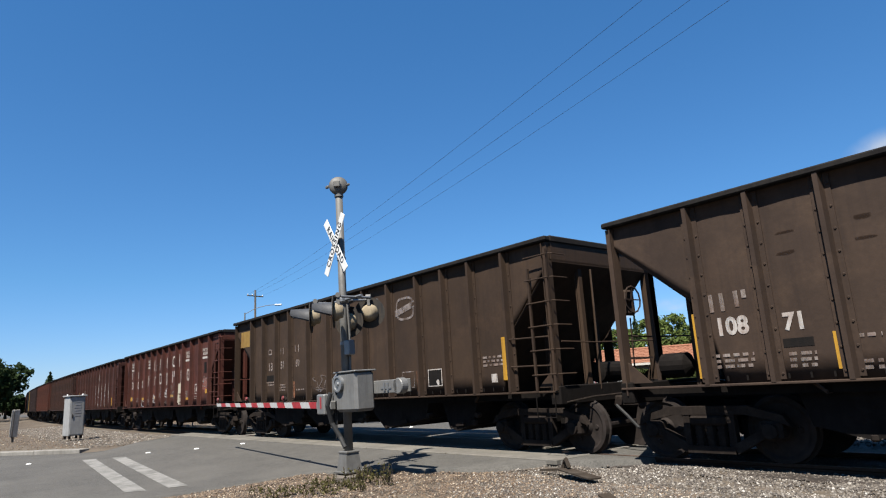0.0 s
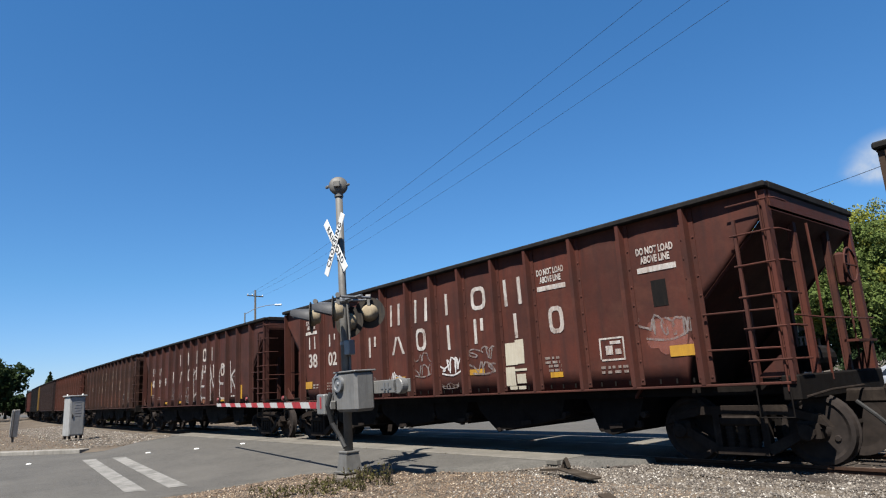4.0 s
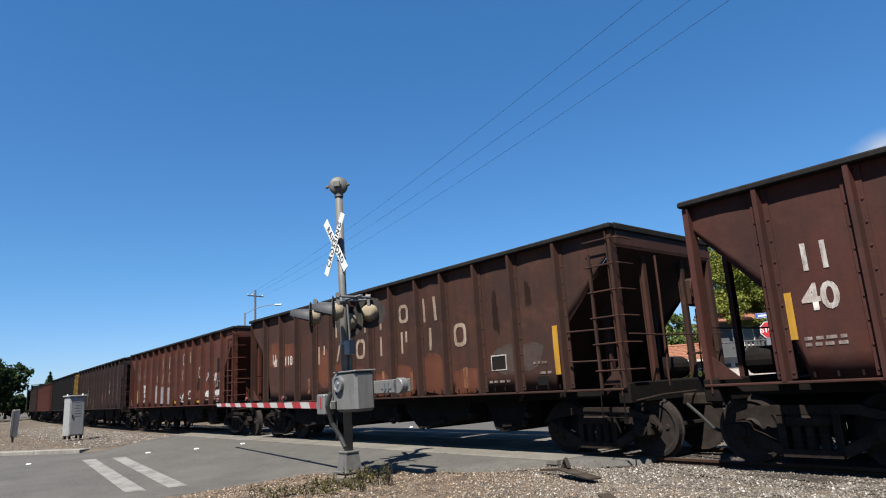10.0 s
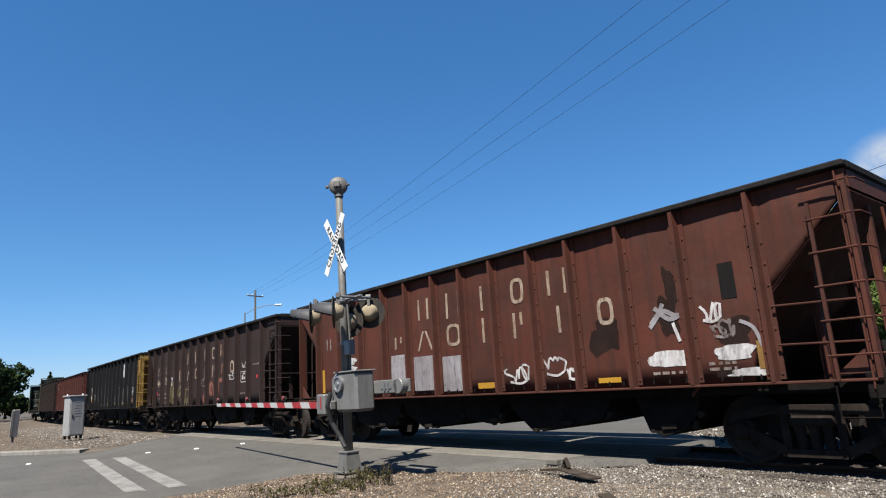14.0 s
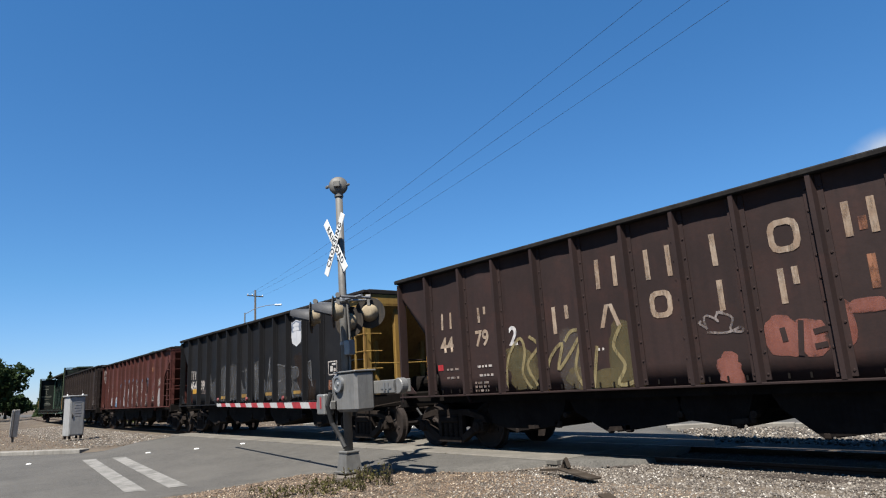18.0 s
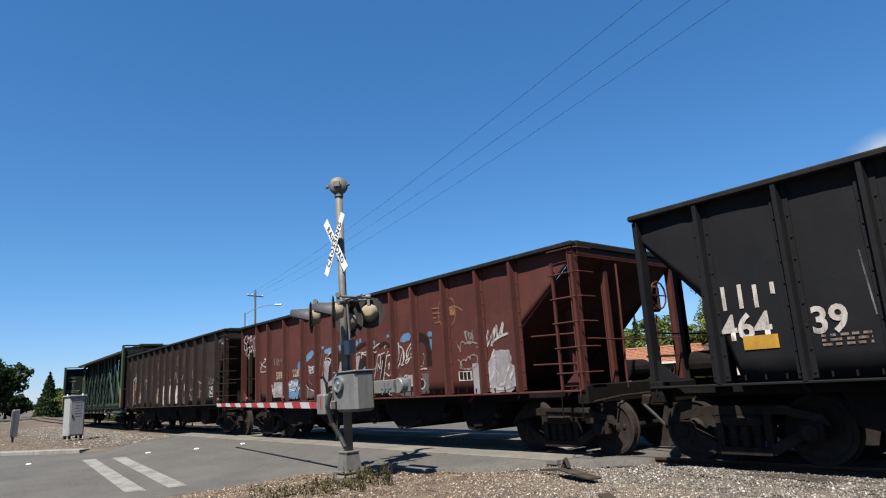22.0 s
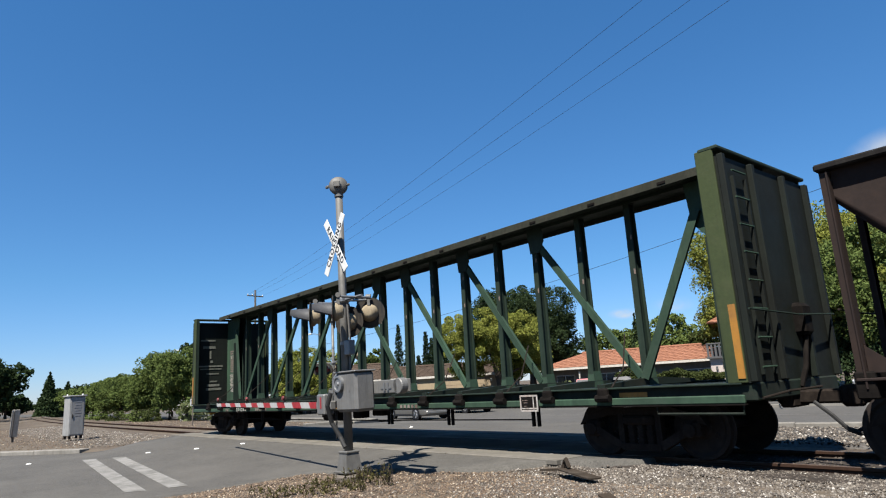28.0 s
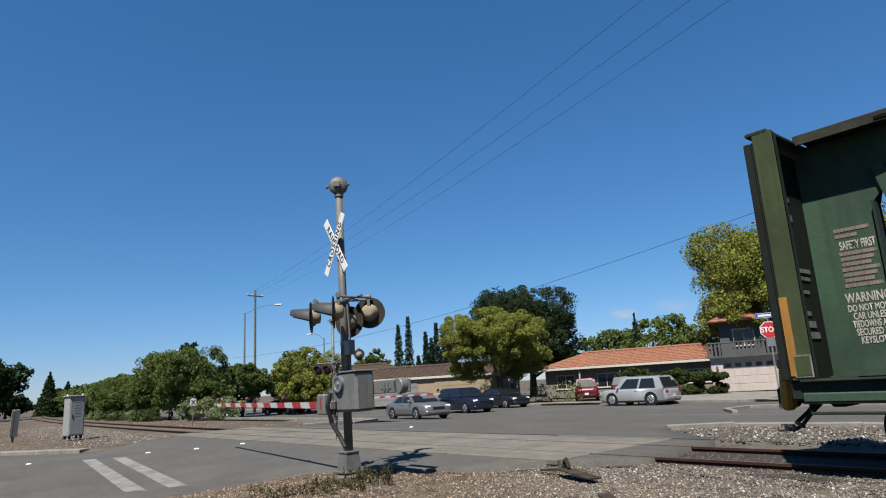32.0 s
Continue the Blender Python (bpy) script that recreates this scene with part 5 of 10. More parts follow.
def car_h():
    c, s = hopper("H", 8.0, "faded black hopper car with yellow ends and white shield", BLACKCAR, YELLOWCAR), 8.0
    for kind, x, z, w, h in (("u", -5.72, 2.27, 0.29, 0.33), ("p", -5.29, 2.25, 0.28, 0.31)):
        mark(c, s, kind, x, z, WHITE, w, h, 0.055)
    word(c, s, "464", -5.59, 1.84, 0.48, WHITE, 0.95, 0.012, "car_number")
    word(c, s, "39", -4.57, 1.83, 0.46, WHITE, 0.95, 0.012, "car_number")
    for x, z, w, h in ((-2.48, 1.34, 0.45, 0.1), (-0.58, 1.36, 0.43, 0.11), (1.32, 1.37, 0.44, 0.1), (3.23, 1.37, 0.45, 0.09),):
        stripe(c, s, x, z, w, h, YELLOWCAR)
    sh = Build()
    rim = [(-0.36, 0.44), (0, 0.52), (0.36, 0.44), (0.5, 0.46), (0.44, 0.2), (0.5, -0.1), (0.4, -0.36), (0, -0.5), (-0.4, -0.36), (-0.5, -0.1), (-0.44, 0.2), (-0.5, 0.46)]
    sh.raw([(0, 0, 0)] + [(a * 0.67, 0, b * 0.76) for a, b in rim], [(0, 1 + i, 1 + (i + 1) % 12) for i in range(12)])
    shield = part("shield_emblem", sag(sh, s, 3.24, 3.05, 0.008), SHIELDWHITE, c)
    part("emblem_field", sag(Build().raw([(a * 0.67, 0, b * 0.76) for a, b in ((-0.42, 0.05), (0.44, 0.07), (0.42, 0.2), (0.47, 0.43), (0.36, 0.42), (0, 0.49), (-0.36, 0.41), (-0.47, 0.42), (-0.43, 0.2))], [tuple(range(9))]), s, 3.24, 3.05, 0.011), SHIELDBLUE, shield)
    for b in (0.32, 0.15):
        part("emblem_bar", sag(Build().quad((-0.3 * 0.67, 0, (b - 0.05) * 0.76), (0.3 * 0.67, 0, (b - 0.05) * 0.76), (0.3 * 0.67, 0, (b + 0.05) * 0.76), (-0.3 * 0.67, 0, (b + 0.05) * 0.76)), s, 3.24, 3.05, 0.014), SHIELDWHITE, shield)
    blot(c, s, [(-3.87, 2.30), (-3.59, 1.81), (-2.93, 2.16), (-2.97, 1.22), (-3.64, 1.24), (-3.89, 1.59)], VEIL, "dust_veil", 0.0030)
    blot(c, s, [(3.77, 1.88), (3.97, 1.65), (4.37, 1.68), (4.27, 1.12), (3.58, 1.14), (3.57, 1.48)], BROWNHAZE, "brown_stain", 0.0026)
    blot(c, s, [(3.04, 2.41), (3.62, 2.53), (3.66, 2.03), (3.46, 1.22), (2.88, 1.21), (3.27, 1.65)], BROWNHAZE, "brown_stain", 0.0028)
    blot(c, s, [(-2.69, 2.36), (-2.40, 2.44), (-2.27, 2.16), (-2.05, 2.03), (-2.06, 1.19), (-2.77, 1.21)], VEIL, "dust_veil", 0.0033)
    blot(c, s, [(-1.85, 2.44), (-1.47, 2.45), (-1.20, 2.36), (-1.05, 2.45), (-0.96, 2.04), (-1.01, 1.25), (-1.90, 1.23)], VEIL, "dust_veil", 0.0036)
    blot(c, s, [(-0.93, 1.98), (-0.62, 1.62), (-0.32, 1.50), (-0.30, 1.18), (-1.00, 1.17)], VEIL, "dust_veil", 0.0039)
    blot(c, s, [(-0.41, 2.28), (-0.22, 2.11), (-0.26, 1.50), (-0.43, 1.61)], VEIL, "dust_veil", 0.0042)
    blot(c, s, [(0.30, 2.38), (0.78, 2.50), (0.81, 1.96), (0.65, 1.19), (0.22, 1.20)], VEIL, "dust_veil", 0.0045)
    blot(c, s, [(0.57, 1.72), (0.79, 1.83), (1.00, 1.81), (1.10, 1.51), (0.86, 1.18), (0.55, 1.19)], VEIL, "dust_veil", 0.0048)
    blot(c, s, [(1.16, 1.67), (1.43, 1.78), (1.64, 1.76), (1.63, 1.23), (1.15, 1.17)], VEIL, "dust_veil", 0.0051)
    blot(c, s, [(1.91, 2.22), (2.46, 2.19), (2.48, 1.80), (1.96, 1.69)], VEIL, "dust_veil", 0.0054)
    blot(c, s, [(1.96, 1.67), (2.52, 1.79), (2.50, 1.42), (2.65, 1.41), (2.61, 1.19), (2.02, 1.21)], VEIL, "dust_veil", 0.0057)
    blot(c, s, [(2.84, 2.14), (3.27, 2.09), (3.37, 1.96), (3.29, 1.79), (2.92, 1.68), (2.84, 1.91)], VEIL, "dust_veil", 0.0060)
    blot(c, s, [(2.91, 1.64), (3.27, 1.65), (3.43, 1.42), (3.55, 1.35), (3.53, 1.21), (2.91, 1.21)], VEIL, "dust_veil", 0.0063)
    blot(c, s, [(3.65, 1.96), (3.76, 2.02), (3.75, 1.60), (3.64, 1.34), (3.60, 1.62)], VEIL, "dust_veil", 0.0066)
    blot(c, s, [(3.92, 2.20), (4.10, 2.21), (4.08, 1.77), (3.93, 1.72)], VEIL, "dust_veil", 0.0069)
    for line in ([(-4.12, 2.63), (-4.06, 1.84)],
                 [(-3.80, 2.18), (-3.72, 1.35)],
                 [(-3.63, 1.81), (-2.93, 2.16)],
                 [(-3.51, 1.69), (-3.02, 1.22)],
                 [(-2.94, 2.10), (-3.03, 1.55)],
                 [(-3.05, 2.17), (-3.06, 1.33)],
                 [(-2.73, 1.98), (-2.63, 2.30), (-2.40, 2.41)],
                 [(-2.32, 2.16), (-2.20, 1.72), (-2.17, 1.19)],
                 [(-2.29, 1.83), (-2.44, 1.31)],
                 [(-2.27, 1.72), (-2.06, 1.13)],
                 [(-2.29, 1.92), (-2.02, 2.01)],
                 [(-1.85, 2.44), (-1.83, 1.91), (-1.82, 1.28)],
                 [(-1.61, 2.52), (-1.64, 1.89), (-1.78, 1.28)],
                 [(-1.53, 1.98), (-1.61, 1.48)],
                 [(-1.20, 2.36), (-1.35, 1.66)],
                 [(-1.13, 2.31), (-1.14, 1.65), (-1.12, 1.25)],
                 [(-0.95, 2.14), (-1.06, 1.55)],
                 [(-1.83, 1.23), (-1.46, 1.32), (-1.02, 1.33)],
                 [(-0.90, 1.98), (-0.75, 1.63)],
                 [(-0.88, 1.83), (-0.58, 1.42)],
                 [(-0.81, 2.17), (-0.49, 2.16)],
                 [(-0.51, 2.31), (-0.47, 1.80)],
                 [(-0.27, 2.12), (-0.32, 1.50), (-0.31, 1.13)],
                 [(-0.50, 2.29), (-0.25, 2.07)],
                 [(-0.33, 1.98), (-0.38, 1.51)],
                 [(0.37, 2.28), (0.39, 1.64), (0.39, 1.20)],
                 [(0.35, 2.33), (0.37, 1.91)],
                 [(0.66, 2.43), (0.76, 2.49), (0.78, 1.96), (0.80, 1.87)],
                 [(0.52, 2.40), (0.78, 2.50)],
                 [(0.53, 2.26), (0.46, 1.91)],
                 [(0.57, 1.72), (0.79, 1.83), (1.00, 1.81), (1.10, 1.63), (1.04, 1.43)],
                 [(0.54, 1.54), (0.60, 1.19)],
                 [(0.31, 1.47), (0.30, 1.11)],
                 [(1.36, 2.42), (1.25, 1.83), (1.17, 1.25)],
                 [(1.38, 2.29), (1.49, 1.81), (1.61, 1.39), (1.60, 1.15)],
                 [(1.16, 1.67), (1.43, 1.78), (1.64, 1.76), (1.63, 1.47)],
                 [(1.33, 2.17), (1.27, 1.75)],
                 [(1.92, 2.10), (1.93, 1.45)],
                 [(1.81, 2.15), (1.81, 1.86)],
                 [(1.97, 1.65), (2.01, 1.45), (2.02, 1.14)],
                 [(2.52, 1.79), (2.51, 1.41), (2.47, 1.12)],
                 [(1.99, 1.33), (2.33, 1.39), (2.61, 1.41), (2.63, 1.26)],
                 [(2.90, 1.65), (3.06, 1.67), (3.26, 1.58), (3.43, 1.44)],
                 [(3.13, 1.23), (3.28, 1.30), (3.34, 1.26)],
                 [(3.66, 1.99), (3.65, 1.75), (3.64, 1.34)],
                 [(3.63, 2.00), (3.76, 2.05)],
                 [(3.92, 2.13), (3.92, 1.86)],
                 [(3.88, 1.83), (4.09, 1.64)]):
        stroke(c, s, line, 0.02, SCRATCH)
    for line in ([(-3.83, 2.30), (-3.61, 1.58)],
                 [(-2.32, 2.44), (-2.31, 1.73), (-2.45, 1.20)],
                 [(-1.59, 2.09), (-1.50, 1.57), (-1.50, 1.17)],
                 [(-1.09, 2.45), (-1.08, 1.85)],
                 [(-0.42, 2.23), (-0.43, 1.61), (-0.36, 1.23)],
                 [(0.30, 2.38), (0.29, 1.74), (0.28, 1.20)],
                 [(0.44, 2.27), (0.56, 1.67), (0.65, 1.19)],
                 [(1.39, 2.49), (1.36, 1.82), (1.39, 1.49)],
                 [(1.91, 2.22), (1.92, 1.69), (1.93, 1.37), (2.01, 1.14)],
                 [(1.93, 2.22), (2.21, 2.20), (2.41, 2.15), (2.52, 2.14), (2.49, 1.80), (2.49, 1.34)],
                 [(1.96, 1.69), (2.23, 1.74), (2.52, 1.81)],
                 [(2.81, 2.18), (2.80, 1.77), (2.91, 1.39), (2.96, 1.24)],
                 [(2.84, 2.14), (2.98, 2.08), (3.20, 2.09), (3.33, 2.00), (3.36, 1.89), (3.29, 1.79)],
                 [(2.91, 1.87), (2.97, 1.53), (2.97, 1.24)],
                 [(3.91, 2.17), (4.01, 2.19), (4.10, 2.19), (4.10, 1.97), (4.10, 1.70), (4.15, 1.50)]):
        stroke(c, s, line, 0.034, SCRATCH)
    box_stencil(c, s, PB[12], 1.95, WHITE), patch(c, s, PB[12] - 0.05, 1.5, 0.4, 0.25, ORANGE, "orange_patch"), bars(c, s, PB[2], 1.65, 0.55, 3, FADED, 0.055), bars(c, s, PB[12] + 0.1, 1.55, 0.5, 2, FADED)
    stripe(c, s, PB[1] + 0.05, 1.64, 0.45, 0.18, YELLOW)
    return c


def car_i():
    c, s = hopper("I", 9.0, "mineral-red hopper car with blue, grey and white graffiti", MPRED, None, -0.13, (-5.82, -5.0, -3.88, -2.77, -1.95, -1.0, -0.13, 0.68, 1.68, 2.5, 3.58, 4.64, 5.6)), 9.0
    patch(c, s, 4.43, 1.41, 0.25, 0.6, GREYTAG, "grey_overpaint", 0.05, 0.005, 0)
    patch(c, s, 5.03, 1.42, 0.86, 0.62, GREYTAG, "grey_overpaint", 0.2, 0.005, 1)
    patch(c, s, 5.09, 1.75, 0.58, 0.34, GREYTAG, "grey_overpaint", 0.3, 0.0049, 2)
    stroke(c, s, [(4.82, 2.32), (4.74, 2.0), (5.02, 2.35), (4.88, 2.01)], 0.05, SPRAYTAG)
    stroke(c, s, [(5.06, 2.4), (5.08, 2.16), (5.25, 2.43), (5.19, 2.21)], 0.05, SPRAYTAG)
    stroke(c, s, [(4.89, 2.07), (5.1, 2.16), (5.37, 2.21)], 0.05, SPRAYTAG)
    stroke(c, s, [(4.96, 1.94), (4.88, 1.81), (5.0, 1.82)], 0.05, SPRAYTAG)
    stroke(c, s, [(4.76, 1.61), (4.78, 1.38), (4.95, 1.59), (4.95, 1.77)], 0.05, SPRAYTAG)
    stroke(c, s, [(4.74, 1.32), (5.0, 1.53), (5.01, 1.28), (5.17, 1.29)], 0.05, SPRAYTAG)
    stroke(c, s, [(5.17, 1.29), (5.35, 1.61), (5.44, 1.55), (5.33, 1.34), (5.45, 1.22)], 0.05, SPRAYTAG)
    stroke(c, s, [(4.7, 1.26), (5.1, 1.19), (5.41, 1.25)], 0.05, SPRAYTAG)
    scribble(c, s, 4.18, 1.91, 0.56, 0.59, SPRAYTHIN, 0.035, 6, 219)
    scribble(c, s, 4.27, 2.25, 0.22, 0.28, SPRAYTHIN, 0.035, 3, 220)
    patch(c, s, 4.09, 1.48, 0.39, 0.19, WHITE, "stencil_frame", 0, 0.006, 0)
    patch(c, s, 3.98, 1.49, 0.1, 0.15, BLACKTAG, "stencil_fill", 0, 0.009, 0)
    patch(c, s, 4.09, 1.48, 0.08, 0.15, BLACKTAG, "stencil_fill", 0, 0.009, 1)
    patch(c, s, 4.2, 1.48, 0.08, 0.15, BLACKTAG, "stencil_fill", 0, 0.009, 2)
    part("round_emblem", sag(ring(0.56, 0.6, 0.03, 24), s, 3.62, 2.82, 0.008), ORANGE, c)
    stroke(c, s, [(3.15, 2.96), (3.67, 2.9)], 0.035, ORANGE)
    stroke(c, s, [(3.17, 2.85), (3.65, 2.81)], 0.035, ORANGE)
    stroke(c, s, [(3.2, 2.75), (3.64, 2.73)], 0.035, ORANGE)
    stroke(c, s, [(3.24, 2.64), (3.66, 2.64)], 0.035, ORANGE)
    stroke(c, s, [(3.7, 2.89), (3.91, 2.9), (4.13, 2.79)], 0.035, ORANGE)
    patch(c, s, 3.78, 2.84, 0.24, 0.23, ORANGE, "emblem_wing", 0.3, 0.009, 0)
    for x, z, w, h in ((5.53, 1.46, 0.07, 0.7),):
        stripe(c, s, x, z, w, h)
    for kind, x, z, w, h in (("u", -4.57, 2.31, 0.22, 0.2), ("p", -4.28, 2.28, 0.21, 0.18)):
        mark(c, s, kind, x, z, FADED, w, h, 0.05)
    word(c, s, "589", -4.38, 1.88, 0.29, OLDCREAM, 0.95, 0.012, "car_number")
    word(c, s, "228", -3.28, 1.9, 0.28, OLDCREAM, 0.95, 0.012, "car_number")
    stroke(c, s, [(-1.94, 1.73), (-1.7, 1.71), (-1.55, 1.54), (-1.54, 1.24)], 0.035, BLACKTAG)
    stroke(c, s, [(-1.01, 2.2), (-0.96, 1.9), (-0.92, 1.67), (-0.84, 1.54), (-0.98, 1.55)], 0.035, BLACKTAG)
    stroke(c, s, [(-0.99, 1.46), (-0.79, 1.45), (-0.67, 1.3)], 0.035, BLACKTAG)
    stroke(c, s, [(-0.44, 2.33), (-0.1, 2.14), (-0.1, 1.97)], 0.035, BLACKTAG)
    stroke(c, s, [(-3.33, 1.39), (-3.04, 1.68), (-2.74, 1.7), (-2.42, 1.4)], 0.035, BLACKTAG)
    scribble(c, s, -2.31, 1.98, 0.37, 0.23, SPRAY, 0.035, 5, 219)
    scribble(c, s, -4.58, 1.51, 0.61, 0.32, SPRAY, 0.04, 6, 220)
    scribble(c, s, -3.48, 1.58, 0.56, 0.29, SPRAY, 0.035, 6, 221)
    scribble(c, s, -5.45, 2.28, 0.64, 0.45, SPRAYTAG, 0.035, 6, 222)
    for x, z, w, h in ((-0.17, 1.37, 0.11, 0.42),):
        stripe(c, s, x, z, w, h, ORANGE2)
    stroke(c, s, [(-6.73, 3.33), (-6.89, 3.29), (-6.97, 3.15), (-6.83, 3.05), (-6.69, 3.15), (-6.72, 3.35)], 0.04, SPRAYTAG)
    stroke(c, s, [(-6.68, 3.24), (-6.56, 3.21), (-6.43, 3.28), (-6.49, 3.1)], 0.04, SPRAYTAG)
    stroke(c, s, [(-6.43, 3.12), (-6.19, 3.19), (-6.07, 3.22)], 0.04, SPRAYTAG)
    stroke(c, s, [(-6.01, 3.26), (-6.19, 3.16), (-6.2, 2.91), (-6.06, 2.76), (-5.95, 3.01), (-6.01, 3.23)], 0.04, SPRAYTAG)
    stroke(c, s, [(-6.97, 3.01), (-6.93, 2.84), (-6.8, 2.88)], 0.04, SPRAYTAG)
    stroke(c, s, [(-6.77, 3.04), (-6.86, 2.7)], 0.04, SPRAYTAG)
    stroke(c, s, [(-6.55, 2.93), (-6.74, 2.87), (-6.77, 2.65), (-6.62, 2.69)], 0.04, SPRAYTAG)
    stroke(c, s, [(-6.52, 2.92), (-6.64, 2.54)], 0.04, SPRAYTAG)
    stroke(c, s, [(-6.52, 2.89), (-6.34, 2.94), (-6.4, 2.77), (-6.54, 2.77), (-6.25, 2.8), (-6.21, 2.57)], 0.04, SPRAYTAG)
    for x, z, w, h in ((-5.84, 1.47, 0.06, 0.86),):
        stripe(c, s, x, z, w, h, ORANGE2)
    blot(c, s, [(-2.52, 2.43), (-2.30, 2.50), (-2.15, 2.41), (-2.33, 2.28), (-2.54, 2.21), (-2.91, 2.09), (-3.00, 1.94), (-3.21, 2.06), (-3.12, 2.21), (-2.89, 2.26), (-2.75, 2.30)], BLUETAG, "blue_cloud", 0.0030)
    blot(c, s, [(-1.63, 2.43), (-1.42, 2.47), (-1.18, 2.49), (-1.11, 2.41), (-1.32, 2.32), (-1.55, 2.34)], BLUETAG, "blue_cloud", 0.0032)
    blot(c, s, [(-1.78, 2.54), (-1.62, 2.56), (-1.61, 2.47), (-1.72, 2.46)], BLUETAG, "blue_cloud", 0.0034)
    blot(c, s, [(-0.87, 2.49), (-0.66, 2.58), (-0.48, 2.59), (-0.48, 2.48), (-0.64, 2.37), (-0.82, 2.35)], BLUETAG, "blue_cloud", 0.0036)
    blot(c, s, [(-0.15, 2.52), (0.05, 2.56), (0.12, 2.48), (-0.02, 2.38), (-0.18, 2.31)], BLUETAG, "blue_cloud", 0.0038)
    blot(c, s, [(0.15, 2.57), (0.25, 2.59), (0.25, 2.48), (0.16, 2.48)], BLUETAG, "blue_cloud", 0.0040)
    blot(c, s, [(-3.76, 1.68), (-3.32, 1.75), (-3.03, 1.68), (-3.19, 1.18), (-3.82, 1.18)], BLUETAG, "blue_cloud", 0.0042)
    blot(c, s, [(0.66, 2.45), (0.79, 2.51), (0.89, 2.45), (0.84, 2.36), (0.69, 2.38)], BLUETAG, "blue_cloud", 0.0044)
    blot(c, s, [(1.37, 2.55), (1.45, 2.58), (1.49, 2.50), (1.38, 2.49)], BLUETAG, "blue_cloud", 0.0046)
    blot(c, s, [(1.49, 2.43), (1.61, 2.45), (1.66, 2.35), (1.52, 2.35)], BLUETAG, "blue_cloud", 0.0048)
    blot(c, s, [(1.93, 2.44), (2.08, 2.52), (2.25, 2.53), (2.35, 2.44), (2.25, 2.35), (2.05, 2.32), (1.91, 2.35)], BLUETAG, "blue_cloud", 0.0050)
    blot(c, s, [(2.92, 2.44), (3.01, 2.49), (3.11, 2.45), (3.09, 2.36), (2.96, 2.36)], BLUETAG, "blue_cloud", 0.0052)
    blot(c, s, [(2.98, 2.33), (3.08, 2.30), (3.04, 2.05), (3.00, 2.19)], BLUETAG, "blue_cloud", 0.0054)
    blot(c, s, [(0.46, 1.30), (0.64, 1.37), (0.68, 1.33), (0.54, 1.23)], BLUETAG, "blue_cloud", 0.0056)
    blot(c, s, [(-1.59, 2.06), (-1.51, 2.20), (-1.26, 2.31), (-0.97, 2.37), (-0.75, 2.29), (-0.62, 2.10), (-0.67, 1.71), (-0.76, 1.45), (-1.26, 1.39), (-1.46, 1.21), (-1.65, 1.59)], SMEAR3, "dark_spray_cloud", 0.0062)
    blot(c, s, [(-0.23, 2.32), (0.01, 2.24), (0.13, 2.14), (0.02, 1.65), (-0.10, 1.49), (-0.29, 1.51)], SMEAR3, "dark_spray_cloud", 0.0064)
    blot(c, s, [(0.22, 2.09), (0.41, 2.13), (0.53, 2.05), (0.53, 1.89), (0.45, 1.78), (0.20, 1.64), (0.05, 1.57), (0.10, 1.89)], SMEAR3, "dark_spray_cloud", 0.0066)
    blot(c, s, [(0.27, 1.47), (0.68, 1.60), (0.70, 1.44), (0.60, 1.25), (0.38, 1.34), (0.22, 1.43)], SMEAR3, "dark_spray_cloud", 0.0068)
    blot(c, s, [(0.69, 2.24), (0.83, 2.30), (0.89, 2.17), (0.72, 1.60), (0.61, 1.29), (0.59, 1.77)], SMEAR3, "dark_spray_cloud", 0.0070)
    blot(c, s, [(1.15, 2.02), (1.26, 2.12), (1.29, 2.00), (1.19, 1.63), (1.09, 1.34), (0.99, 1.22), (0.92, 1.26), (1.07, 1.72)], SMEAR3, "dark_spray_cloud", 0.0072)
    blot(c, s, [(1.64, 2.19), (1.74, 2.17), (1.68, 1.67), (1.52, 1.24), (1.33, 1.22), (1.48, 1.68)], SMEAR3, "dark_spray_cloud", 0.0074)
    blot(c, s, [(2.54, 1.42), (2.66, 1.46), (2.74, 1.41), (2.69, 1.31), (2.57, 1.29), (2.52, 1.32)], SMEAR3, "dark_spray_cloud", 0.0076)
    blot(c, s, [(2.05, 1.34), (2.46, 1.36), (2.44, 1.21), (2.03, 1.23)], SMEAR3, "dark_spray_cloud", 0.0078)
    blot(c, s, [(-3.13, 1.48), (-2.89, 1.62), (-2.63, 1.51), (-2.12, 1.34), (-1.94, 1.19), (-3.09, 1.17)], SPRAYWASH, "graffiti_fill", 0.0045)
    blot(c, s, [(1.70, 1.66), (1.94, 1.61), (1.87, 1.16), (1.68, 1.15)], SPRAYWASH, "graffiti_fill", 0.0047)
    blot(c, s, [(1.88, 1.28), (2.44, 1.23), (2.42, 1.13), (1.85, 1.14)], SPRAYWASH, "graffiti_fill", 0.0049)
    blot(c, s, [(2.63, 1.61), (2.91, 1.59), (2.88, 1.17), (2.49, 1.16), (2.75, 1.31)], SPRAYWASH, "graffiti_fill", 0.0051)
    blot(c, s, [(1.66, 2.11), (1.81, 2.38), (1.91, 2.29), (1.83, 1.94), (1.66, 1.89)], SPRAYWASH, "graffiti_fill", 0.0053)
    blot(c, s, [(-2.01, 1.71), (-1.69, 1.74), (-1.46, 1.49), (-1.50, 1.17), (-1.89, 1.14)], SPRAYWASH, "graffiti_fill", 0.0055)
    blot(c, s, [(0.07, 1.40), (0.66, 1.21), (0.65, 1.10), (-0.02, 1.09)], SPRAYWASH, "graffiti_fill", 0.0057)
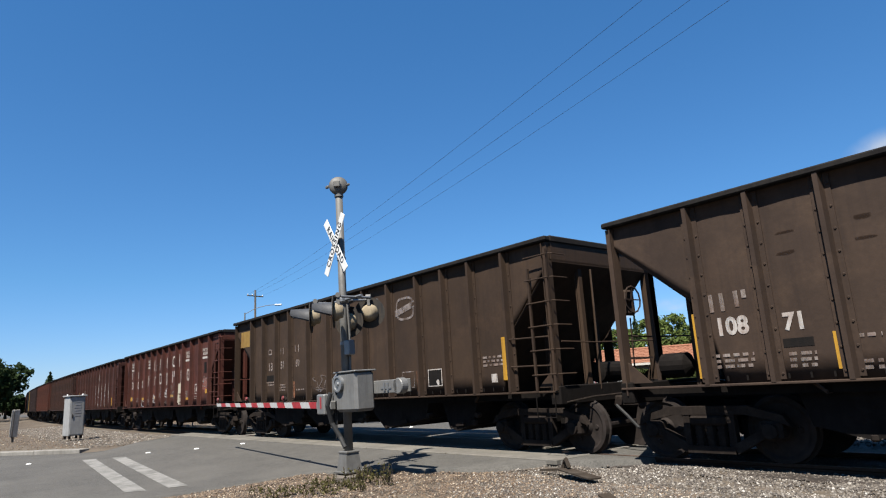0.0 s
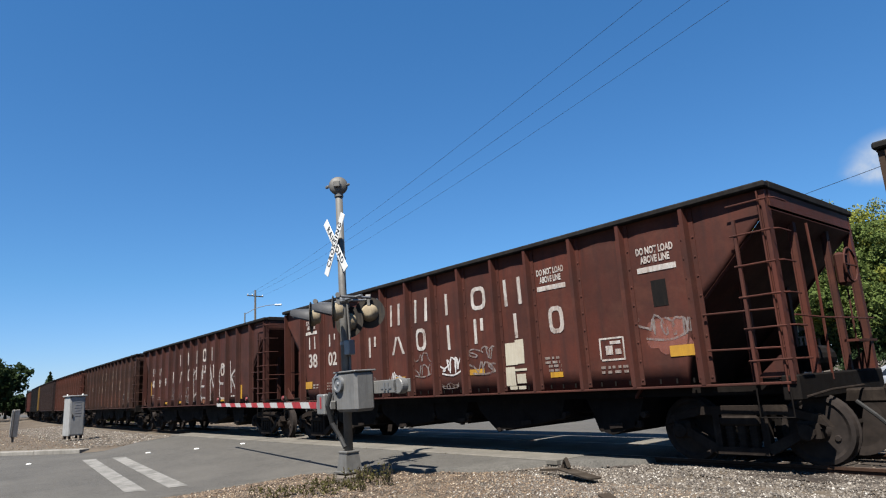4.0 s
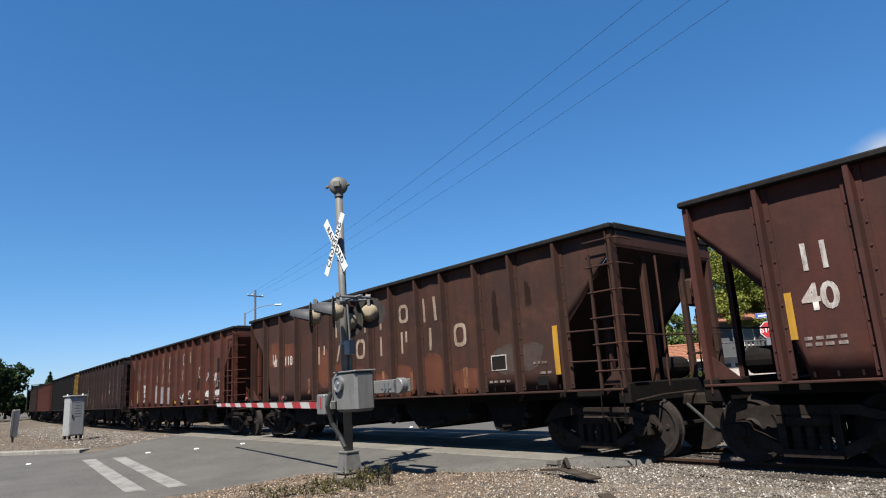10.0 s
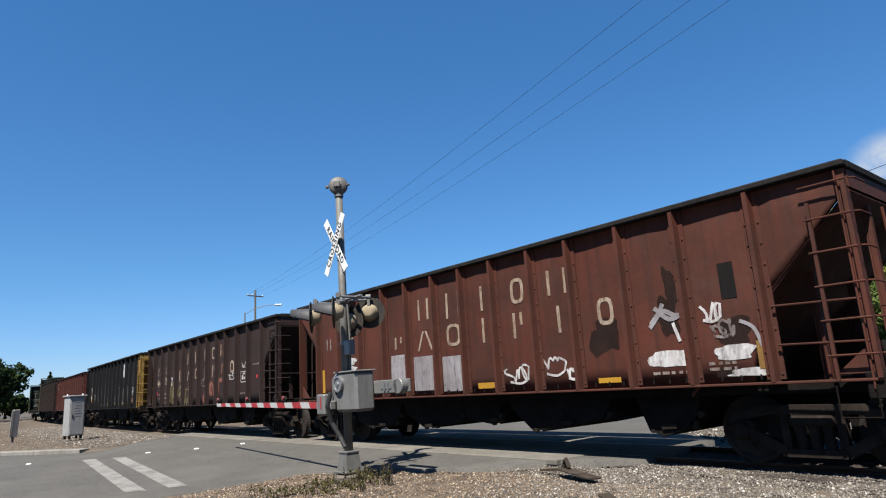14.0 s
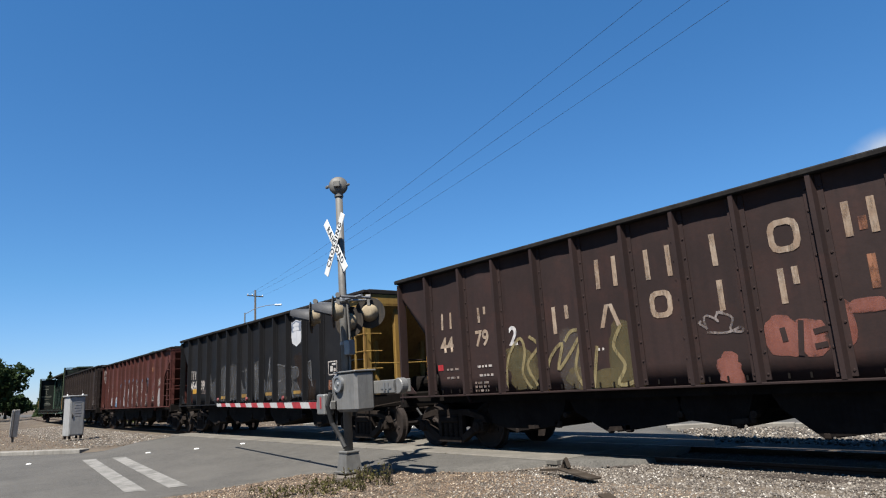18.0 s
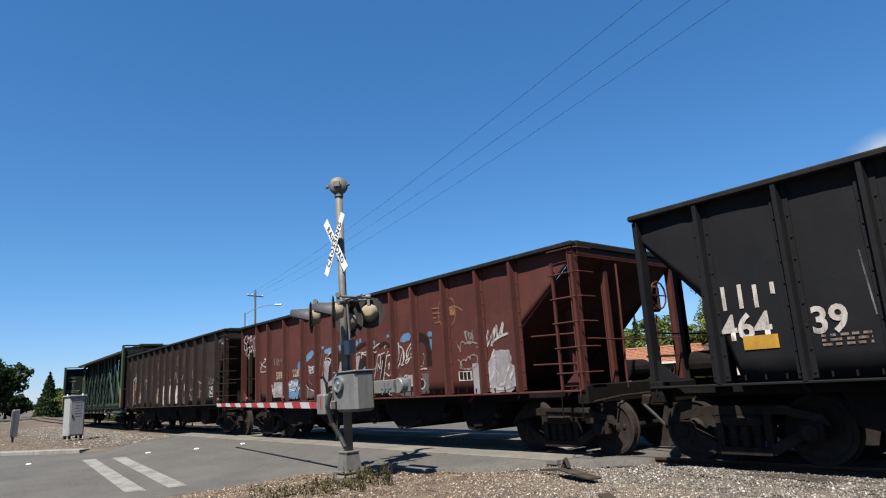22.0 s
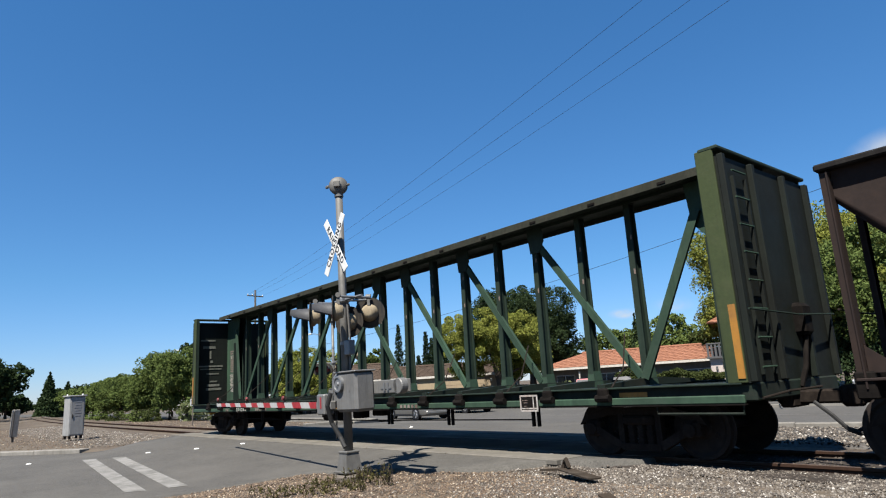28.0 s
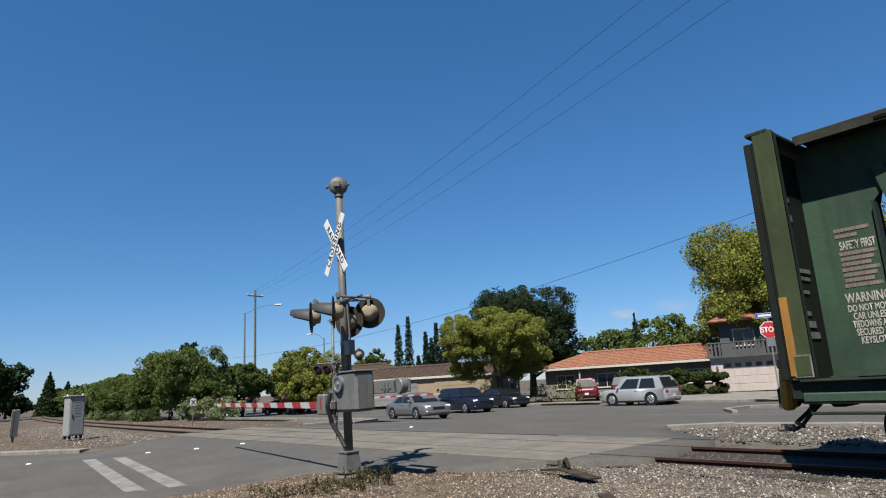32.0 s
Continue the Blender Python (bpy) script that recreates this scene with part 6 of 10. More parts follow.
    blot(c, s, [(-1.54, 2.15), (-1.37, 2.15), (-1.23, 2.10), (-1.32, 1.99), (-1.41, 1.58), (-1.53, 1.59), (-1.60, 1.78)], GREYTAG, "graffiti_fill", 0.0082)
    blot(c, s, [(-1.41, 1.58), (-1.00, 1.69), (-0.96, 1.59), (-1.19, 1.49), (-1.43, 1.44)], GREYTAG, "graffiti_fill", 0.0084)
    blot(c, s, [(-1.39, 1.30), (-0.98, 1.42), (-0.77, 1.41), (-0.69, 1.19), (-1.41, 1.14), (-1.46, 1.21)], GREYTAG, "graffiti_fill", 0.0086)
    blot(c, s, [(-0.78, 2.07), (-0.57, 2.09), (-0.60, 1.87), (-0.73, 1.67), (-0.86, 1.54), (-0.87, 1.81)], GREYTAG, "graffiti_fill", 0.0088)
    blot(c, s, [(-0.40, 2.16), (-0.19, 2.22), (-0.15, 2.18), (-0.27, 1.67), (-0.30, 1.15), (-0.55, 1.14), (-0.47, 1.52)], GREYTAG, "graffiti_fill", 0.0090)
    blot(c, s, [(-0.75, 1.54), (-0.53, 1.65), (-0.44, 1.64), (-0.50, 1.48), (-0.74, 1.43)], GREYTAG, "graffiti_fill", 0.0092)
    blot(c, s, [(-0.01, 2.16), (0.14, 2.18), (0.18, 2.14), (0.10, 1.89), (0.00, 1.57), (-0.01, 1.12), (-0.15, 1.12), (-0.15, 1.50), (-0.07, 1.83)], GREYTAG, "graffiti_fill", 0.0094)
    blot(c, s, [(0.05, 1.57), (0.25, 1.63), (0.18, 1.48), (0.34, 1.34), (0.06, 1.32)], GREYTAG, "graffiti_fill", 0.0096)
    blot(c, s, [(0.17, 1.46), (0.62, 1.21), (0.65, 1.13), (0.31, 1.13)], GREYTAG, "graffiti_fill", 0.0098)
    blot(c, s, [(-1.89, 1.66), (-1.70, 1.69), (-1.59, 1.59), (-1.53, 1.45), (-1.56, 1.22), (-1.76, 1.18), (-1.92, 1.42)], GREYTAG, "graffiti_fill", 0.0100)
    blot(c, s, [(2.19, 1.58), (2.41, 1.60), (2.45, 1.43), (2.28, 1.34), (2.02, 1.36), (1.97, 1.46)], GREYTAG, "graffiti_fill", 0.0102)
    blot(c, s, [(-4.73, 1.70), (-3.88, 1.68), (-3.92, 1.25), (-4.77, 1.25)], GREYTAG, "graffiti_fill", 0.0104)
    blot(c, s, [(0.25, 1.77), (0.42, 1.90), (0.45, 1.82), (0.30, 1.69)], BLUETAG, "blue_dot", 0.0105)
    for line in ([(0.02, 2.33), (0.27, 2.42), (0.54, 2.44), (0.74, 2.31)],
                 [(1.04, 2.31), (1.25, 2.38), (1.40, 2.33), (1.61, 2.26)]):
        stroke(c, s, line, 0.1, SMEAR3)
    for line in ([(2.32, 2.32), (2.52, 2.37), (2.70, 2.39), (2.87, 2.30), (2.95, 2.07), (2.94, 1.74)],):
        stroke(c, s, line, 0.2, SMEAR3)
    for line in ([(-1.88, 1.70), (-1.63, 1.71), (-1.48, 1.54), (-1.45, 1.26)],
                 [(-1.00, 1.69), (-0.86, 1.54), (-1.03, 1.46), (-0.76, 1.45), (-0.62, 1.31)],
                 [(-1.40, 1.44), (-1.03, 1.48)],
                 [(-0.77, 1.36), (-0.59, 1.57), (-0.52, 2.04)]):
        stroke(c, s, line, 0.05, BLACKTAG)
    for line in ([(-1.60, 1.97), (-1.51, 2.17), (-1.33, 2.20), (-1.22, 2.14), (-1.05, 2.17), (-0.96, 2.18)],
                 [(-1.51, 2.20), (-1.32, 2.32), (-1.14, 2.36), (-0.97, 2.37)],
                 [(-0.64, 2.32), (-0.58, 2.41), (-0.41, 2.47), (-0.28, 2.48), (-0.22, 2.40), (-0.43, 2.36), (-0.59, 2.32)],
                 [(-0.61, 2.14), (-0.52, 2.29), (-0.38, 2.34), (-0.23, 2.32)],
                 [(-0.62, 2.12), (-0.43, 2.14), (-0.19, 2.24)],
                 [(0.00, 2.20), (0.15, 2.24), (0.33, 2.22), (0.51, 2.22), (0.56, 2.09), (0.55, 1.85), (0.48, 1.62)],
                 [(0.25, 2.09), (0.28, 2.19), (0.53, 2.14)],
                 [(0.50, 1.73), (0.05, 1.55)],
                 [(0.38, 1.62), (0.51, 1.63), (0.41, 1.56)],
                 [(-0.05, 2.16), (-0.07, 1.83), (-0.02, 1.41), (-0.03, 1.12)],
                 [(0.70, 1.21), (0.77, 1.51), (1.00, 2.08), (1.09, 2.11), (1.11, 2.03), (1.06, 1.80), (0.98, 1.92)],
                 [(0.95, 1.73), (0.95, 1.93), (1.08, 1.78)],
                 [(1.19, 1.98), (1.11, 1.72), (0.98, 1.42), (0.87, 1.24)],
                 [(1.09, 2.38), (0.88, 2.33), (0.75, 2.25), (0.85, 2.19), (0.94, 2.20)],
                 [(1.01, 2.10), (1.17, 2.13), (1.29, 2.16)],
                 [(1.28, 2.25), (1.32, 2.31), (1.41, 2.30)],
                 [(1.09, 1.19), (1.20, 1.56), (1.37, 2.07), (1.43, 2.18)],
                 [(1.39, 2.07), (1.58, 2.08), (1.58, 1.97), (1.50, 1.68), (1.43, 1.61), (1.26, 1.70)],
                 [(1.42, 1.76), (1.47, 1.91), (1.40, 1.84)],
                 [(1.37, 1.22), (1.47, 1.17), (1.58, 1.28), (1.61, 1.60), (1.73, 1.84)],
                 [(1.70, 1.66), (1.79, 1.94), (1.86, 2.08), (1.83, 2.34)],
                 [(1.87, 2.26), (2.02, 2.17), (2.03, 1.92)],
                 [(1.73, 1.66), (1.83, 1.83), (1.90, 1.86)],
                 [(1.87, 1.86), (1.97, 2.07), (2.05, 2.13), (2.05, 1.95), (1.93, 1.82), (2.04, 1.84)],
                 [(2.41, 2.30), (2.31, 2.27), (2.16, 2.11), (2.16, 1.97), (2.29, 2.17), (2.39, 2.19)],
                 [(2.27, 2.03), (2.40, 2.08), (2.42, 2.01), (2.29, 1.97), (2.11, 1.91), (2.14, 1.85), (2.25, 1.94)],
                 [(2.13, 1.59), (2.31, 1.56), (2.52, 1.66), (2.70, 1.70), (2.86, 1.69)],
                 [(1.95, 1.54), (1.99, 1.39), (2.15, 1.33), (2.28, 1.35), (2.41, 1.40)],
                 [(2.01, 1.50), (2.09, 1.59), (2.17, 1.47), (2.22, 1.58)],
                 [(2.58, 1.48), (2.72, 1.47), (2.76, 1.37), (2.69, 1.28), (2.56, 1.29)],
                 [(-3.13, 1.43), (-2.90, 1.57), (-2.69, 1.56), (-2.50, 1.45), (-2.18, 1.36), (-1.94, 1.23)],
                 [(-1.71, 1.60), (-1.61, 1.45), (-1.69, 1.27), (-1.76, 1.18)],
                 [(-3.73, 1.51), (-3.49, 1.61), (-3.34, 1.55), (-3.21, 1.69)],
                 [(-3.70, 1.38), (-3.43, 1.48), (-3.24, 1.41)]):
        stroke(c, s, line, 0.035, SPRAYTAG)
    for line in ([(2.52, 2.03), (2.56, 1.92), (2.56, 1.75)],
                 [(2.73, 2.03), (2.78, 1.96), (2.71, 1.77), (2.62, 1.75)],
                 [(-2.49, 2.05), (-2.39, 1.79), (-2.29, 2.03), (-2.26, 1.78)],
                 [(-2.44, 1.92), (-2.11, 1.92)],
                 [(-2.19, 2.02), (-2.08, 1.86)],
                 [(-2.46, 1.80), (-2.45, 1.65), (-2.29, 1.54)],
                 [(-1.61, 2.35), (-1.60, 1.97), (-1.71, 1.74)],
                 [(-1.84, 1.99), (-1.74, 2.36)],
                 [(-1.32, 1.39), (-1.03, 1.46), (-0.95, 1.55)],
                 [(-0.40, 2.16), (-0.47, 1.52), (-0.57, 1.14)],
                 [(-4.65, 1.56), (-4.38, 1.66), (-4.28, 1.43), (-4.00, 1.61)],
                 [(-4.63, 1.39), (-4.24, 1.32), (-3.98, 1.44)]):
        stroke(c, s, line, 0.025, SPRAYTHIN)
    return c


def car_j():
    c, s = hopper("J", 10.0, "dark brown hopper car with white block graffiti", DARKBROWN, None, 0.0, RIBS_USUAL[:-1] + (6.13,)), 10.0
    for kind, x, z, w, h in (("u", -1.32, 2.95, 0.43, 0.42), ("u", -0.3, 2.94, 0.51, 0.47), ("i", 0.61, 2.92, 0.13, 0.47), ("o", 1.5, 2.96, 0.39, 0.4), ("u", 2.48, 2.93, 0.46, 0.5), ("o", 3.47, 2.31, 0.35, 0.45)):
        mark(c, s, kind, x, z, ORANGE, w, h, 0.065)
    for kind, x, z, w, h in (("p", -2.33, 2.3, 0.34, 0.39), ("v", -1.27, 2.28, 0.38, 0.42), ("o", -0.35, 2.32, 0.38, 0.46), ("i", 2.49, 2.34, 0.1, 0.37)):
        mark(c, s, kind, x, z, PINK2, w, h, 0.065)
    bubble(c, s, -1.26, 1.61, 0.6, 0.82, SPRAY, BLACKTAG, 0.0060)
    bubble(c, s, -0.35, 1.58, 0.7, 0.82, SPRAY, BLACKTAG, 0.0063)
    bubble(c, s, 0.6, 1.59, 0.6, 0.84, SPRAY, BLACKTAG, 0.0066)
    bubble(c, s, 1.53, 1.56, 0.75, 0.81, SPRAY, BLACKTAG, 0.0069)
    bubble(c, s, 2.49, 1.84, 0.45, 0.4, SPRAY, BLACKTAG, 0.0072)
    bubble(c, s, 2.55, 1.36, 0.5, 0.54, SPRAY, BLACKTAG, 0.0075)
    stroke(c, s, [(0.28, 2.21), (0.87, 2.28)], 0.04, SPRAYTAG)
    stroke(c, s, [(0.44, 2.58), (0.62, 2.14)], 0.04, SPRAYTAG)
    stroke(c, s, [(0.92, 2.19), (1.19, 2.49), (1.42, 2.06), (1.52, 2.41)], 0.04, SPRAYTAG)
    stroke(c, s, [(1.79, 2.42), (1.59, 2.09), (1.92, 2.13), (2.2, 2.37)], 0.04, SPRAYTAG)
    stroke(c, s, [(-4.3, 2.31), (-3.97, 2.66), (-3.71, 2.15)], 0.04, SPRAYTAG)
    stroke(c, s, [(-3.34, 1.92), (-3.5, 2.4), (-2.96, 2.1)], 0.04, SPRAYTAG)
    scribble(c, s, 3.43, 1.64, 0.91, 0.64, SPRAYTHIN, 0.035, 8, 222)
    scribble(c, s, 5.47, 1.99, 0.66, 0.28, SPRAYTHIN, 0.035, 4, 223)
    stroke(c, s, [(4.08, 2.02), (4.4, 1.92)], 0.03, SPRAYTAG)
    stroke(c, s, [(4.23, 1.97), (4.21, 1.78)], 0.03, SPRAYTAG)
    stroke(c, s, [(4.37, 1.69), (4.41, 1.84), (4.58, 1.8)], 0.03, SPRAYTAG)
    stroke(c, s, [(4.55, 1.62), (4.32, 1.61), (4.72, 1.49), (4.9, 1.56)], 0.03, SPRAYTAG)
    box_stencil(c, s, 5.53, 1.59, WHITE)
    for x, z, w, h in ((5.95, 1.64, 0.11, 0.88),):
        stripe(c, s, x, z, w, h)
    for x, z, w, h in ((-1.66, 1.44, 0.18, 0.47), (0.23, 1.41, 0.13, 0.42), (2.18, 1.43, 0.09, 0.44), (4.18, 1.55, 0.12, 0.35),):
        stripe(c, s, x, z, w, h, ORANGE)
    stroke(c, s, [(6.29, 3.3), (6.41, 3.38), (6.34, 3.25), (6.48, 3.31)], 0.05, SPRAYTAG)
    stroke(c, s, [(6.52, 3.38), (6.61, 3.25), (6.73, 3.36)], 0.05, SPRAYTAG)
    stroke(c, s, [(6.66, 3.23), (6.87, 3.29), (7.15, 3.38)], 0.05, SPRAYTAG)
    stroke(c, s, [(-5.87, 2.43), (-5.35, 2.62)], 0.05, SPRAY)
    stroke(c, s, [(-5.4, 2.7), (-5.2, 2.77), (-5.08, 2.78), (-5.05, 2.7), (-5.05, 2.0), (-5.05, 1.33)], 0.05, SPRAY)
    stroke(c, s, [(-5.87, 2.5), (-5.86, 1.9), (-5.85, 1.2)], 0.06, SPRAY)
    stroke(c, s, [(-5.37, 2.59), (-5.35, 2.21), (-5.34, 1.83)], 0.12, SPRAY)
    stroke(c, s, [(-5.52, 1.32), (-5.05, 1.3)], 0.08, SPRAY)
    for kind, x, z, w, h in (("u", -5.26, 2.56, 0.19, 0.26), ("p", -4.32, 2.55, 0.2, 0.31)):
        mark(c, s, kind, x, z, ORANGE, w, h, 0.07)
    word(c, s, "4", -5.51, 2.04, 0.35, ORANGE, 0.95, 0.012, "car_number")
    word(c, s, "5", -5.14, 2.13, 0.39, ORANGE, 0.95, 0.012, "car_number")
    word(c, s, "7", -4.55, 2.1, 0.38, ORANGE, 0.95, 0.012, "car_number")
    word(c, s, "8", -4.2, 2.1, 0.41, ORANGE, 0.95, 0.012, "car_number")
    scribble(c, s, -4.44, 1.79, 0.56, 0.3, SPRAYTAG, 0.035, 5, 222)
    scribble(c, s, -4.43, 1.53, 0.6, 0.3, SPRAYTAG, 0.035, 6, 223)
    stroke(c, s, [(-4.8, 1.37), (-4.56, 1.33), (-4.09, 1.4), (-4.32, 1.24)], 0.03, SPRAYTAG)
    for x, z, w, h in ((-5.75, 1.82, 0.1, 0.84), (-4.01, 1.52, 0.11, 0.42),):
        stripe(c, s, x, z, w, h, ORANGE2)
    bars(c, s, -5.34, 1.61, 0.31, 1, FADED)
    bars(c, s, -5.37, 1.47, 0.22, 1, FADED)
    return c


# ---- centre-beam flat car ----
CHORDMAT = worn("weathered_chord_paint", (0.03, 0.032, 0.024), (0.02, 0.02, 0.016), (0.045, 0.04, 0.03), 0.85, scale=2)
ORANGE2 = worn("faded_reflector_orange", (0.2444, 0.1115, 0.01525), (0.1525, 0.07118, 0.01525), None, 0.6, scale=2, amount=0.4)
DUSTYTEXT = worn("dust_covered_lettering", (0.1525, 0.1476, 0.1271), (0.06101, 0.07118, 0.05592), None, 0.85, scale=4, amount=0.7)
GREEN = paint("lumber_car_green", (0.01484, 0.02698, 0.01861), (0.009348, 0.01484, 0.01115), (0.02558, 0.03493, 0.02558))
GREENLIGHT = paint("lumber_car_light_green", (0.02796, 0.05355, 0.03346), (0.01632, 0.03026, 0.02091), (0.03493, 0.05117, 0.03723))
OLIVE = paint("faded_olive", (0.03403, 0.04567, 0.01779), (0.02075, 0.02813, 0.01337), (0.04149, 0.04863, 0.0237))
GREENDECK = paint("green_deck", (0.009512, 0.01615, 0.0114), (0.007618, 0.009512, 0.007618), (0.02665, 0.02476, 0.02091))
# darker copy of the car green: shade of the end walls put into the colour
SHADEGREEN = paint("shaded_green", (0.0075, 0.0105, 0.008), (0.005, 0.006, 0.005), (0.013, 0.015, 0.012))
BHALF, BDECK, BTOP = 10.85, 1.12, 4.56


def centre_beam():
    car = thing("centre_beam_flat_car", "empty green centre-beam lumber flat car with bulkhead ends", "freight car", group="train")
    posts = [k * 1.172 - 0.93 for k in range(-7, 9)]
    chord = part("top_chord", Build().box((0, 0, BTOP - 0.04), (2 * BHALF - 0.3, 1.16, 0.06), None, 0.02), GREEN, car)
    for y in (-1, 1):
        part("chord_lip", Build().box((0, y * 0.575, BTOP - 0.085), (2 * BHALF - 0.3, 0.025, 0.15), None, 0.008), CHORDMAT, chord)
        for k in range(14):
            part("lip_clip", Build().box((-9.6 + 1.47 * k, y * 0.592, BTOP - 0.10), (0.16, 0.02, 0.05), None, 0.006), UNDER, chord)
    part("chord_web", Build().box((0, 0, BTOP - 0.10), (2 * BHALF - 0.3, 0.2, 0.06)), GREEN, chord)
    taper = [(-1, -1), (1, -1), (1, 1), (-1, 1)]
    cube = [(3, 2, 1, 0), (4, 5, 6, 7), (0, 1, 5, 4), (1, 2, 6, 5), (2, 3, 7, 6), (3, 0, 4, 7)]
    flanges = [mesh_of("post_flange", Build().raw([(x * 0.06, y0 * t + y * 0.012, z) for z, t in ((BDECK, 0.11), (BTOP - 0.07, 0.075)) for x, y in taper], cube), GREEN) for y0 in (-1, 1)]
    me = mesh_of("post", Build().raw([(x * 0.015, y * t, z) for z, t in ((BDECK, 0.098), (BTOP - 0.07, 0.063)) for x, y in taper], cube), GREEN)
    foot = mesh_of("post_foot", Build().raw([(x * w, y * t, z) for z, w, t in ((BDECK, 0.09, 0.14), (BDECK + 0.3, 0.062, 0.115)) for x, y in taper], cube), GREENLIGHT)
    hm = mesh_of("tie_slot", Build().box((0, 0, 0), (0.035, 0.014, 0.10)), FADED)
    for i, x in enumerate(posts):
        p = part("post", me, None, car, "", pose(x, 0, 0))
        for fl in flanges:
            part("post_flange", fl, None, p)
        part("post_foot", foot, None, p)
        for z in (3.15, 3.8):
            yy = 0.11 - 0.035 * (z - BDECK) / (BTOP - 0.3 - BDECK) + 0.014
            part("tie_slot", hm, None, p, "", pose(0.04, -yy, z))
    # diagonals lean outwards towards the ends, crossing in the middle
    spans = [(posts[p], posts[q]) for p, q in ((7, 9), (8, 6), (9, 11), (11, 13), (13, 15), (6, 4), (4, 2), (2, 0))]
    for a, b in spans:
        d = 1 if b > a else -1
        part("diagonal", Build().beam((a + 0.1 * d, -0.08, BTOP - 0.42), (b - 0.08 * d, -0.10, BDECK + 0.15), 0.07, 0.13), GREENLIGHT, car)
        part("gusset_plate", Build().prism([(a - 0.14 * d, BTOP - 0.07), (a + 0.28 * d, BTOP - 0.07), (a + 0.32 * d, BTOP - 0.4), (a + 0.18 * d, BTOP - 0.62), (a - 0.07 * d, BTOP - 0.62)], 1, -0.135, -0.12), GREEN, car)
        part("tie_cable", Build().tube([(b - 0.2 * d, -0.3, BDECK + 0.9), (b + 0.1 * d, -0.9, BDECK + 0.3), (b + 0.25 * d, -1.5, BDECK)], 0.012, 5), TRUCKMAT, car)
    for s in (-1, 1):
        a, b = s * 9.85, posts[0 if s < 0 else 15] + s * 0.1
        part("diagonal", Build().beam((a, -0.2, BTOP - 0.6), (b, -0.27, BDECK + 0.12), 0.06, 0.15), GREENLIGHT, car)
        # bulkhead; wall, stiffeners and ladder rails take the shade-darkened green
        BT = BTOP - 0.12
        bh = part("bulkhead", Build().box((s * (BHALF + 0.05), 0, (BT + BDECK) / 2 - 0.05), (0.05, 2.94, BT - BDECK - 0.1)), SHADEGREEN, car, "steel bulkhead end wall")
        for y in (-1.5, 1.5):
            post_ = part("corner_post", Build().box((s * (BHALF - 0.1), y, (BT + BDECK) / 2), (0.27, 0.05, BT - BDECK), None, 0.012), OLIVE, bh)
            part("post_lip", Build().box((s * (BHALF - 0.22), y * 0.97, (BT + BDECK) / 2), (0.03, 0.12, BT - BDECK - 0.06)), GREEN, post_)
            part("reflector", Build().box((s * (BHALF - 0.02), y * 1.022, 1.68), (0.1, 0.012, 1.0)), ORANGE2, bh)
        part("top_rail", Build().box((s * (BHALF - 0.03), 0, BT), (0.3, 3.06, 0.06), None, 0.015), GREEN, bh)
        for y in (-1.46, -0.55, 0.55, 1.46):
            part("stiffener", Build().box((s * (BHALF + 0.12), y, (BT + BDECK) / 2 - 0.05), (0.09, 0.1, BT - BDECK - 0.12), None, 0.012), SHADEGREEN, bh)
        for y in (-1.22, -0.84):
            part("ladder_rail", Build().box((s * (BHALF + 0.13), y * s, (BT + BDECK) / 2 - 0.15), (0.05, 0.025, BT - BDECK - 0.5)), SHADEGREEN, bh)
        for k in range(8):
            part("rung", Build().tube([(s * (BHALF + 0.15), -1.24 * s, BDECK + 0.2 + 0.4 * k), (s * (BHALF + 0.15), -0.82 * s, BDECK + 0.2 + 0.4 * k)], 0.014, 6), GREENLIGHT, bh)
        part("end_rail", Build().tube([(s * (BHALF + 0.2), -1.5, 2.1), (s * (BHALF + 0.24), 0, 2.05), (s * (BHALF + 0.2), 1.5, 2.1)], 0.015, 6), GREEN, bh)
        part("end_sill", Build().box((s * (BHALF - 0.1), 0, BDECK - 0.12), (0.4, 2.9, 0.24), None, 0.02), GREENDECK, car)
        part("brake_gear", Build().box((s * (BHALF + 0.1), 0.4, 2.0), (0.22, 0.4, 0.5), None, 0.06).tube([(s * (BHALF + 0.14), 0.4, 1.8), (s * (BHALF + 0.14), 0.2, 1.3), (s * (BHALF + 0.1), 0, 1.0)], 0.04, 7), UNDER, car)
        part("stirrup", Build().tube([(s * (BHALF - 0.1), -1.45, BDECK - 0.2), (s * (BHALF - 0.1), -1.45, 0.72), (s * (BHALF - 1.4), -1.45, 0.72), (s * (BHALF - 1.4), -1.45, BDECK - 0.2)], 0.02, 6), GREENDECK, car)
        coupler(car, s * (BHALF + 0.1), s)
        truck(car, s * 8.85, "K")
    # deck: side sills with winches, riser boards
    for y in (-1, 1):
        sill = part("side_sill", Build().box((0, y * 1.43, BDECK - 0.11), (2 * BHALF - 0.1, 0.03, 0.2)), GREENDECK, car)
        part("sill_top_flange", Build().box((0, y * 1.465, BDECK - 0.005), (2 * BHALF - 0.1, 0.12, 0.03), None, 0.008), GREEN, sill)
        part("sill_channel", Build().box((0, y * 1.475, BDECK - 0.21), (2 * BHALF - 0.1, 0.06, 0.115), None, 0.015), GREENLIGHT, sill)
        part("sill_bottom_flange", Build().box((0, y * 1.44, BDECK - 0.278), (2 * BHALF - 0.1, 0.13, 0.018)), UNDER, sill)
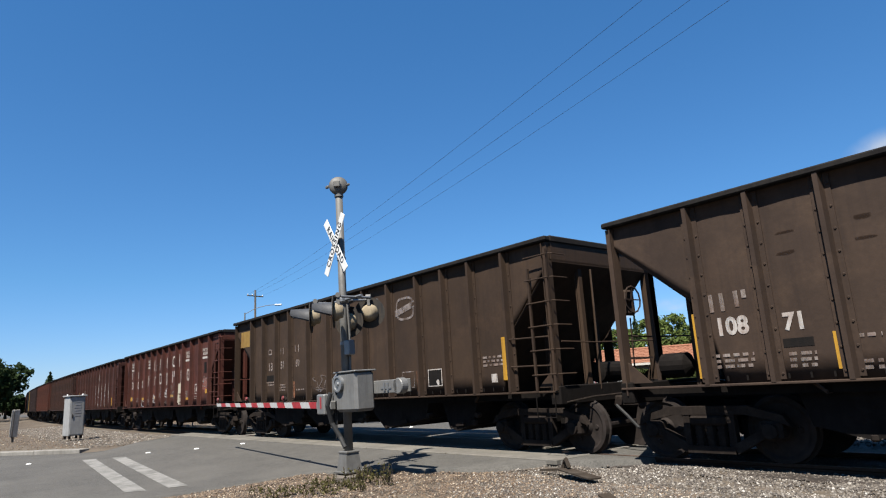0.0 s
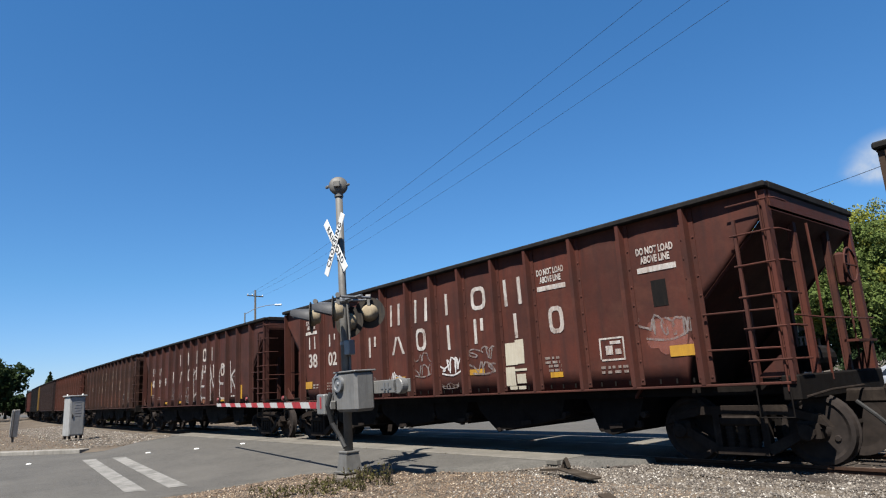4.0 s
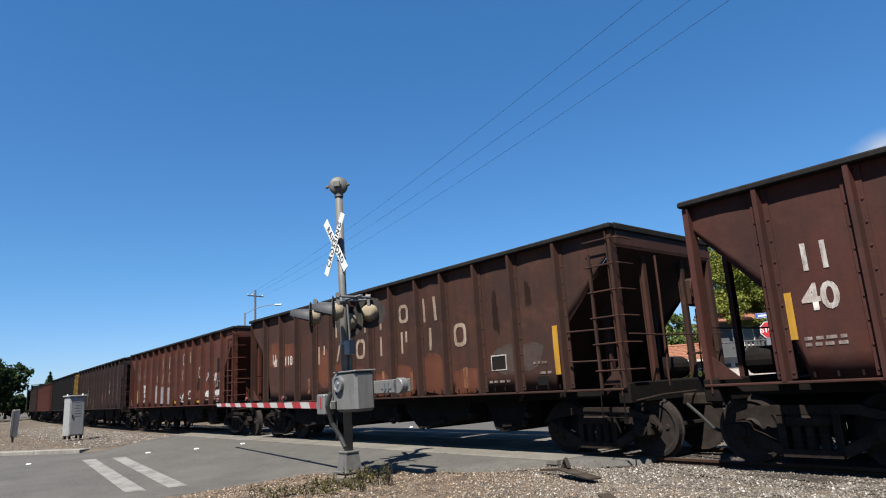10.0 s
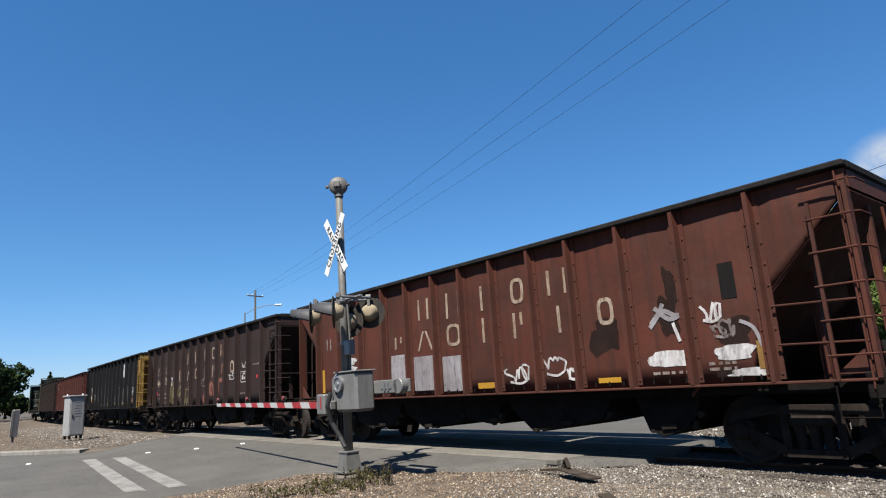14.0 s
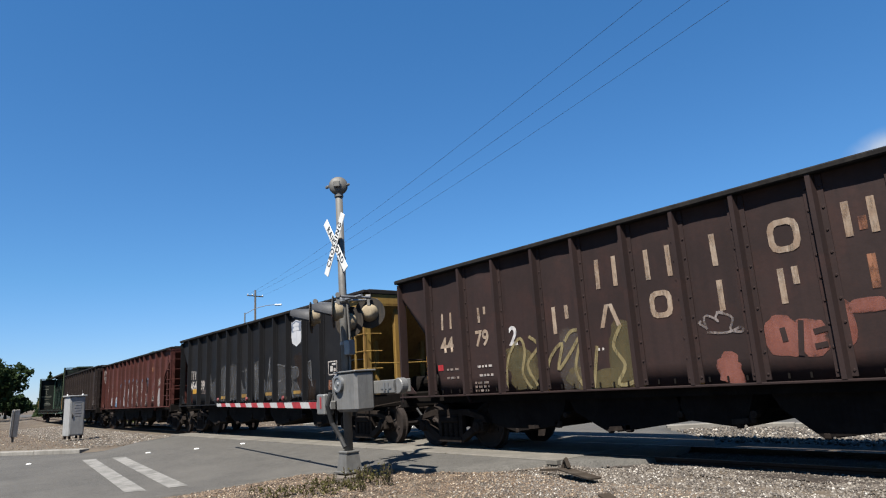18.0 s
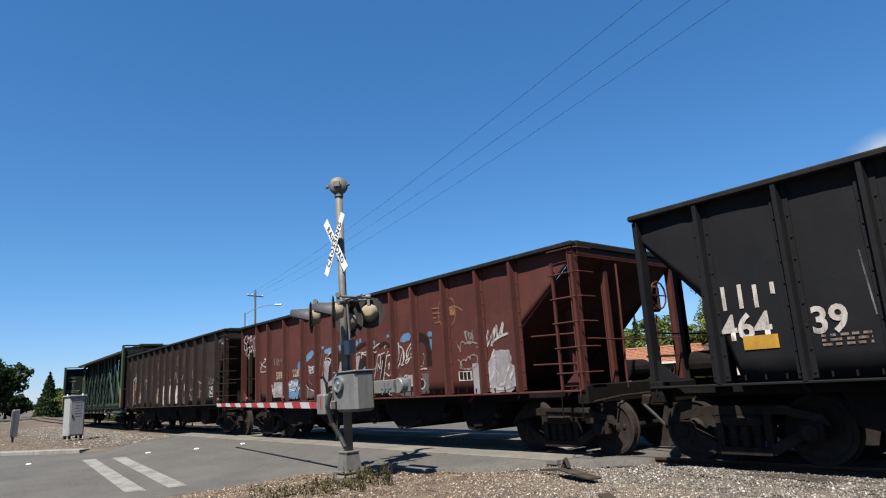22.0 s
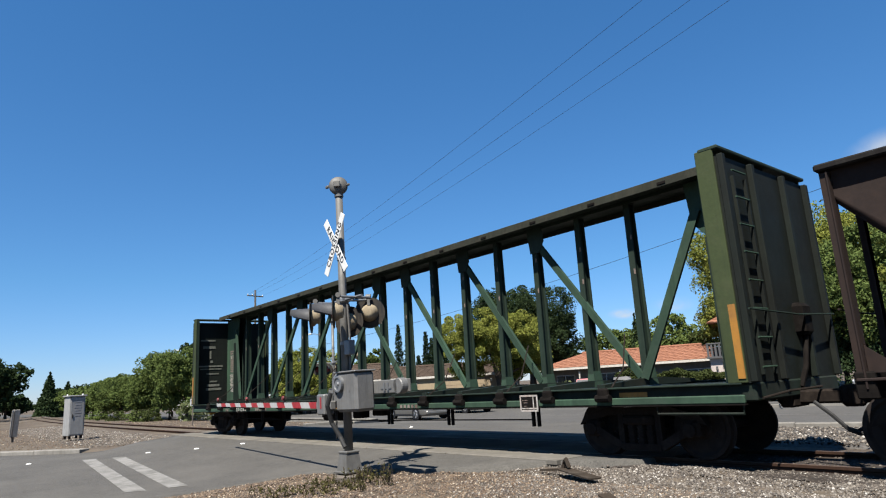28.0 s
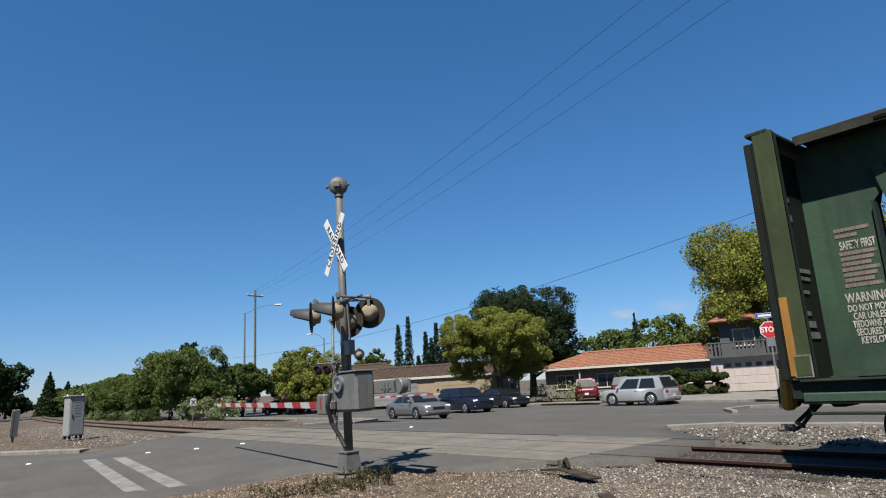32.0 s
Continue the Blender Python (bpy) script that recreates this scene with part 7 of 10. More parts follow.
    for k in range(16):
        for y in (-1, 1):
            w = part("winch", Build().box((posts[k] + 0.12, y * 1.55, BDECK - 0.09), (0.2, 0.1, 0.2), None, 0.03).lathe([(0, 0.06), (0.26, 0.06)], (posts[k] - 0.01, y * 1.56, BDECK - 0.15), (posts[k] + 1, y * 1.56, BDECK - 0.15), 8), UNDER, car)
        part("riser", Build().prism([(-1.42, BDECK), (1.42, BDECK), (1.42, BDECK + 0.06), (0.4, BDECK + 0.12), (-0.4, BDECK + 0.12), (-1.42, BDECK + 0.06)], 0, posts[k] - 0.08, posts[k] + 0.08), GREENDECK, car)
    part("floor_plate", Build().box((0, 0, BDECK - 0.05), (2 * BHALF - 0.2, 2.8, 0.04)), GREENDECK, car)
    part("centre_sill", Build().box((0, 0, BDECK - 0.17), (2 * BHALF - 0.4, 0.5, 0.24)), UNDER, car)
    for x in (-7.2, -4.9, 2.2, 4.4, 6.8):
        part("hanger", Build().box((x, -1.3, BDECK - 0.42), (0.05, 0.05, 0.4)).box((x + 0.13, -1.3, BDECK - 0.42), (0.05, 0.05, 0.4)), UNDER, car)
    part("train_line", Build().tube([(-7.2, -1.3, 0.62), (0, -1.3, 0.58), (6.8, -1.3, 0.62)], 0.014, 5), UNDER, car)
    part("brake_reservoir", Build().lathe([(0, 0.05), (0.04, 0.2), (0.9, 0.2), (0.95, 0.05)], (-1.6, -0.8, 0.72), (0, -0.8, 0.72), 14).box((0.2, -0.8, 0.75), (0.4, 0.3, 0.3), None, 0.03).box((1.0, -0.7, 0.78), (0.5, 0.25, 0.25), None, 0.03), UNDER, car)
    # web plates beside the bulkheads; the trailing one carries the notices
    for e in (-1, 1):
        web = part("web_plate", Build().prism([(e * 10.87, BDECK), (e * 9.98, BDECK), (e * 9.98, 3.45), (e * 9.72, 3.75), (e * 9.66, BTOP - 0.1), (e * 10.87, BTOP - 0.1)], 1, -0.16, -0.14), GREENLIGHT, car, "green web plate with white painted notices")
        part("web_flange", Build().box((e * 9.97, -0.15, (BDECK + 3.45) / 2), (0.03, 0.2, 3.45 - BDECK)), GREEN, web)
        part("web_plate", Build().prism([(e * 10.87, BDECK), (e * 9.98, BDECK), (e * 9.98, 3.45), (e * 9.66, BTOP - 0.1), (e * 10.87, BTOP - 0.1)], 1, 0.14, 0.16), GREEN, car)
        if e > 0:
            continue
        for text, z, size in (("SAFETY FIRST", 2.91, 0.165), ("WARNING", 2.17, 0.185), ("DO NOT MOVE", 2.03, 0.13), ("CAR UNLESS", 1.92, 0.13), ("TIEDOWNS ARE", 1.81, 0.13), ("SECURED IN", 1.70, 0.13), ("KEYSLOTS", 1.59, 0.13)):
            part("lettering", letters(text, size, WHITE, 0.004, {"SAFETY FIRST": 0.45, "WARNING": 0.6, "TIEDOWNS ARE": 0.5}.get(text, 0.58)), None, web, "", pose(-10.27, -0.166, z))
        for k in range(7):
            part("notice_line", Build().box((0, 0, 0), (0.46 - 0.05 * (k % 3), 0.004, 0.05)), FADED, web, "", pose(-10.28 - 0.02 * (k % 3), -0.164, 2.80 - 0.075 * k))
        for k in range(2):
            part("notice_line", Build().box((0, 0, 0), (0.44 - 0.16 * k, 0.004, 0.05)), FADED, web, "", pose(-10.31 - 0.08 * k, -0.164, 3.14 - 0.085 * k))
        for k, (y, z, w, h) in enumerate(((-0.95, 3.62, 0.6, 0.06), (-0.9, 3.35, 0.5, 0.1), (-0.85, 3.05, 0.07, 0.32), (-0.8, 2.78, 0.1, 0.1), (-0.82, 2.6, 0.95, 0.06), (-0.82, 2.49, 0.85, 0.05), (-0.75, 2.3, 0.5, 0.05), (-0.72, 2.0, 0.3, 0.06), (-0.72, 1.85, 0.5, 0.09), (-0.7, 1.7, 0.62, 0.09))):
            part("notice_line", Build().box((-BHALF - 0.015, y, z), (0.006, w, h)), DUSTYTEXT, car)
        part("stencil_panel", Build().box((-10.72, -1.535, 1.3), (0.22, 0.006, 0.28)), FADED, car)
        part("stencil_fill", Build().box((-10.72, -1.54, 1.3), (0.18, 0.006, 0.24)), OLIVE, car)
    nb = part("number_board", Build().box((6.92, -1.515, BDECK - 0.2), (0.44, 0.012, 0.29)), UNDER, car)
    fr = Build()
    for a in (-1, 1):
        fr.box((6.92 + a * 0.2, -1.524, BDECK - 0.2), (0.03, 0.006, 0.29)).box((6.92, -1.524, BDECK - 0.2 + a * 0.13), (0.43, 0.006, 0.03))
    fr.box((7.03, -1.524, BDECK - 0.2), (0.02, 0.006, 0.25)).box((6.92, -1.524, BDECK - 0.29), (0.4, 0.006, 0.02))
    part("stencil_frame", fr, WHITE, nb)
    for z, w in ((0.05, 0.14), (0.01, 0.1), (-0.05, 0.07)):
        part("notice_line", Build().box((6.84, -1.524, BDECK - 0.2 + z), (w, 0.006, 0.015)), FADED, nb)
    for k, t in enumerate("274266"):
        part("car_number", letters(t, 0.14, WHITE, 0.006, 1.1), None, car, "", pose(-6.46 + 0.14 * k, -1.51, BDECK - 0.21))
    for x0, n in ((3.0, 5), (-4.9, 6), (-7.4, 2)):
        for k in range(n):
            part("sill_stencil", Build().box((x0 + 0.14 * k, -1.508, BDECK - 0.21), (0.08, 0.006, 0.07)), FADED, car)
    part("sill_flash", Build().box((-0.2, -1.508, BDECK - 0.2), (1.2, 0.006, 0.08)), ORANGE2, car)
    part("sill_flash", Build().box((9.05, -1.448, BDECK - 0.11), (0.5, 0.006, 0.07)), ORANGE2, car)
    # end-of-train device hung on the trailing coupler
    part("rear_marker", Build().box((-BHALF - 0.5, -0.55, 1.0), (0.16, 0.26, 0.6), Matrix.Rotation(radians(5), 3, "Y"), 0.05).box((-BHALF - 0.46, -0.55, 1.32), (0.2, 0.3, 0.14), None, 0.04), YELLOW, car, "yellow end-of-train marker device")
    part("trailing_hose", Build().tube([(-BHALF - 0.4, 0.3, 0.85), (-BHALF - 0.55, 0.1, 0.62), (-BHALF - 0.62, -0.15, 0.5), (-BHALF - 0.4, -0.5, 0.48)], 0.03, 7), RUBBER, car)
    part("hose_coupling", Build().box((-BHALF - 0.6, -0.55, 0.46), (0.24, 0.1, 0.1), None, 0.03), FADED, car)
    return car


for key, maker in (("A", car_a), ("B", car_b), ("C", car_c), ("D", car_d), ("E", car_e), ("F", car_f), ("G", car_g), ("H", car_h), ("I", car_i), ("J", car_j), ("K", centre_beam)):
    CARS[key] = maker()


# ---- ground ----
def fall(y):
    """The land drops half a metre from the line to the street behind it."""
    return -0.55 * min(1.0, max(0.0, (y - 12.0) / 14.0))


def between(y, rows):
    """Straight from row to row of (y, value)."""
    for (y0, a), (y1, c) in zip(rows, rows[1:]):
        if y <= y1:
            return a + (c - a) * max(0.0, (y - y0) / (y1 - y0))
    return rows[-1][1]


def road_z(y):
    """The road climbs a quarter of a metre to the rails and falls away to the street behind them."""
    if y <= LINE_Y:
        k = min(1.0, max(0.0, (y - 4.0) / 5.2))
        return -0.20 + 0.245 * k * k * (3 - 2 * k)
    return fall(y) + 0.045 * max(0, 1 - max(0, y - LINE_Y - 1.7) / 3.5)


EDGE_RIGHT = ((4.8, -11.45), (5.7, -11.3), (6.35, -10.85), (6.95, -10.0), (7.15, -8.9), (7.5, -8.1), (7.9, -7.8), (8.5, -7.4), (8.75, -6.4), (9.1, -6.0), (12.0, -6.4), (16.5, -10.25))
EDGE_LEFT = ((5.0, -25.3), (5.3, -24.95), (5.75, -25.2), (6.85, -26.4), (8.0, -26.5), (9.1, -27.0), (11.5, -27.1), (13.0, -27.5), (16.0, -27.1))


def road_edge_right(y):
    """Where the crossing road ends on the side of the signal."""
    return between(y, EDGE_RIGHT)


def road_edge_left(y):
    return between(y, EDGE_LEFT) if y > 5.0 else -25.3 - (5.0 - y) / 0.6


def line_y(x):
    """The line's distance at x."""
    return LINE_Y if x > BEND_X else LINE_Y + (x - BEND_X) ** 2 / (2 * BEND_R)


def ground_z(x, y):
    z = fall(y) - 0.06
    d = abs(y - line_y(x)) if x > -420 else 99
    z += -0.06 * max(0, min(1, 1 - abs(d - 4.0) / 2.5))
    if d < 3.2:
        z = max(z, RAIL_Z - 0.10 - 0.09 * max(0, d - 1.7) / 1.2)
    if y < 9 and x > -11.5:
        z += 0.05 * noise.noise(Vector((x * 0.7, y * 0.7, 0))) + 0.03 * noise.noise(Vector((x * 2.1, y * 2.1, 3)))
    rl, rr = road_edge_left(y), road_edge_right(y)
    if y < 9.3 and x > rr - 0.15:         # the verge climbs from the road's rim
        z = min(z, road_z(y) + 0.012 + 0.10 * max(0, x - rr) + 0.012 * noise.noise(Vector((x * 3, y * 3, 1))))
    elif y < 9.3 and x < rl + 0.15 and x > rl - 6:
        z = min(z, road_z(y) + 0.01 + 0.09 * max(0, rl - x))
    elif rl - 0.4 < x < rr + 0.3 and y < 20.5 or 19 < y < 37:
        z = min(z, fall(y), road_z(y)) - 0.05
    return z


def sheet(name, xs, ys, height, material, **tags):
    b = Build()
    ny = len(ys)
    b.v = [(x, y, height(x, y)) for x in xs for y in ys]
    b.f = [(i * ny + j, (i + 1) * ny + j, (i + 1) * ny + j + 1, i * ny + j + 1) for i in range(len(xs) - 1) for j in range(ny - 1)]
    return solid(name, b, material, smooth=True, **tags)


def steps(*runs):
    out = []
    for a, b, s in runs:
        n = max(1, round((b - a) / s))
        out += [a + (b - a) * i / n for i in range(n)]
    return out + [runs[-1][1]]


sheet("ground", steps((-2500, -400, 150), (-400, -120, 20), (-120, -30, 2), (-30, -12, 0.6), (-12, 8, 0.3), (8, 60, 4), (60, 2000, 180)),
      steps((-600, -20, 40), (-20, 0, 2), (0, 14, 0.3), (14, 40, 1), (40, 120, 6), (120, 2500, 170)), ground_z, DIRT,
      label="dry brown earth with scattered gravel", category="ground", kind="structure")


def road_sheet():
    b = Build()
    ys = steps((-60, 0, 3), (0, 14, 0.2), (14, 19.8, 0.6))
    n = 24
    rnd = random.Random(4)
    for y in ys:
        l, e = road_edge_left(y), road_edge_right(y)
        e = e + 0.05 * (rnd.random() - 0.5) if y < 9 else e          # a crumbled rim
        for i in range(-1, n + 2):          # the first and last points hang down as a skirt
            k = min(1, max(0, i / n))
            b.v.append((l + (e - l) * k, y, road_z(y) - (0 if 0 <= i <= n else 0.3)))
    for j in range(len(ys) - 1):
        for i in range(n + 2):
            a = j * (n + 3) + i
            b.f.append((a, a + 1, a + n + 4, a + n + 3))
    return b


solid("crossing_road", road_sheet(), ASPHALT, "worn grey asphalt road over the railway crossing", "road", "structure", smooth=True)
sheet("street", steps((-400, -60, 10), (-60, 40, 4), (40, 200, 10)), steps((19.8, 36.5, 0.8)), lambda x, y: fall(y) + 0.0, ASPHALT_OLD,
      label="grey asphalt street along the railway", category="road", kind="structure")


def ribbon_along(name, off, width, zs, material, label, category, u0=-420, u1=90, step=3.0):
    """A rail-like body swept along the line: zs are (offset, height) points of its outline."""
    b = Build()
    us = steps((u0, BEND_X, step), (BEND_X, u1, 6.0))
    n = len(zs)
    for u in us:
        for o, z in zs:
            p, _ = on_line(u, off + o)
            b.v.append((p.x, p.y, z))
    for i in range(len(us) - 1):
        for j in range(n):
            a, c = i * n + j, i * n + (j + 1) % n
            b.f.append((a, a + n, c + n, c))
    return solid(name, b, material, label, category, "structure")


RAIL = [(-0.035, RAIL_Z), (0.035, RAIL_Z), (0.035, RAIL_Z - 0.035), (0.01, RAIL_Z - 0.05), (0.01, RAIL_Z - 0.145), (0.07, RAIL_Z - 0.17), (-0.07, RAIL_Z - 0.17), (-0.01, RAIL_Z - 0.145), (-0.01, RAIL_Z - 0.05), (-0.035, RAIL_Z - 0.035)]
for off in (-0.752, 0.752):
    ribbon_along("rail", off, 0.07, RAIL, RAILSIDE, "rusty brown steel rail", "rail")
    ribbon_along("rail_head", off, 0.06, [(-0.028, RAIL_Z + 0.001), (0.028, RAIL_Z + 0.001), (0.028, RAIL_Z + 0.004), (-0.028, RAIL_Z + 0.004)], RAILTOP, "worn running surface of the rail", "rail")
ribbon_along("ballast", 0, 4, [(-2.3, -0.30), (-1.5, RAIL_Z - 0.15), (1.5, RAIL_Z - 0.15), (2.6, -0.35)], BALLAST, "grey-brown crushed stone ballast", "ballast", -420, BEND_X - 15.5)
# this stretch lies below the train and has its shadow worked into the colour
ribbon_along("ballast", 0, 4, [(-1.6, -0.30), (-1.35, RAIL_Z - 0.085), (1.5, RAIL_Z - 0.085), (2.6, -0.40)], SHADEBED, "dark brown crushed stone ballast with the train's shade in its colour", "ballast", -7.1, 90)

# crossing panels between and beside the rails
panels = thing("crossing_panels", "grey concrete crossing panels round the rails", "crossing panel", kind="structure")
for x in range(7):
    for y0, y1 in ((-1.75, -0.83), (-0.66, 0.66), (0.83, 1.75)):
        xa = -27.4 + x * 2.88
        part("panel", Build().box((xa + 1.43, LINE_Y + (y0 + y1) / 2, RAIL_Z - 0.036), (2.85, y1 - y0, 0.09), None, 0.012), CROSSPANEL, panels)

# ---- motion of the train ----
STARTS = {"A": 1.17, "B": -14.28, "C": -29.8, "D": -45.3, "E": -60.75, "F": -76.35, "G": -91.92, "H": -107.41, "I": -122.8, "J": -138.4, "K": -157.68}
PACE = ((0, 4.88), (2.5, 4.82), (6, 4.76), (9, 4.72), (13, 4.74), (14.5, 4.92), (16.5, 5.2), (18, 5.28), (19.5, 5.42), (21, 5.55), (22.5, 5.63), (24, 5.66), (26, 5.6), (28, 5.58), (32, 5.58))


def gone(t):
    """Metres that the train has run at t seconds."""
    s = 0.0
    for (t0, v0), (t1, v1) in zip(PACE, PACE[1:]):
        k = min(max((t - t0) / (t1 - t0), 0), 1)
        s += (t1 - t0) * k * (v0 + (v1 - v0) * k / 2)
    return s


def motions():
    for key, car in CARS.items():
        rows = []
        for i in range(65):
            p, th = on_line(STARTS[key] + gone(i * 0.5))
            rows.append((i * 0.5, pose(p.x, p.y, RAIL_Z, 0, 0, math.degrees(th))))
        walk(car, rows)
    for w, key, x in WHEELS:
        rows = []
        t = 0.0
        base = w.matrix_basis.translation.copy()
        while t <= 32.001:
            turn = math.degrees(gone(t) / 0.457)
            u = STARTS[key] + gone(t)
            rows.append((t, pose(*base, 0, turn % 360, 0)))
            t = round(t + 0.1, 3) if -42 < u < 14 else round(t + (2.0 if u > 14 or u < -60 else 0.1), 3)
        if rows[-1][0] < 32:
            rows.append((32.0, rows[-1][1]))
        walk(w, rows)
    for mover, rows in MOVERS:
        walk(mover, rows)


MOVERS = []


# ---- road markings and kerbs ----
def lay(b, x0, y0, x1, y1, lift=0.006):
    """A thin painted rectangle that follows the road."""
    n = max(1, int(max(abs(x1 - x0), abs(y1 - y0)) / 0.8))
    along_x = abs(x1 - x0) > abs(y1 - y0)
    for i in range(n):
        p, q = i / n, (i + 1) / n
        xa, xb = (x0 + (x1 - x0) * p, x0 + (x1 - x0) * q) if along_x else (x0, x1)
        ya, yb = (y0, y1) if along_x else (y0 + (y1 - y0) * p, y0 + (y1 - y0) * q)

        def z(x, y):
            return (road_z(y) if y < 19.8 else fall(y)) + lift
        b.raw([(xa, ya, z(xa, ya)), (xb, ya, z(xb, ya)), (xb, yb, z(xb, yb)), (xa, yb, z(xa, yb))], [(0, 1, 2, 3)])
    return b


for near_a, far_a, far_b, near_b in (((-22.22, 4.25), (-22.06, 4.58), (-12.94, 3.56), (-13.15, 3.24)), ((-21.64, 4.93), (-21.19, 5.2), (-12.8, 4.26), (-12.9, 3.93))):
    b = Build()
    n, m = 24, 4          # a skewed stripe in small pieces that follow the road
    for i in range(n):
        for j in range(m):
            q = []
            for di, dj in ((0, 0), (1, 0), (1, 1), (0, 1)):
                k, w = (i + di) / n, (j + dj) / m
                x, y = ((1 - k) * ((1 - w) * near_a[c] + w * far_a[c]) + k * ((1 - w) * near_b[c] + w * far_b[c]) for c in (0, 1))
                q.append((x, y, road_z(y) + 0.006))
            b.raw(q, [(0, 1, 2, 3)])
    solid("stop_line", b, ROADPAINT, "worn white stop line on asphalt", "road marking", "structure")
for x, y in ((-22.94, 3.0), (-21.33, 5.87), (-19.88, 6.83), (-19.0, 7.88), (-19.55, 14.6)):
    solid("lane_dot", Build().lathe([(0, 0.075), (0.012, 0.07), (0.02, 0.045)], (x, y, road_z(y) + 0.004), (x, y, 1), 12), DOTWHITE, "round white ceramic lane marker", "road marker", "structure")
for y, x0, x1 in ((26.8, -60, -33), (26.8, -26, 6), (31.6, -60, -31), (31.6, -28.5, -17)):
    solid("street_line", lay(Build(), x0, y, x1, y + 0.12), ROADPAINT, "thin white painted street line", "road marking", "structure")
solid("crossing_edge_line", lay(Build(), -11.2, 9.2, -7.3, 9.32, 0.012), ROADPAINT, "faded white line before the crossing panels", "road marking", "structure")
solid("crossing_edge_line", lay(Build(), -10.3, 11.95, -7.3, 12.07, 0.012), ROADPAINT, "faded white line beyond the crossing panels", "road marking", "structure")
# sealed crack that runs over the road
kb = Build()
for i in range(20):
    y = 8.35
    kb.box((-24 + i * 0.9, 12.05 + 0.04 * math.sin(i), 0.045), (0.92, 0.07, 0.01))
solid("tar_joint", kb, RUBBER, "black tar joint beside the rails", "road joint", "structure")


def kerb(name, pts, width, height, label):
    b = Build()
    for (x0, y0), (x1, y1) in zip(pts, pts[1:]):
        n = max(1, round(math.hypot(x1 - x0, y1 - y0) / 1.8))
        for i in range(n):
            xa, ya, xb, yb = (x0 + (x1 - x0) * i / n, y0 + (y1 - y0) * i / n, x0 + (x1 - x0) * (i + 1) / n, y0 + (y1 - y0) * (i + 1) / n)
            z = (road_z(ya) + road_z(yb)) / 2 if ya < 9 else (fall(ya) + fall(yb)) / 2
            b.beam((xa, ya, z - 0.08 + height / 2), (xb * 0.998 + xa * 0.002, yb * 0.998 + ya * 0.002, z - 0.08 + height / 2), width, height + 0.16, (0, 0, 1), 0.02)
    return solid(name, b, CONCRETE, label, "kerb", "structure")


kerb("kerb", [(-60, -15.8), (-29.2, 2.75), (-25.55, 4.95)], 0.42, 0.13, "pale concrete kerb beside the road")
kerb("kerb", [(-27.4, 14.3), (-27.0, 16.6), (-27.9, 18.6), (-30.5, 19.7), (-48, 20.2), (-120, 20.4)], 0.3, 0.14, "pale concrete kerb at the street corner")
kerb("kerb", [(40, 19.5), (4, 19.2), (-6.0, 18.8), (-9.0, 18.1), (-10.4, 16.9)], 0.25, 0.1, "pale concrete edging round the gravel strip")
kerb("kerb", [(-13.6, 27.6), (-14.8, 29.2), (-14.6, 31), (-12, 32.2), (40, 33)], 0.25, 0.14, "pale concrete kerb of the corner lot")
kerb("kerb", [(-30.2, 38.0), (-26.0, 37.2), (-17.0, 37.0)], 0.25, 0.14, "pale concrete kerb before the houses")
kerb("kerb", [(-140, 37.2), (-62, 37.0), (-33.0, 36.9)], 0.25, 0.14, "pale concrete kerb before the houses")
sheet("gravel_strip", steps((-10.4, -5.6, 0.7), (-5.6, 45, 5)), steps((12.4, 19.0, 0.6)), lambda x, y: fall(y) - 0.02 + (-0.15 if x < road_edge_right(y) + 0.1 else 0) - (0.12 if y < 12.9 else 0), BALLAST, label="strip of pale gravel beside the line", category="gravel", kind="structure")
sheet("sidewalk", steps((-140, 60, 6)), steps((37.4, 39.2, 0.9)), lambda x, y: fall(y) + 0.09, CONCRETE, label="pale concrete sidewalk before the houses", category="sidewalk", kind="structure")

# ---- the crossing signal ----
MX, MY = -9.82, 5.975


def signal_head(parent, x, y, z, yaw, lit=False):
    """A flashing light: round backing disc, housing, hooded lens; at yaw 0 it looks to -y."""
    h = part("light_unit", Build().lathe([(0, 0.04), (0.015, 0.11), (0.09, 0.125), (0.12, 0.155), (0.17, 0.165)], (0, 0.17, 0), (0, 0, 0), 24), HEADTAN, parent, "round flashing light with hood", pose(x, y, z, 0, 0, yaw), True)
    part("backing_disc", Build().lathe([(0, 0.285), (0.012, 0.285)], (0, 0, 0), (0, -1, 0), 32), HEADMAT, h)
    part("lens", Build().lathe([(0, 0.15), (0.02, 0.13), (0.03, 0.06)], (0, -0.014, 0), (0, -1, 0), 24), REDLIT if lit else REDLENS, h)
    hood, n = Build(), 18
    for k, (d, r) in enumerate(((0.012, 0.168), (0.36, 0.168))):
        for rr in (r, r - 0.008):
            for i in range(n + 1):
                a = math.pi * (-0.12 + 1.24 * i / n) if k == 0 else math.pi * (0.08 + 0.84 * i / n)
                hood.v.append((rr * math.cos(a), -d, rr * math.sin(a)))
    m = n + 1
    for i in range(n):
        hood.f += [(i, i + 1, 2 * m + i + 1, 2 * m + i), (m + i, 3 * m + i, 3 * m + i + 1, m + i + 1), (2 * m + i, 2 * m + i + 1, 3 * m + i + 1, 3 * m + i)]
    part("hood", hood, HOODMAT, h, smooth=True)
    part("bracket", Build().beam((0, 0.08, 0.13), (0, 0.08, 0.28), 0.05, 0.05).lathe([(0, 0.045), (0.09, 0.045)], (-0.045, 0.08, 0.29), (1, 0.08, 0.29), 10), MASTMAT, h)
    return h


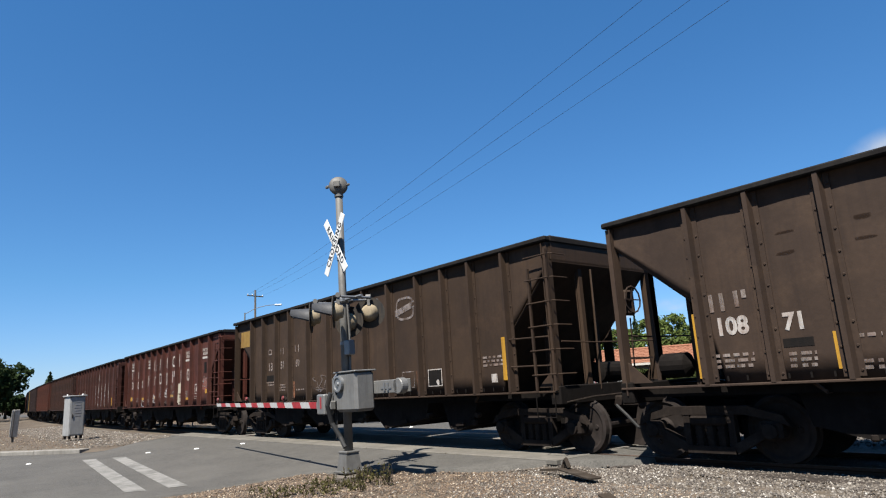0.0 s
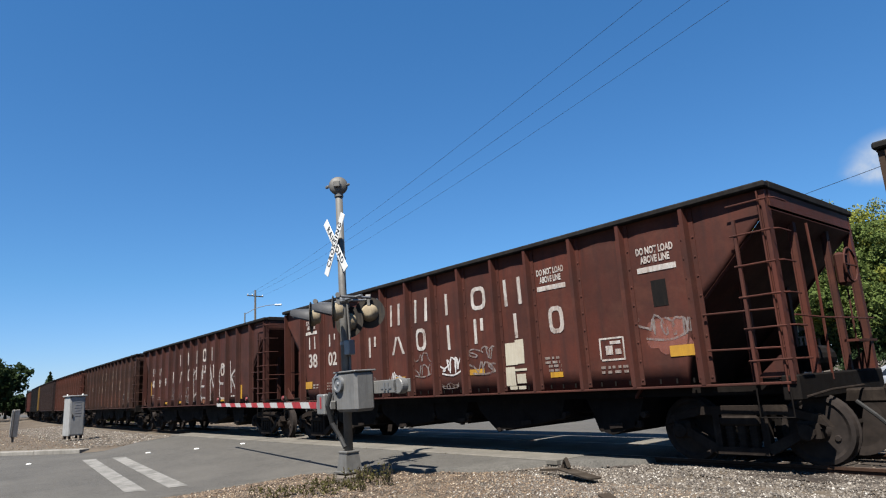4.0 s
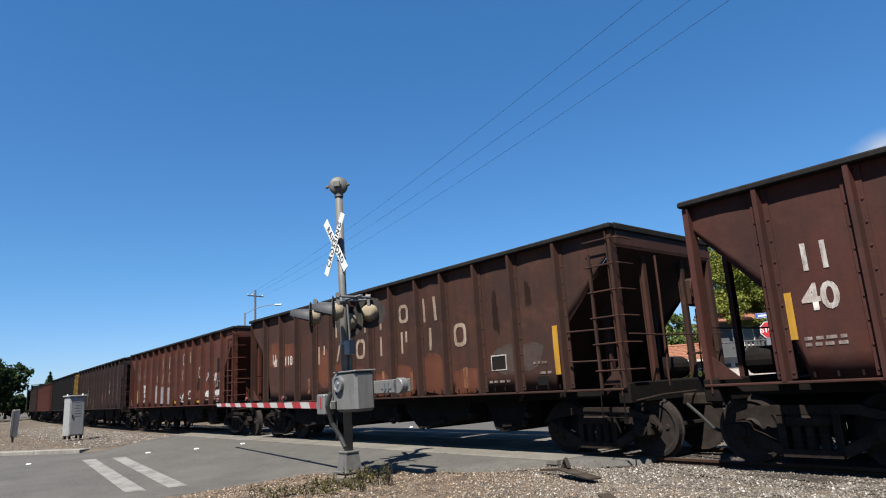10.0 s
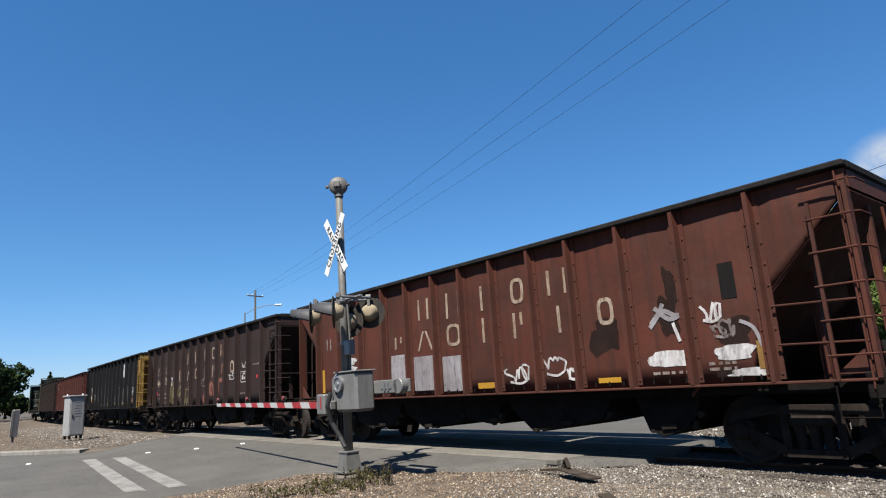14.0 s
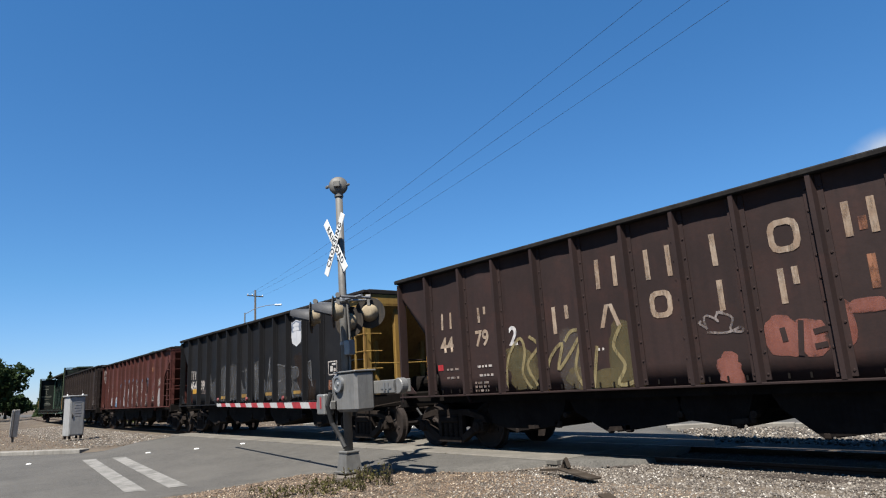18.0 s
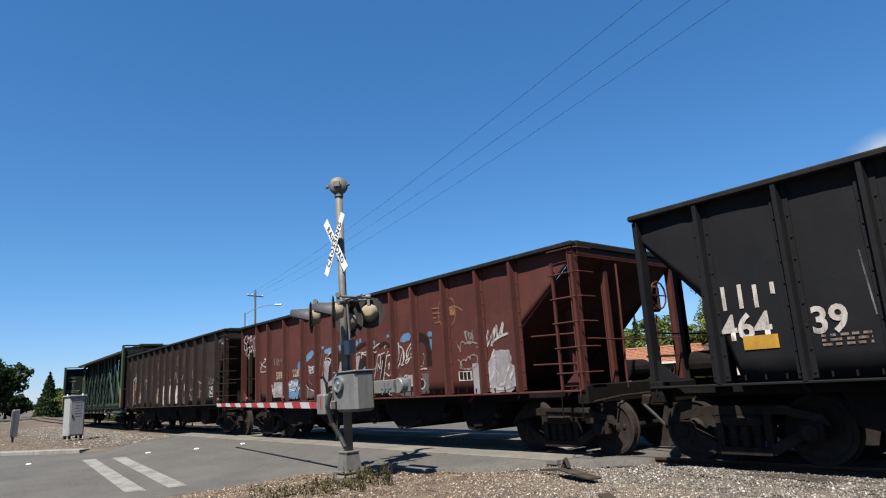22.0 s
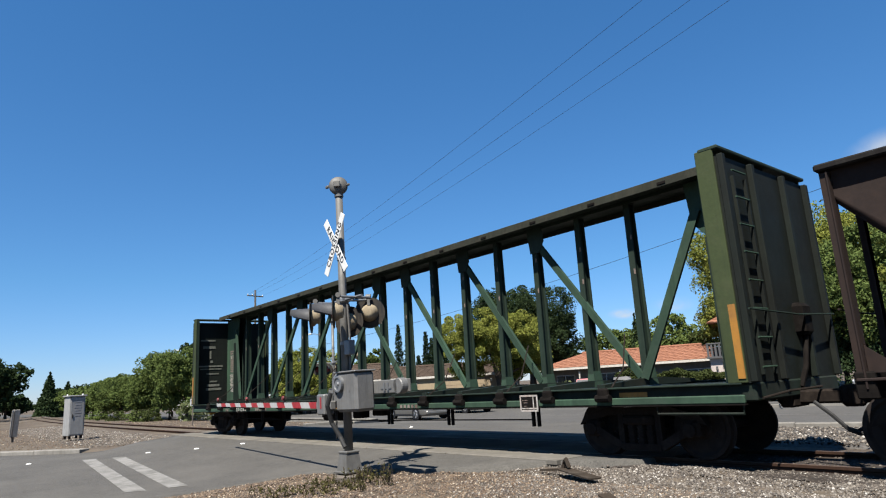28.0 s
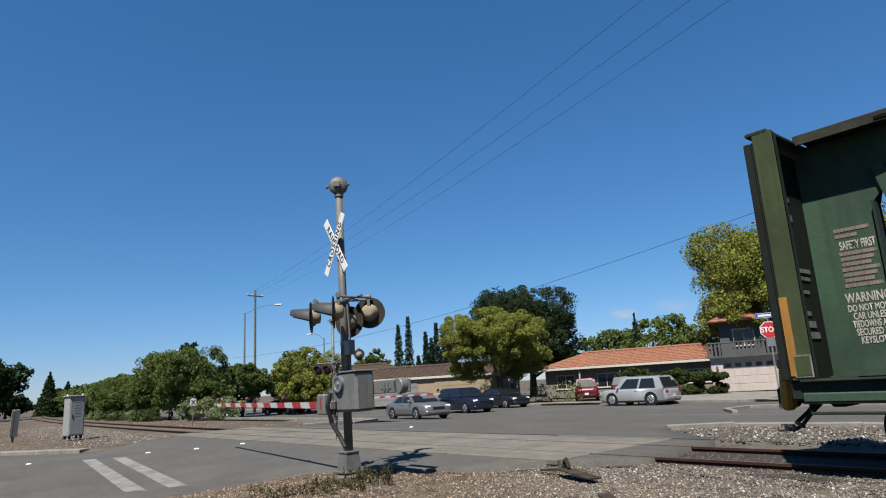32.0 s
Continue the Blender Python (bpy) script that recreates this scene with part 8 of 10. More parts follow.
def crossbuck(parent, y, z, face):
    """Two crossed white boards with black words."""
    for tilt, text, off in ((-33, "RAILROAD", 0.0), (33, "CROSSING", 0.018)):
        t = radians(tilt)
        m = pose(0, y + face * off, z) @ Matrix.Rotation(-face * t, 4, "Y")
        b = part("blade", Build().box((0, 0, 0), (0.155, 0.012, 1.22), None, 0.004), SIGNWHITE, parent, "white board with black letters", m)
        turn = face * 90 if tilt > 0 else -face * 90
        me = letters(text, 0.165, SIGNBLACK, 0.004, 0.92, 1.28)
        part("lettering", me, None, b, "", Matrix.Translation((0, face * 0.0085, 0)) @ Matrix.Rotation(radians(turn), 4, "Y") @ (pose(0, 0, 0) if face < 0 else pose(0, 0, 0, 0, 0, 180)))


def signal(name, x, y, front, label, near):
    """Mast with base, bell, crossed boards, lights and gate. front: -1 looks to -y."""
    s = thing(name, label, "railway signal", pose(x, y, fall(y), 0.77 if near else 0, -0.28 if near else 0, 0))
    part("base_casting", Build().raw([(a * w, b * w, z) for z, w in ((0.02, 0.16), (0.34, 0.12)) for a, b in ((-1, -1), (1, -1), (1, 1), (-1, 1))],
                                     [(3, 2, 1, 0), (4, 5, 6, 7), (0, 1, 5, 4), (1, 2, 6, 5), (2, 3, 7, 6), (3, 0, 4, 7)]).box((0, 0, 0.35), (0.27, 0.27, 0.04), None, 0.01).box((0, 0, 0.03), (0.4, 0.4, 0.04), None, 0.01), MASTMAT, s)
    part("footing", Build().lathe([(0, 0.29), (0.06, 0.29), (0.09, 0.26)], (0, 0, -0.1), (0, 0, 1), 20), WOODGREY, s)
    part("mast", Build().lathe([(0.35, 0.075), (5.06, 0.067)], (0, 0, 0), (0, 0, 1), 20), MASTMAT, s, smooth=True)
    for z in (2.18, 3.72, 4.98):
        part("band", Build().lathe([(0, 0.082), (0.05, 0.082)], (0, 0, z), (0, 0, 9), 18), GALV, s)
    # bell on top, its gong towards the rails' far side
    bell = part("bell", Build().lathe([(0, 0.04), (0.02, 0.15), (0.06, 0.175), (0.10, 0.175), (0.14, 0.12)], (0.09, -0.06, 5.14), (-1, 0.62, 5.14), 24), MASTMAT, s, "round electric bell", smooth=True)
    part("gong_bolt", Build().box((0.09, -0.09, 5.15), (0.13, 0.05, 0.13), Matrix.Rotation(radians(45), 3, "Z"), 0.02), MASTMAT, bell)
    part("striker", Build().box((0.16, 0.1, 5.14), (0.1, 0.05, 0.04), None, 0.01).box((-0.13, -0.16, 5.14), (0.1, 0.05, 0.05), None, 0.01), MASTMAT, bell)
    part("bell_collar", Build().lathe([(0, 0.085), (0.09, 0.08)], (0, 0, 4.93), (0, 0, 9), 16), MASTMAT, bell)
    if near:
        crossbuck(s, front * 0.115, 4.0, front)
    # cross arm and light units, two each way
    part("cross_arm", Build().tube([(-0.62, 0, 2.98), (0.62, 0, 2.98)], 0.026, 10).box((0, 0, 2.98), (0.2, 0.2, 0.12), None, 0.03).tube([(-0.42, front * 0.3, 2.98), (-0.42, -front * 0.3, 2.98)], 0.022, 8).tube([(0.42, front * 0.3, 2.98), (0.42, -front * 0.3, 2.98)], 0.022, 8), GALV, s)
    for i, xx in enumerate((-0.40, 0.40)):
        signal_head(s, xx - (0.07 if near else 0), front * 0.30 - (0.09 if near else 0), 2.72, -35 if near else 180)
    for xx, yy, zz, yaw, lit in (((-0.09, 0.17, 2.60, -150, False), (0.08, 0.51, 2.75, -132, False)) if near else ((-0.12, -0.3, 2.69, 48, False), (-0.46, -0.62, 2.69, 48, False), (1.2, 0.8, 3.3, 215, False))):
        signal_head(s, xx, yy, zz, yaw, lit)
    part("rear_arm", Build().tube([(0, 0, 2.98), (0.1, 0.68, 2.99)] if near else [(-0.5, -0.66, 2.98), (0, 0, 2.98), (0.6, 0.4, 3.3), (1.2, 0.86, 3.58)], 0.024, 8), GALV, s)
    part("conduit", Build().tube([(0.09, 0.03, 2.9), (0.1, 0.05, 2.3), (0.09, 0.04, 1.7)], 0.02, 6), MASTMAT, s)
    # small box low on the mast
    part("terminal_box", Build().box((0.16, 0.0, 2.12), (0.16, 0.14, 0.26), None, 0.015), GALV, s)
    # gate mechanism
    shift = pose(0.18, 0.2, 0) if near else pose(0, 0, 0)
    mech = part("gate_mechanism", Build().box((0.0, front * 0.14, 1.36), (0.68, 0.40, 0.68), None, 0.05).box((0.0, front * 0.14, 1.70), (0.72, 0.44, 0.03), None, 0.01), SILVER, s, "silver-painted gate machine case", shift)
    part("door_ribs", Build().prism([(0.02, 1.28), (0.16, 1.28), (0.11, 1.60), (0.06, 1.60)], 1, front * 0.335 - 0.006, front * 0.335 + 0.006).box((0.18, front * 0.335, 1.36), (0.1, 0.012, 0.05)), SILVER, mech)
    part("main_shaft_cap", Build().lathe([(0, 0.17), (0.12, 0.17), (0.15, 0.13)], (-0.30, front * 0.16, 1.55), (-1, front * 0.16, 1.55), 22), GALV, mech, smooth=True)
    part("side_case", Build().box((-0.46, front * 0.12, 1.42), (0.22, 0.26, 0.48), None, 0.03), SILVER, mech)
    part("crank_drum", Build().lathe([(0, 0.14), (0.06, 0.14), (0.062, 0.11), (0.045, 0.105), (0.045, 0.04), (0.07, 0.03)], (-0.16, front * 0.34, 1.50), (-0.16, front * 9, 1.50), 24), GALV, mech)
    part("drum_tab", Build().box((-0.36, front * 0.345, 1.46), (0.03, 0.05, 0.3)).box((-0.30, front * 0.345, 1.46), (0.03, 0.05, 0.3)), SILVER, mech)
    part("case_label", Build().box((0.19, front * 0.335, 1.52), (0.14, 0.008, 0.06)), SIGNWHITE, mech)
    # gate arm, slightly askew to the road
    yaw = 6.5 if near else 2.0
    sign = 1 if near else -1
    arm = part("gate_arm", Build().beam((-0.1, 0, 0), (-0.75, 0, 0), 0.12, 0.16, (0, 0, 1), 0.02), SILVER, s, "red and white striped gate arm lowered", pose(-0.35 * sign + (0.16 if near else 0), front * 0.30 + (0.18 if near else 0), 1.14, 0, 0.6, (0 if near else 180) - yaw * 1))
    n = 16
    for i in range(n):
        a, c = -0.72 - 0.46 * i, -0.72 - 0.46 * (i + 1)
        w = (0.115 if near else 0.09) - 0.0022 * i
        part("stripe", Build().prism([(a + 0.045, -w / 2), (a - 0.045, w / 2), (c - 0.045, w / 2), (c + 0.045, -w / 2)], 1, -0.02, 0.02), ARMRED if i % 2 == 0 else ARMWHITE, arm)
    for d in (-2.6, -5.2, -7.9):
        lamp = part("arm_lamp", Build().lathe([(0, 0.04), (0.06, 0.04)], (d - 0.03, 0, 0.15), (0, 0, 0.15), 12).beam((d, 0, 0.03), (d, 0, 0.12), 0.03, 0.03), HEADMAT, arm)
        part("lens", Build().lathe([(0, 0.05), (0.03, 0.04)], (d, -0.03, 0.15), (d, -1, 0.15), 12), REDLENS, lamp)
    bracket = part("arm_bracket", Build().box((-0.45, 0, 0.02), (0.34, 0.2, 0.36), None, 0.02), SILVER, arm)
    part("bracket_reflector", Build().box((-0.42, front * 0.104, 0.05), (0.05, 0.008, 0.2)), ARMRED, bracket)
    part("conduit_flex", Build().tube([(-0.1, -0.26, 1.36), (-0.16, -0.3, 1.15), (-0.2, -0.2, 0.85), (-0.1, -0.1, 0.6), (0.02, -0.08, 0.43)], 0.042, 8), RUBBER, s)
    part("dangling_wire", Build().tube([(-0.34, 0.0, 1.05), (-0.36, 0.0, 0.8), (-0.35, 0.0, 0.62)], 0.008, 5).tube([(-0.40, 0.0, 1.05), (-0.39, 0.0, 0.72), (-0.41, 0.0, 0.55)], 0.008, 5), RUBBER, s)
    # counterweights on the opposite side
    y0 = 0.06 if near else 0.0
    cw = part("counterweight_arm", Build().beam((0.2 * sign, y0, 1.40), (1.0 * sign, y0, 1.40), 0.04, 0.22, (0, 0, 1), 0.01), SILVER, s, "", shift)
    part("rear_plate", Build().beam((0.2 * sign, y0 + 0.26, 1.40), (1.0 * sign, y0 + 0.26, 1.40), 0.04, 0.22, (0, 0, 1), 0.01), SILVER, cw)
    part("weight", Build().lathe([(0, 0.12), (0.015, 0.13), (0.13, 0.13), (0.145, 0.11)], (1.02 * sign, y0 - 0.02, 1.40), (1.02 * sign, 9, 1.40), 22), SILVER, cw)
    part("clamp_bolt", Build().box((0.66 * sign, y0 - 0.03, 1.40), (0.04, 0.03, 0.13)), GALV, cw)
    part("clamp_bolt", Build().box((0.76 * sign, y0 - 0.03, 1.40), (0.04, 0.03, 0.13)), GALV, cw)
    part("slot_rail", Build().box((0.7 * sign, y0 - 0.025, 1.38), (0.3, 0.014, 0.03)), GALV, cw)
    return s


signal("crossing_signal", MX, MY, -1, "grey railway crossing signal with lowered striped gate", True)
signal("crossing_signal", -28.6, 16.6, 1, "railway crossing signal across the line with lowered gate", False)

# ---- trackside things ----
cab = thing("signal_cabinet", "grey metal signal cabinet on short legs", "cabinet", pose(-33.6, 6.0, -0.03, 0, 0, 12))
part("body", Build().box((0, 0, 1.0), (0.62, 0.66, 1.72), None, 0.02), CABPAINT, cab)
part("roof", Build().box((0, 0, 1.89), (0.74, 0.78, 0.06), None, 0.015), CABPAINT, cab)
part("door", Build().box((0.317, 0.0, 1.0), (0.02, 0.56, 1.6), None, 0.006), CABPAINT, cab)
part("door_handle", Build().box((0.335, -0.2, 1.0), (0.03, 0.03, 0.16)), TRUCKMAT, cab)
lb = Build()
for k in range(6):
    lb.box((0.33, 0.02, 1.62 - 0.12 * k), (0.006, 0.3 - 0.06 * (k % 2), 0.05))
part("notice_bars", lb, HOODMAT2, cab)
for a in (-0.24, 0.24):
    for c in (-0.24, 0.24):
        part("leg", Build().box((a, c, 0.08), (0.08, 0.08, 0.16)), TRUCKMAT, cab)
for p in (-0.33, 0.33):
    part("roof_eye", Build().lathe([(0, 0.03), (0.06, 0.03)], (0, p, 1.92), (0, p, 3), 8), DOTWHITE, cab)

post = thing("marker_post", "leaning weathered timber marker post", "post", pose(-36.2, 4.0, -0.08, 0, 20, 0))
part("upright", Build().box((0, 0, 0.75), (0.10, 0.10, 1.55), None, 0.015), WOODGREY, post)
part("board", Build().box((0.0, -0.065, 0.9), (0.26, 0.03, 1.3), None, 0.01), WOODGREY, post)
part("face_board", Build().box((0.07, 0, 0.95), (0.03, 0.32, 1.3), None, 0.01), PALEWOOD, post)

sg = thing("track_sign", "small white trackside board on a thin post", "sign", pose(-40.4, 13.6, -0.12))
part("upright", Build().box((0, 0, 0.7), (0.06, 0.06, 1.5), None, 0.01), WOODGREY, sg)
part("board", Build().box((0.04, 0, 1.35), (0.02, 0.36, 0.42), None, 0.01), SIGNWHITE, sg)
part("cross_stroke", Build().beam((0.055, -0.12, 1.2), (0.055, 0.12, 1.5), 0.006, 0.05).beam((0.055, 0.12, 1.2), (0.055, -0.12, 1.5), 0.006, 0.05), SIGNBLACK, sg)

# scrap on the gravel
scrap = thing("scrap_plate", "bent rusty steel plate lying on gravel", "scrap metal", pose(-6.55, 7.75, -0.02, 0, 0, -20))
part("plate", Build().box((0.35, 0, 0.03), (0.9, 0.2, 0.03), Matrix.Rotation(radians(3), 3, "Y"), 0.008), TIE, scrap)
part("bent_strap", Build().tube([(-0.1, 0, 0.03), (-0.05, 0.02, 0.14), (0.03, 0.0, 0.2), (0.08, 0.02, 0.08)], 0.035, 6), TIE, scrap)
part("tail", Build().beam((-0.1, 0, 0.04), (-0.55, -0.12, 0.0), 0.06, 0.03), TIE, scrap)
slab = solid("loose_tie_plate", Build().box((0, 0, 0.02), (0.5, 0.16, 0.03), Matrix.Rotation(radians(8), 3, "Y"), 0.008), TIE, "flat rusty bar half buried in gravel", "scrap metal", at=pose(-4.7, 6.35, -0.05, 0, 0, -28))

# ties of the open track
tie_me = mesh_of("railway_tie", Build().box((0, 0, 0), (0.23, 2.6, 0.12), None, 0.02), TIE)
ties = thing("railway_ties", "dark weathered timber railway ties", "railway tie", kind="structure")
u = -6.9
count = 0
while u < 25:
    p, th = on_line(u)
    part("tie", tie_me, None, ties, "", pose(p.x, p.y, RAIL_Z - 0.15, 0, 0, math.degrees(th)))
    u += 0.5
u = -28.2
while u > -110:
    p, th = on_line(u)
    part("tie", tie_me, None, ties, "", pose(p.x, p.y, RAIL_Z - 0.18, 0, 0, math.degrees(th)))
    u -= 0.52


# ---- loose stones ----
def stones(name, count, place, size, material, label, seed):
    """Many small broken stones in one mesh."""
    r = np.random.RandomState(seed)
    base = np.array([(1, 0, 0), (-1, 0, 0), (0, 1, 0), (0, -1, 0), (0, 0, 1), (0, 0, -1)], float)
    tri = np.array([(0, 2, 4), (2, 1, 4), (1, 3, 4), (3, 0, 4), (2, 0, 5), (1, 2, 5), (3, 1, 5), (0, 3, 5)])
    pts = place(r, count)
    n = len(pts)
    s = size * (0.45 + 1.1 * r.rand(n) ** 1.6)
    sc = s[:, None] * (0.7 + 0.6 * r.rand(n, 3)) * np.array([1, 1, 0.75])
    v = base[None] * (0.75 + 0.5 * r.rand(n, 6, 1)) * sc[:, None, :]
    a = r.rand(n) * 6.283
    c, d = np.cos(a)[:, None], np.sin(a)[:, None]
    tilt = (r.rand(n) - 0.5)[:, None] * 1.2
    v = np.stack([v[..., 0], v[..., 1] * np.cos(tilt) - v[..., 2] * np.sin(tilt), v[..., 1] * np.sin(tilt) + v[..., 2] * np.cos(tilt)], -1)
    v = np.stack([v[..., 0] * c - v[..., 1] * d, v[..., 0] * d + v[..., 1] * c, v[..., 2]], -1) + pts[:, None, :]
    f = tri[None] + 6 * np.arange(n)[:, None, None]
    me = bpy.data.meshes.new(name)
    me.vertices.add(6 * n)
    me.vertices.foreach_set("co", v.reshape(-1))
    me.loops.add(24 * n)
    me.loops.foreach_set("vertex_index", f.reshape(-1))
    me.polygons.add(8 * n)
    me.polygons.foreach_set("loop_start", np.arange(0, 24 * n, 3))
    me.polygons.foreach_set("loop_total", np.full(8 * n, 3))
    me.materials.append(material)
    me.update(calc_edges=True)
    return tagged(new(name, me), label, "gravel", kind="stuff")


def stone_mat(name, stops):
    m, nt, p = nodes_of(name)
    g = nt.nodes.new("ShaderNodeNewGeometry")
    n = noise_of(nt, coords(nt), 30, 3, 0.6)
    col = ramp(nt, g.outputs["Random Per Island"], stops)
    nt.links.new(mix(nt, ramp(nt, n, [(0.4, (0, 0, 0)), (0.7, (0.5, 0.5, 0.5))]), col, (0.16, 0.13, 0.10)), p.inputs["Base Color"])
    p.inputs["Roughness"].default_value = 0.9
    bump_of(nt, p, n, 0.3, 0.01)
    return m


BALLSTONE = stone_mat("ballast_stone", [(0.0, (0.010, 0.008, 0.007)), (0.4, (0.034, 0.028, 0.023)), (0.72, (0.08, 0.07, 0.058)), (0.92, (0.15, 0.135, 0.115)), (1.0, (0.34, 0.32, 0.29))])
# brown stones made darker for the train's shadow over them
SHADESTONE = stone_mat("dark_shaded_stone", [(0.0, (0.006, 0.005, 0.004)), (0.5, (0.018, 0.0145, 0.0115)), (0.9, (0.04, 0.032, 0.026)), (1.0, (0.08, 0.07, 0.06))])
DIRTSTONE = stone_mat("field_stone", [(0.0, (0.012, 0.007, 0.004)), (0.45, (0.04, 0.023, 0.012)), (0.8, (0.092, 0.056, 0.03)), (0.94, (0.16, 0.115, 0.07)), (1.0, (0.34, 0.29, 0.22))])


def shoulder(r, n):
    """Gravel between the eye and the line, thinning towards the earth beside the signal."""
    x = -9.8 + 12.0 * r.rand(n)
    y = 4.2 + 5.1 * r.rand(n)
    edge = np.array([road_edge_right(b) for b in y])
    keep = (x > edge + 0.3 * np.sin(y * 3.1 + x) * r.rand(n) - 0.25 * r.rand(n) ** 2) & (r.rand(n) < np.clip((x + 8.0 + 0.5 * (y - 7)) / 2.6, 0.04, 1))
    x, y = x[keep], y[keep]
    return np.stack([x, y, np.array([ground_z(a, b) for a, b in zip(x, y)]) + 0.004], 1)


def bed(u0, u1, a, b):
    def place(r, n):
        u, o = u0 + (u1 - u0) * r.rand(n), a + (b - a) * r.rand(n)
        out = []
        for p, q in zip(u, o):
            w, _ = on_line(p, q)
            d = abs(q)
            out.append((w.x, w.y, RAIL_Z - (0.10 if u0 > -20 else 0.15) - 0.12 * max(0, d - 1.4) + 0.005))
        return np.array(out)
    return place


def strip(r, n):
    x, y = -9.5 + 18 * r.rand(n), 12.6 + 6.2 * r.rand(n)
    keep = x > np.array([road_edge_right(b) for b in y]) + 0.2
    x, y = x[keep], y[keep]
    return np.stack([x, y, np.array([fall(b) for b in y]) - 0.01], 1)


def far_dirt(r, n):
    x, y = -62 + 36 * r.rand(n), 1.5 + 17 * r.rand(n)
    keep = (x < np.array([road_edge_left(b) for b in y]) - 0.3) & (np.abs(y - np.array([line_y(a) for a in x])) > 1.6)
    x, y = x[keep], y[keep]
    return np.stack([x, y, np.array([ground_z(a, b) for a, b in zip(x, y)])], 1)


stones("gravel", 90000, shoulder, 0.019, BALLSTONE, "loose grey and tan crushed stone by the line", 3)
stones("track_gravel", 12000, bed(-6.9, 12, -1.45, 2.0), 0.026, SHADESTONE, "dark crushed stone ballast between the ties", 4)
stones("track_gravel", 9000, bed(-62, -28, -2.6, 2.6), 0.045, BALLSTONE, "crushed stone ballast between the ties", 5)
stones("gravel", 9000, strip, 0.035, BALLSTONE, "pale loose gravel beyond the line", 6)
stones("gravel", 16000, far_dirt, 0.03, DIRTSTONE, "stony dry earth beside the line", 7)


def line_shoulder(r, n):
    """Grey stone that has rolled off the ballast on the near side of the line."""
    x, o = -60 + 33.5 * r.rand(n), -5.2 + 3.6 * r.rand(n) ** 0.7
    y = np.array([line_y(a) for a in x]) + o
    keep = x < np.array([road_edge_left(b) for b in y]) - 0.1
    x, y = x[keep], y[keep]
    return np.stack([x, y, np.array([ground_z(a, b) for a, b in zip(x, y)]) + 0.003], 1)


stones("gravel", 14000, line_shoulder, 0.032, BALLSTONE, "grey crushed stone on the near shoulder", 9)


def near_earth(r, n):
    x, y = -11.8 + 7.6 * r.rand(n), 2.5 + 5.2 * r.rand(n)
    keep = x > np.array([road_edge_right(b) for b in y]) - 0.35 * r.rand(n) ** 2
    x, y = x[keep], y[keep]
    return np.stack([x, y, np.array([ground_z(a, b) for a, b in zip(x, y)]) + 0.004], 1)


stones("gravel", 52000, near_earth, 0.0165, DIRTSTONE, "small tan stones on dry earth", 8)


# ---- plants ----
def quads_mesh(name, v, material):
    """A mesh of loose four-cornered leaves: v has the shape (n, 4, 3)."""
    n = len(v)
    me = bpy.data.meshes.new(name)
    me.vertices.add(4 * n)
    me.vertices.foreach_set("co", v.reshape(-1))
    me.loops.add(4 * n)
    me.loops.foreach_set("vertex_index", np.arange(4 * n))
    me.polygons.add(n)
    me.polygons.foreach_set("loop_start", np.arange(0, 4 * n, 4))
    me.polygons.foreach_set("loop_total", np.full(n, 4))
    me.materials.append(material)
    me.update(calc_edges=True)
    return me


def leaves(r, centres, size, droop=0.3):
    """Small bent leaf quads at the given places, turned at random."""
    n = len(centres)
    a = r.normal(size=(n, 3))
    a[:, 2] -= droop
    a /= np.linalg.norm(a, axis=1)[:, None]
    b = np.cross(a, r.normal(size=(n, 3)))
    b /= np.linalg.norm(b, axis=1)[:, None] + 1e-9
    s = size * (0.6 + 0.8 * r.rand(n))[:, None]
    a, b = a * s, b * s * 0.55
    return np.stack([centres - a * 0.5, centres - b * 0.5, centres + a * 0.5, centres + b * 0.5], 1)


def crown_points(r, lobes, per_lobe, shell=0.55):
    """Clumped places in a crown made of ellipsoid lobes (x, y, z, rx, ry, rz)."""
    out = []
    for lx, ly, lz, rx, ry, rz in lobes:
        k = max(6, int(22 * (rx * ry * rz) ** 0.33))
        d = r.normal(size=(k, 3))
        d /= np.linalg.norm(d, axis=1)[:, None]
        c = d * (shell + (1 - shell) * r.rand(k, 1) ** 0.5) * np.array([rx, ry, rz])
        per = max(4, per_lobe // k)
        g = r.normal(size=(k, per, 3))
        g *= (np.minimum(1.25, np.linalg.norm(g, axis=2)) / np.linalg.norm(g, axis=2))[..., None]      # compact tufts
        q = c[:, None, :] + g * 0.2 * np.array([rx, ry, rz]) * (0.6 + 0.7 * r.rand(k, 1, 1))
        out.append(q.reshape(-1, 3) + np.array([lx, ly, lz]))
    return np.concatenate(out)


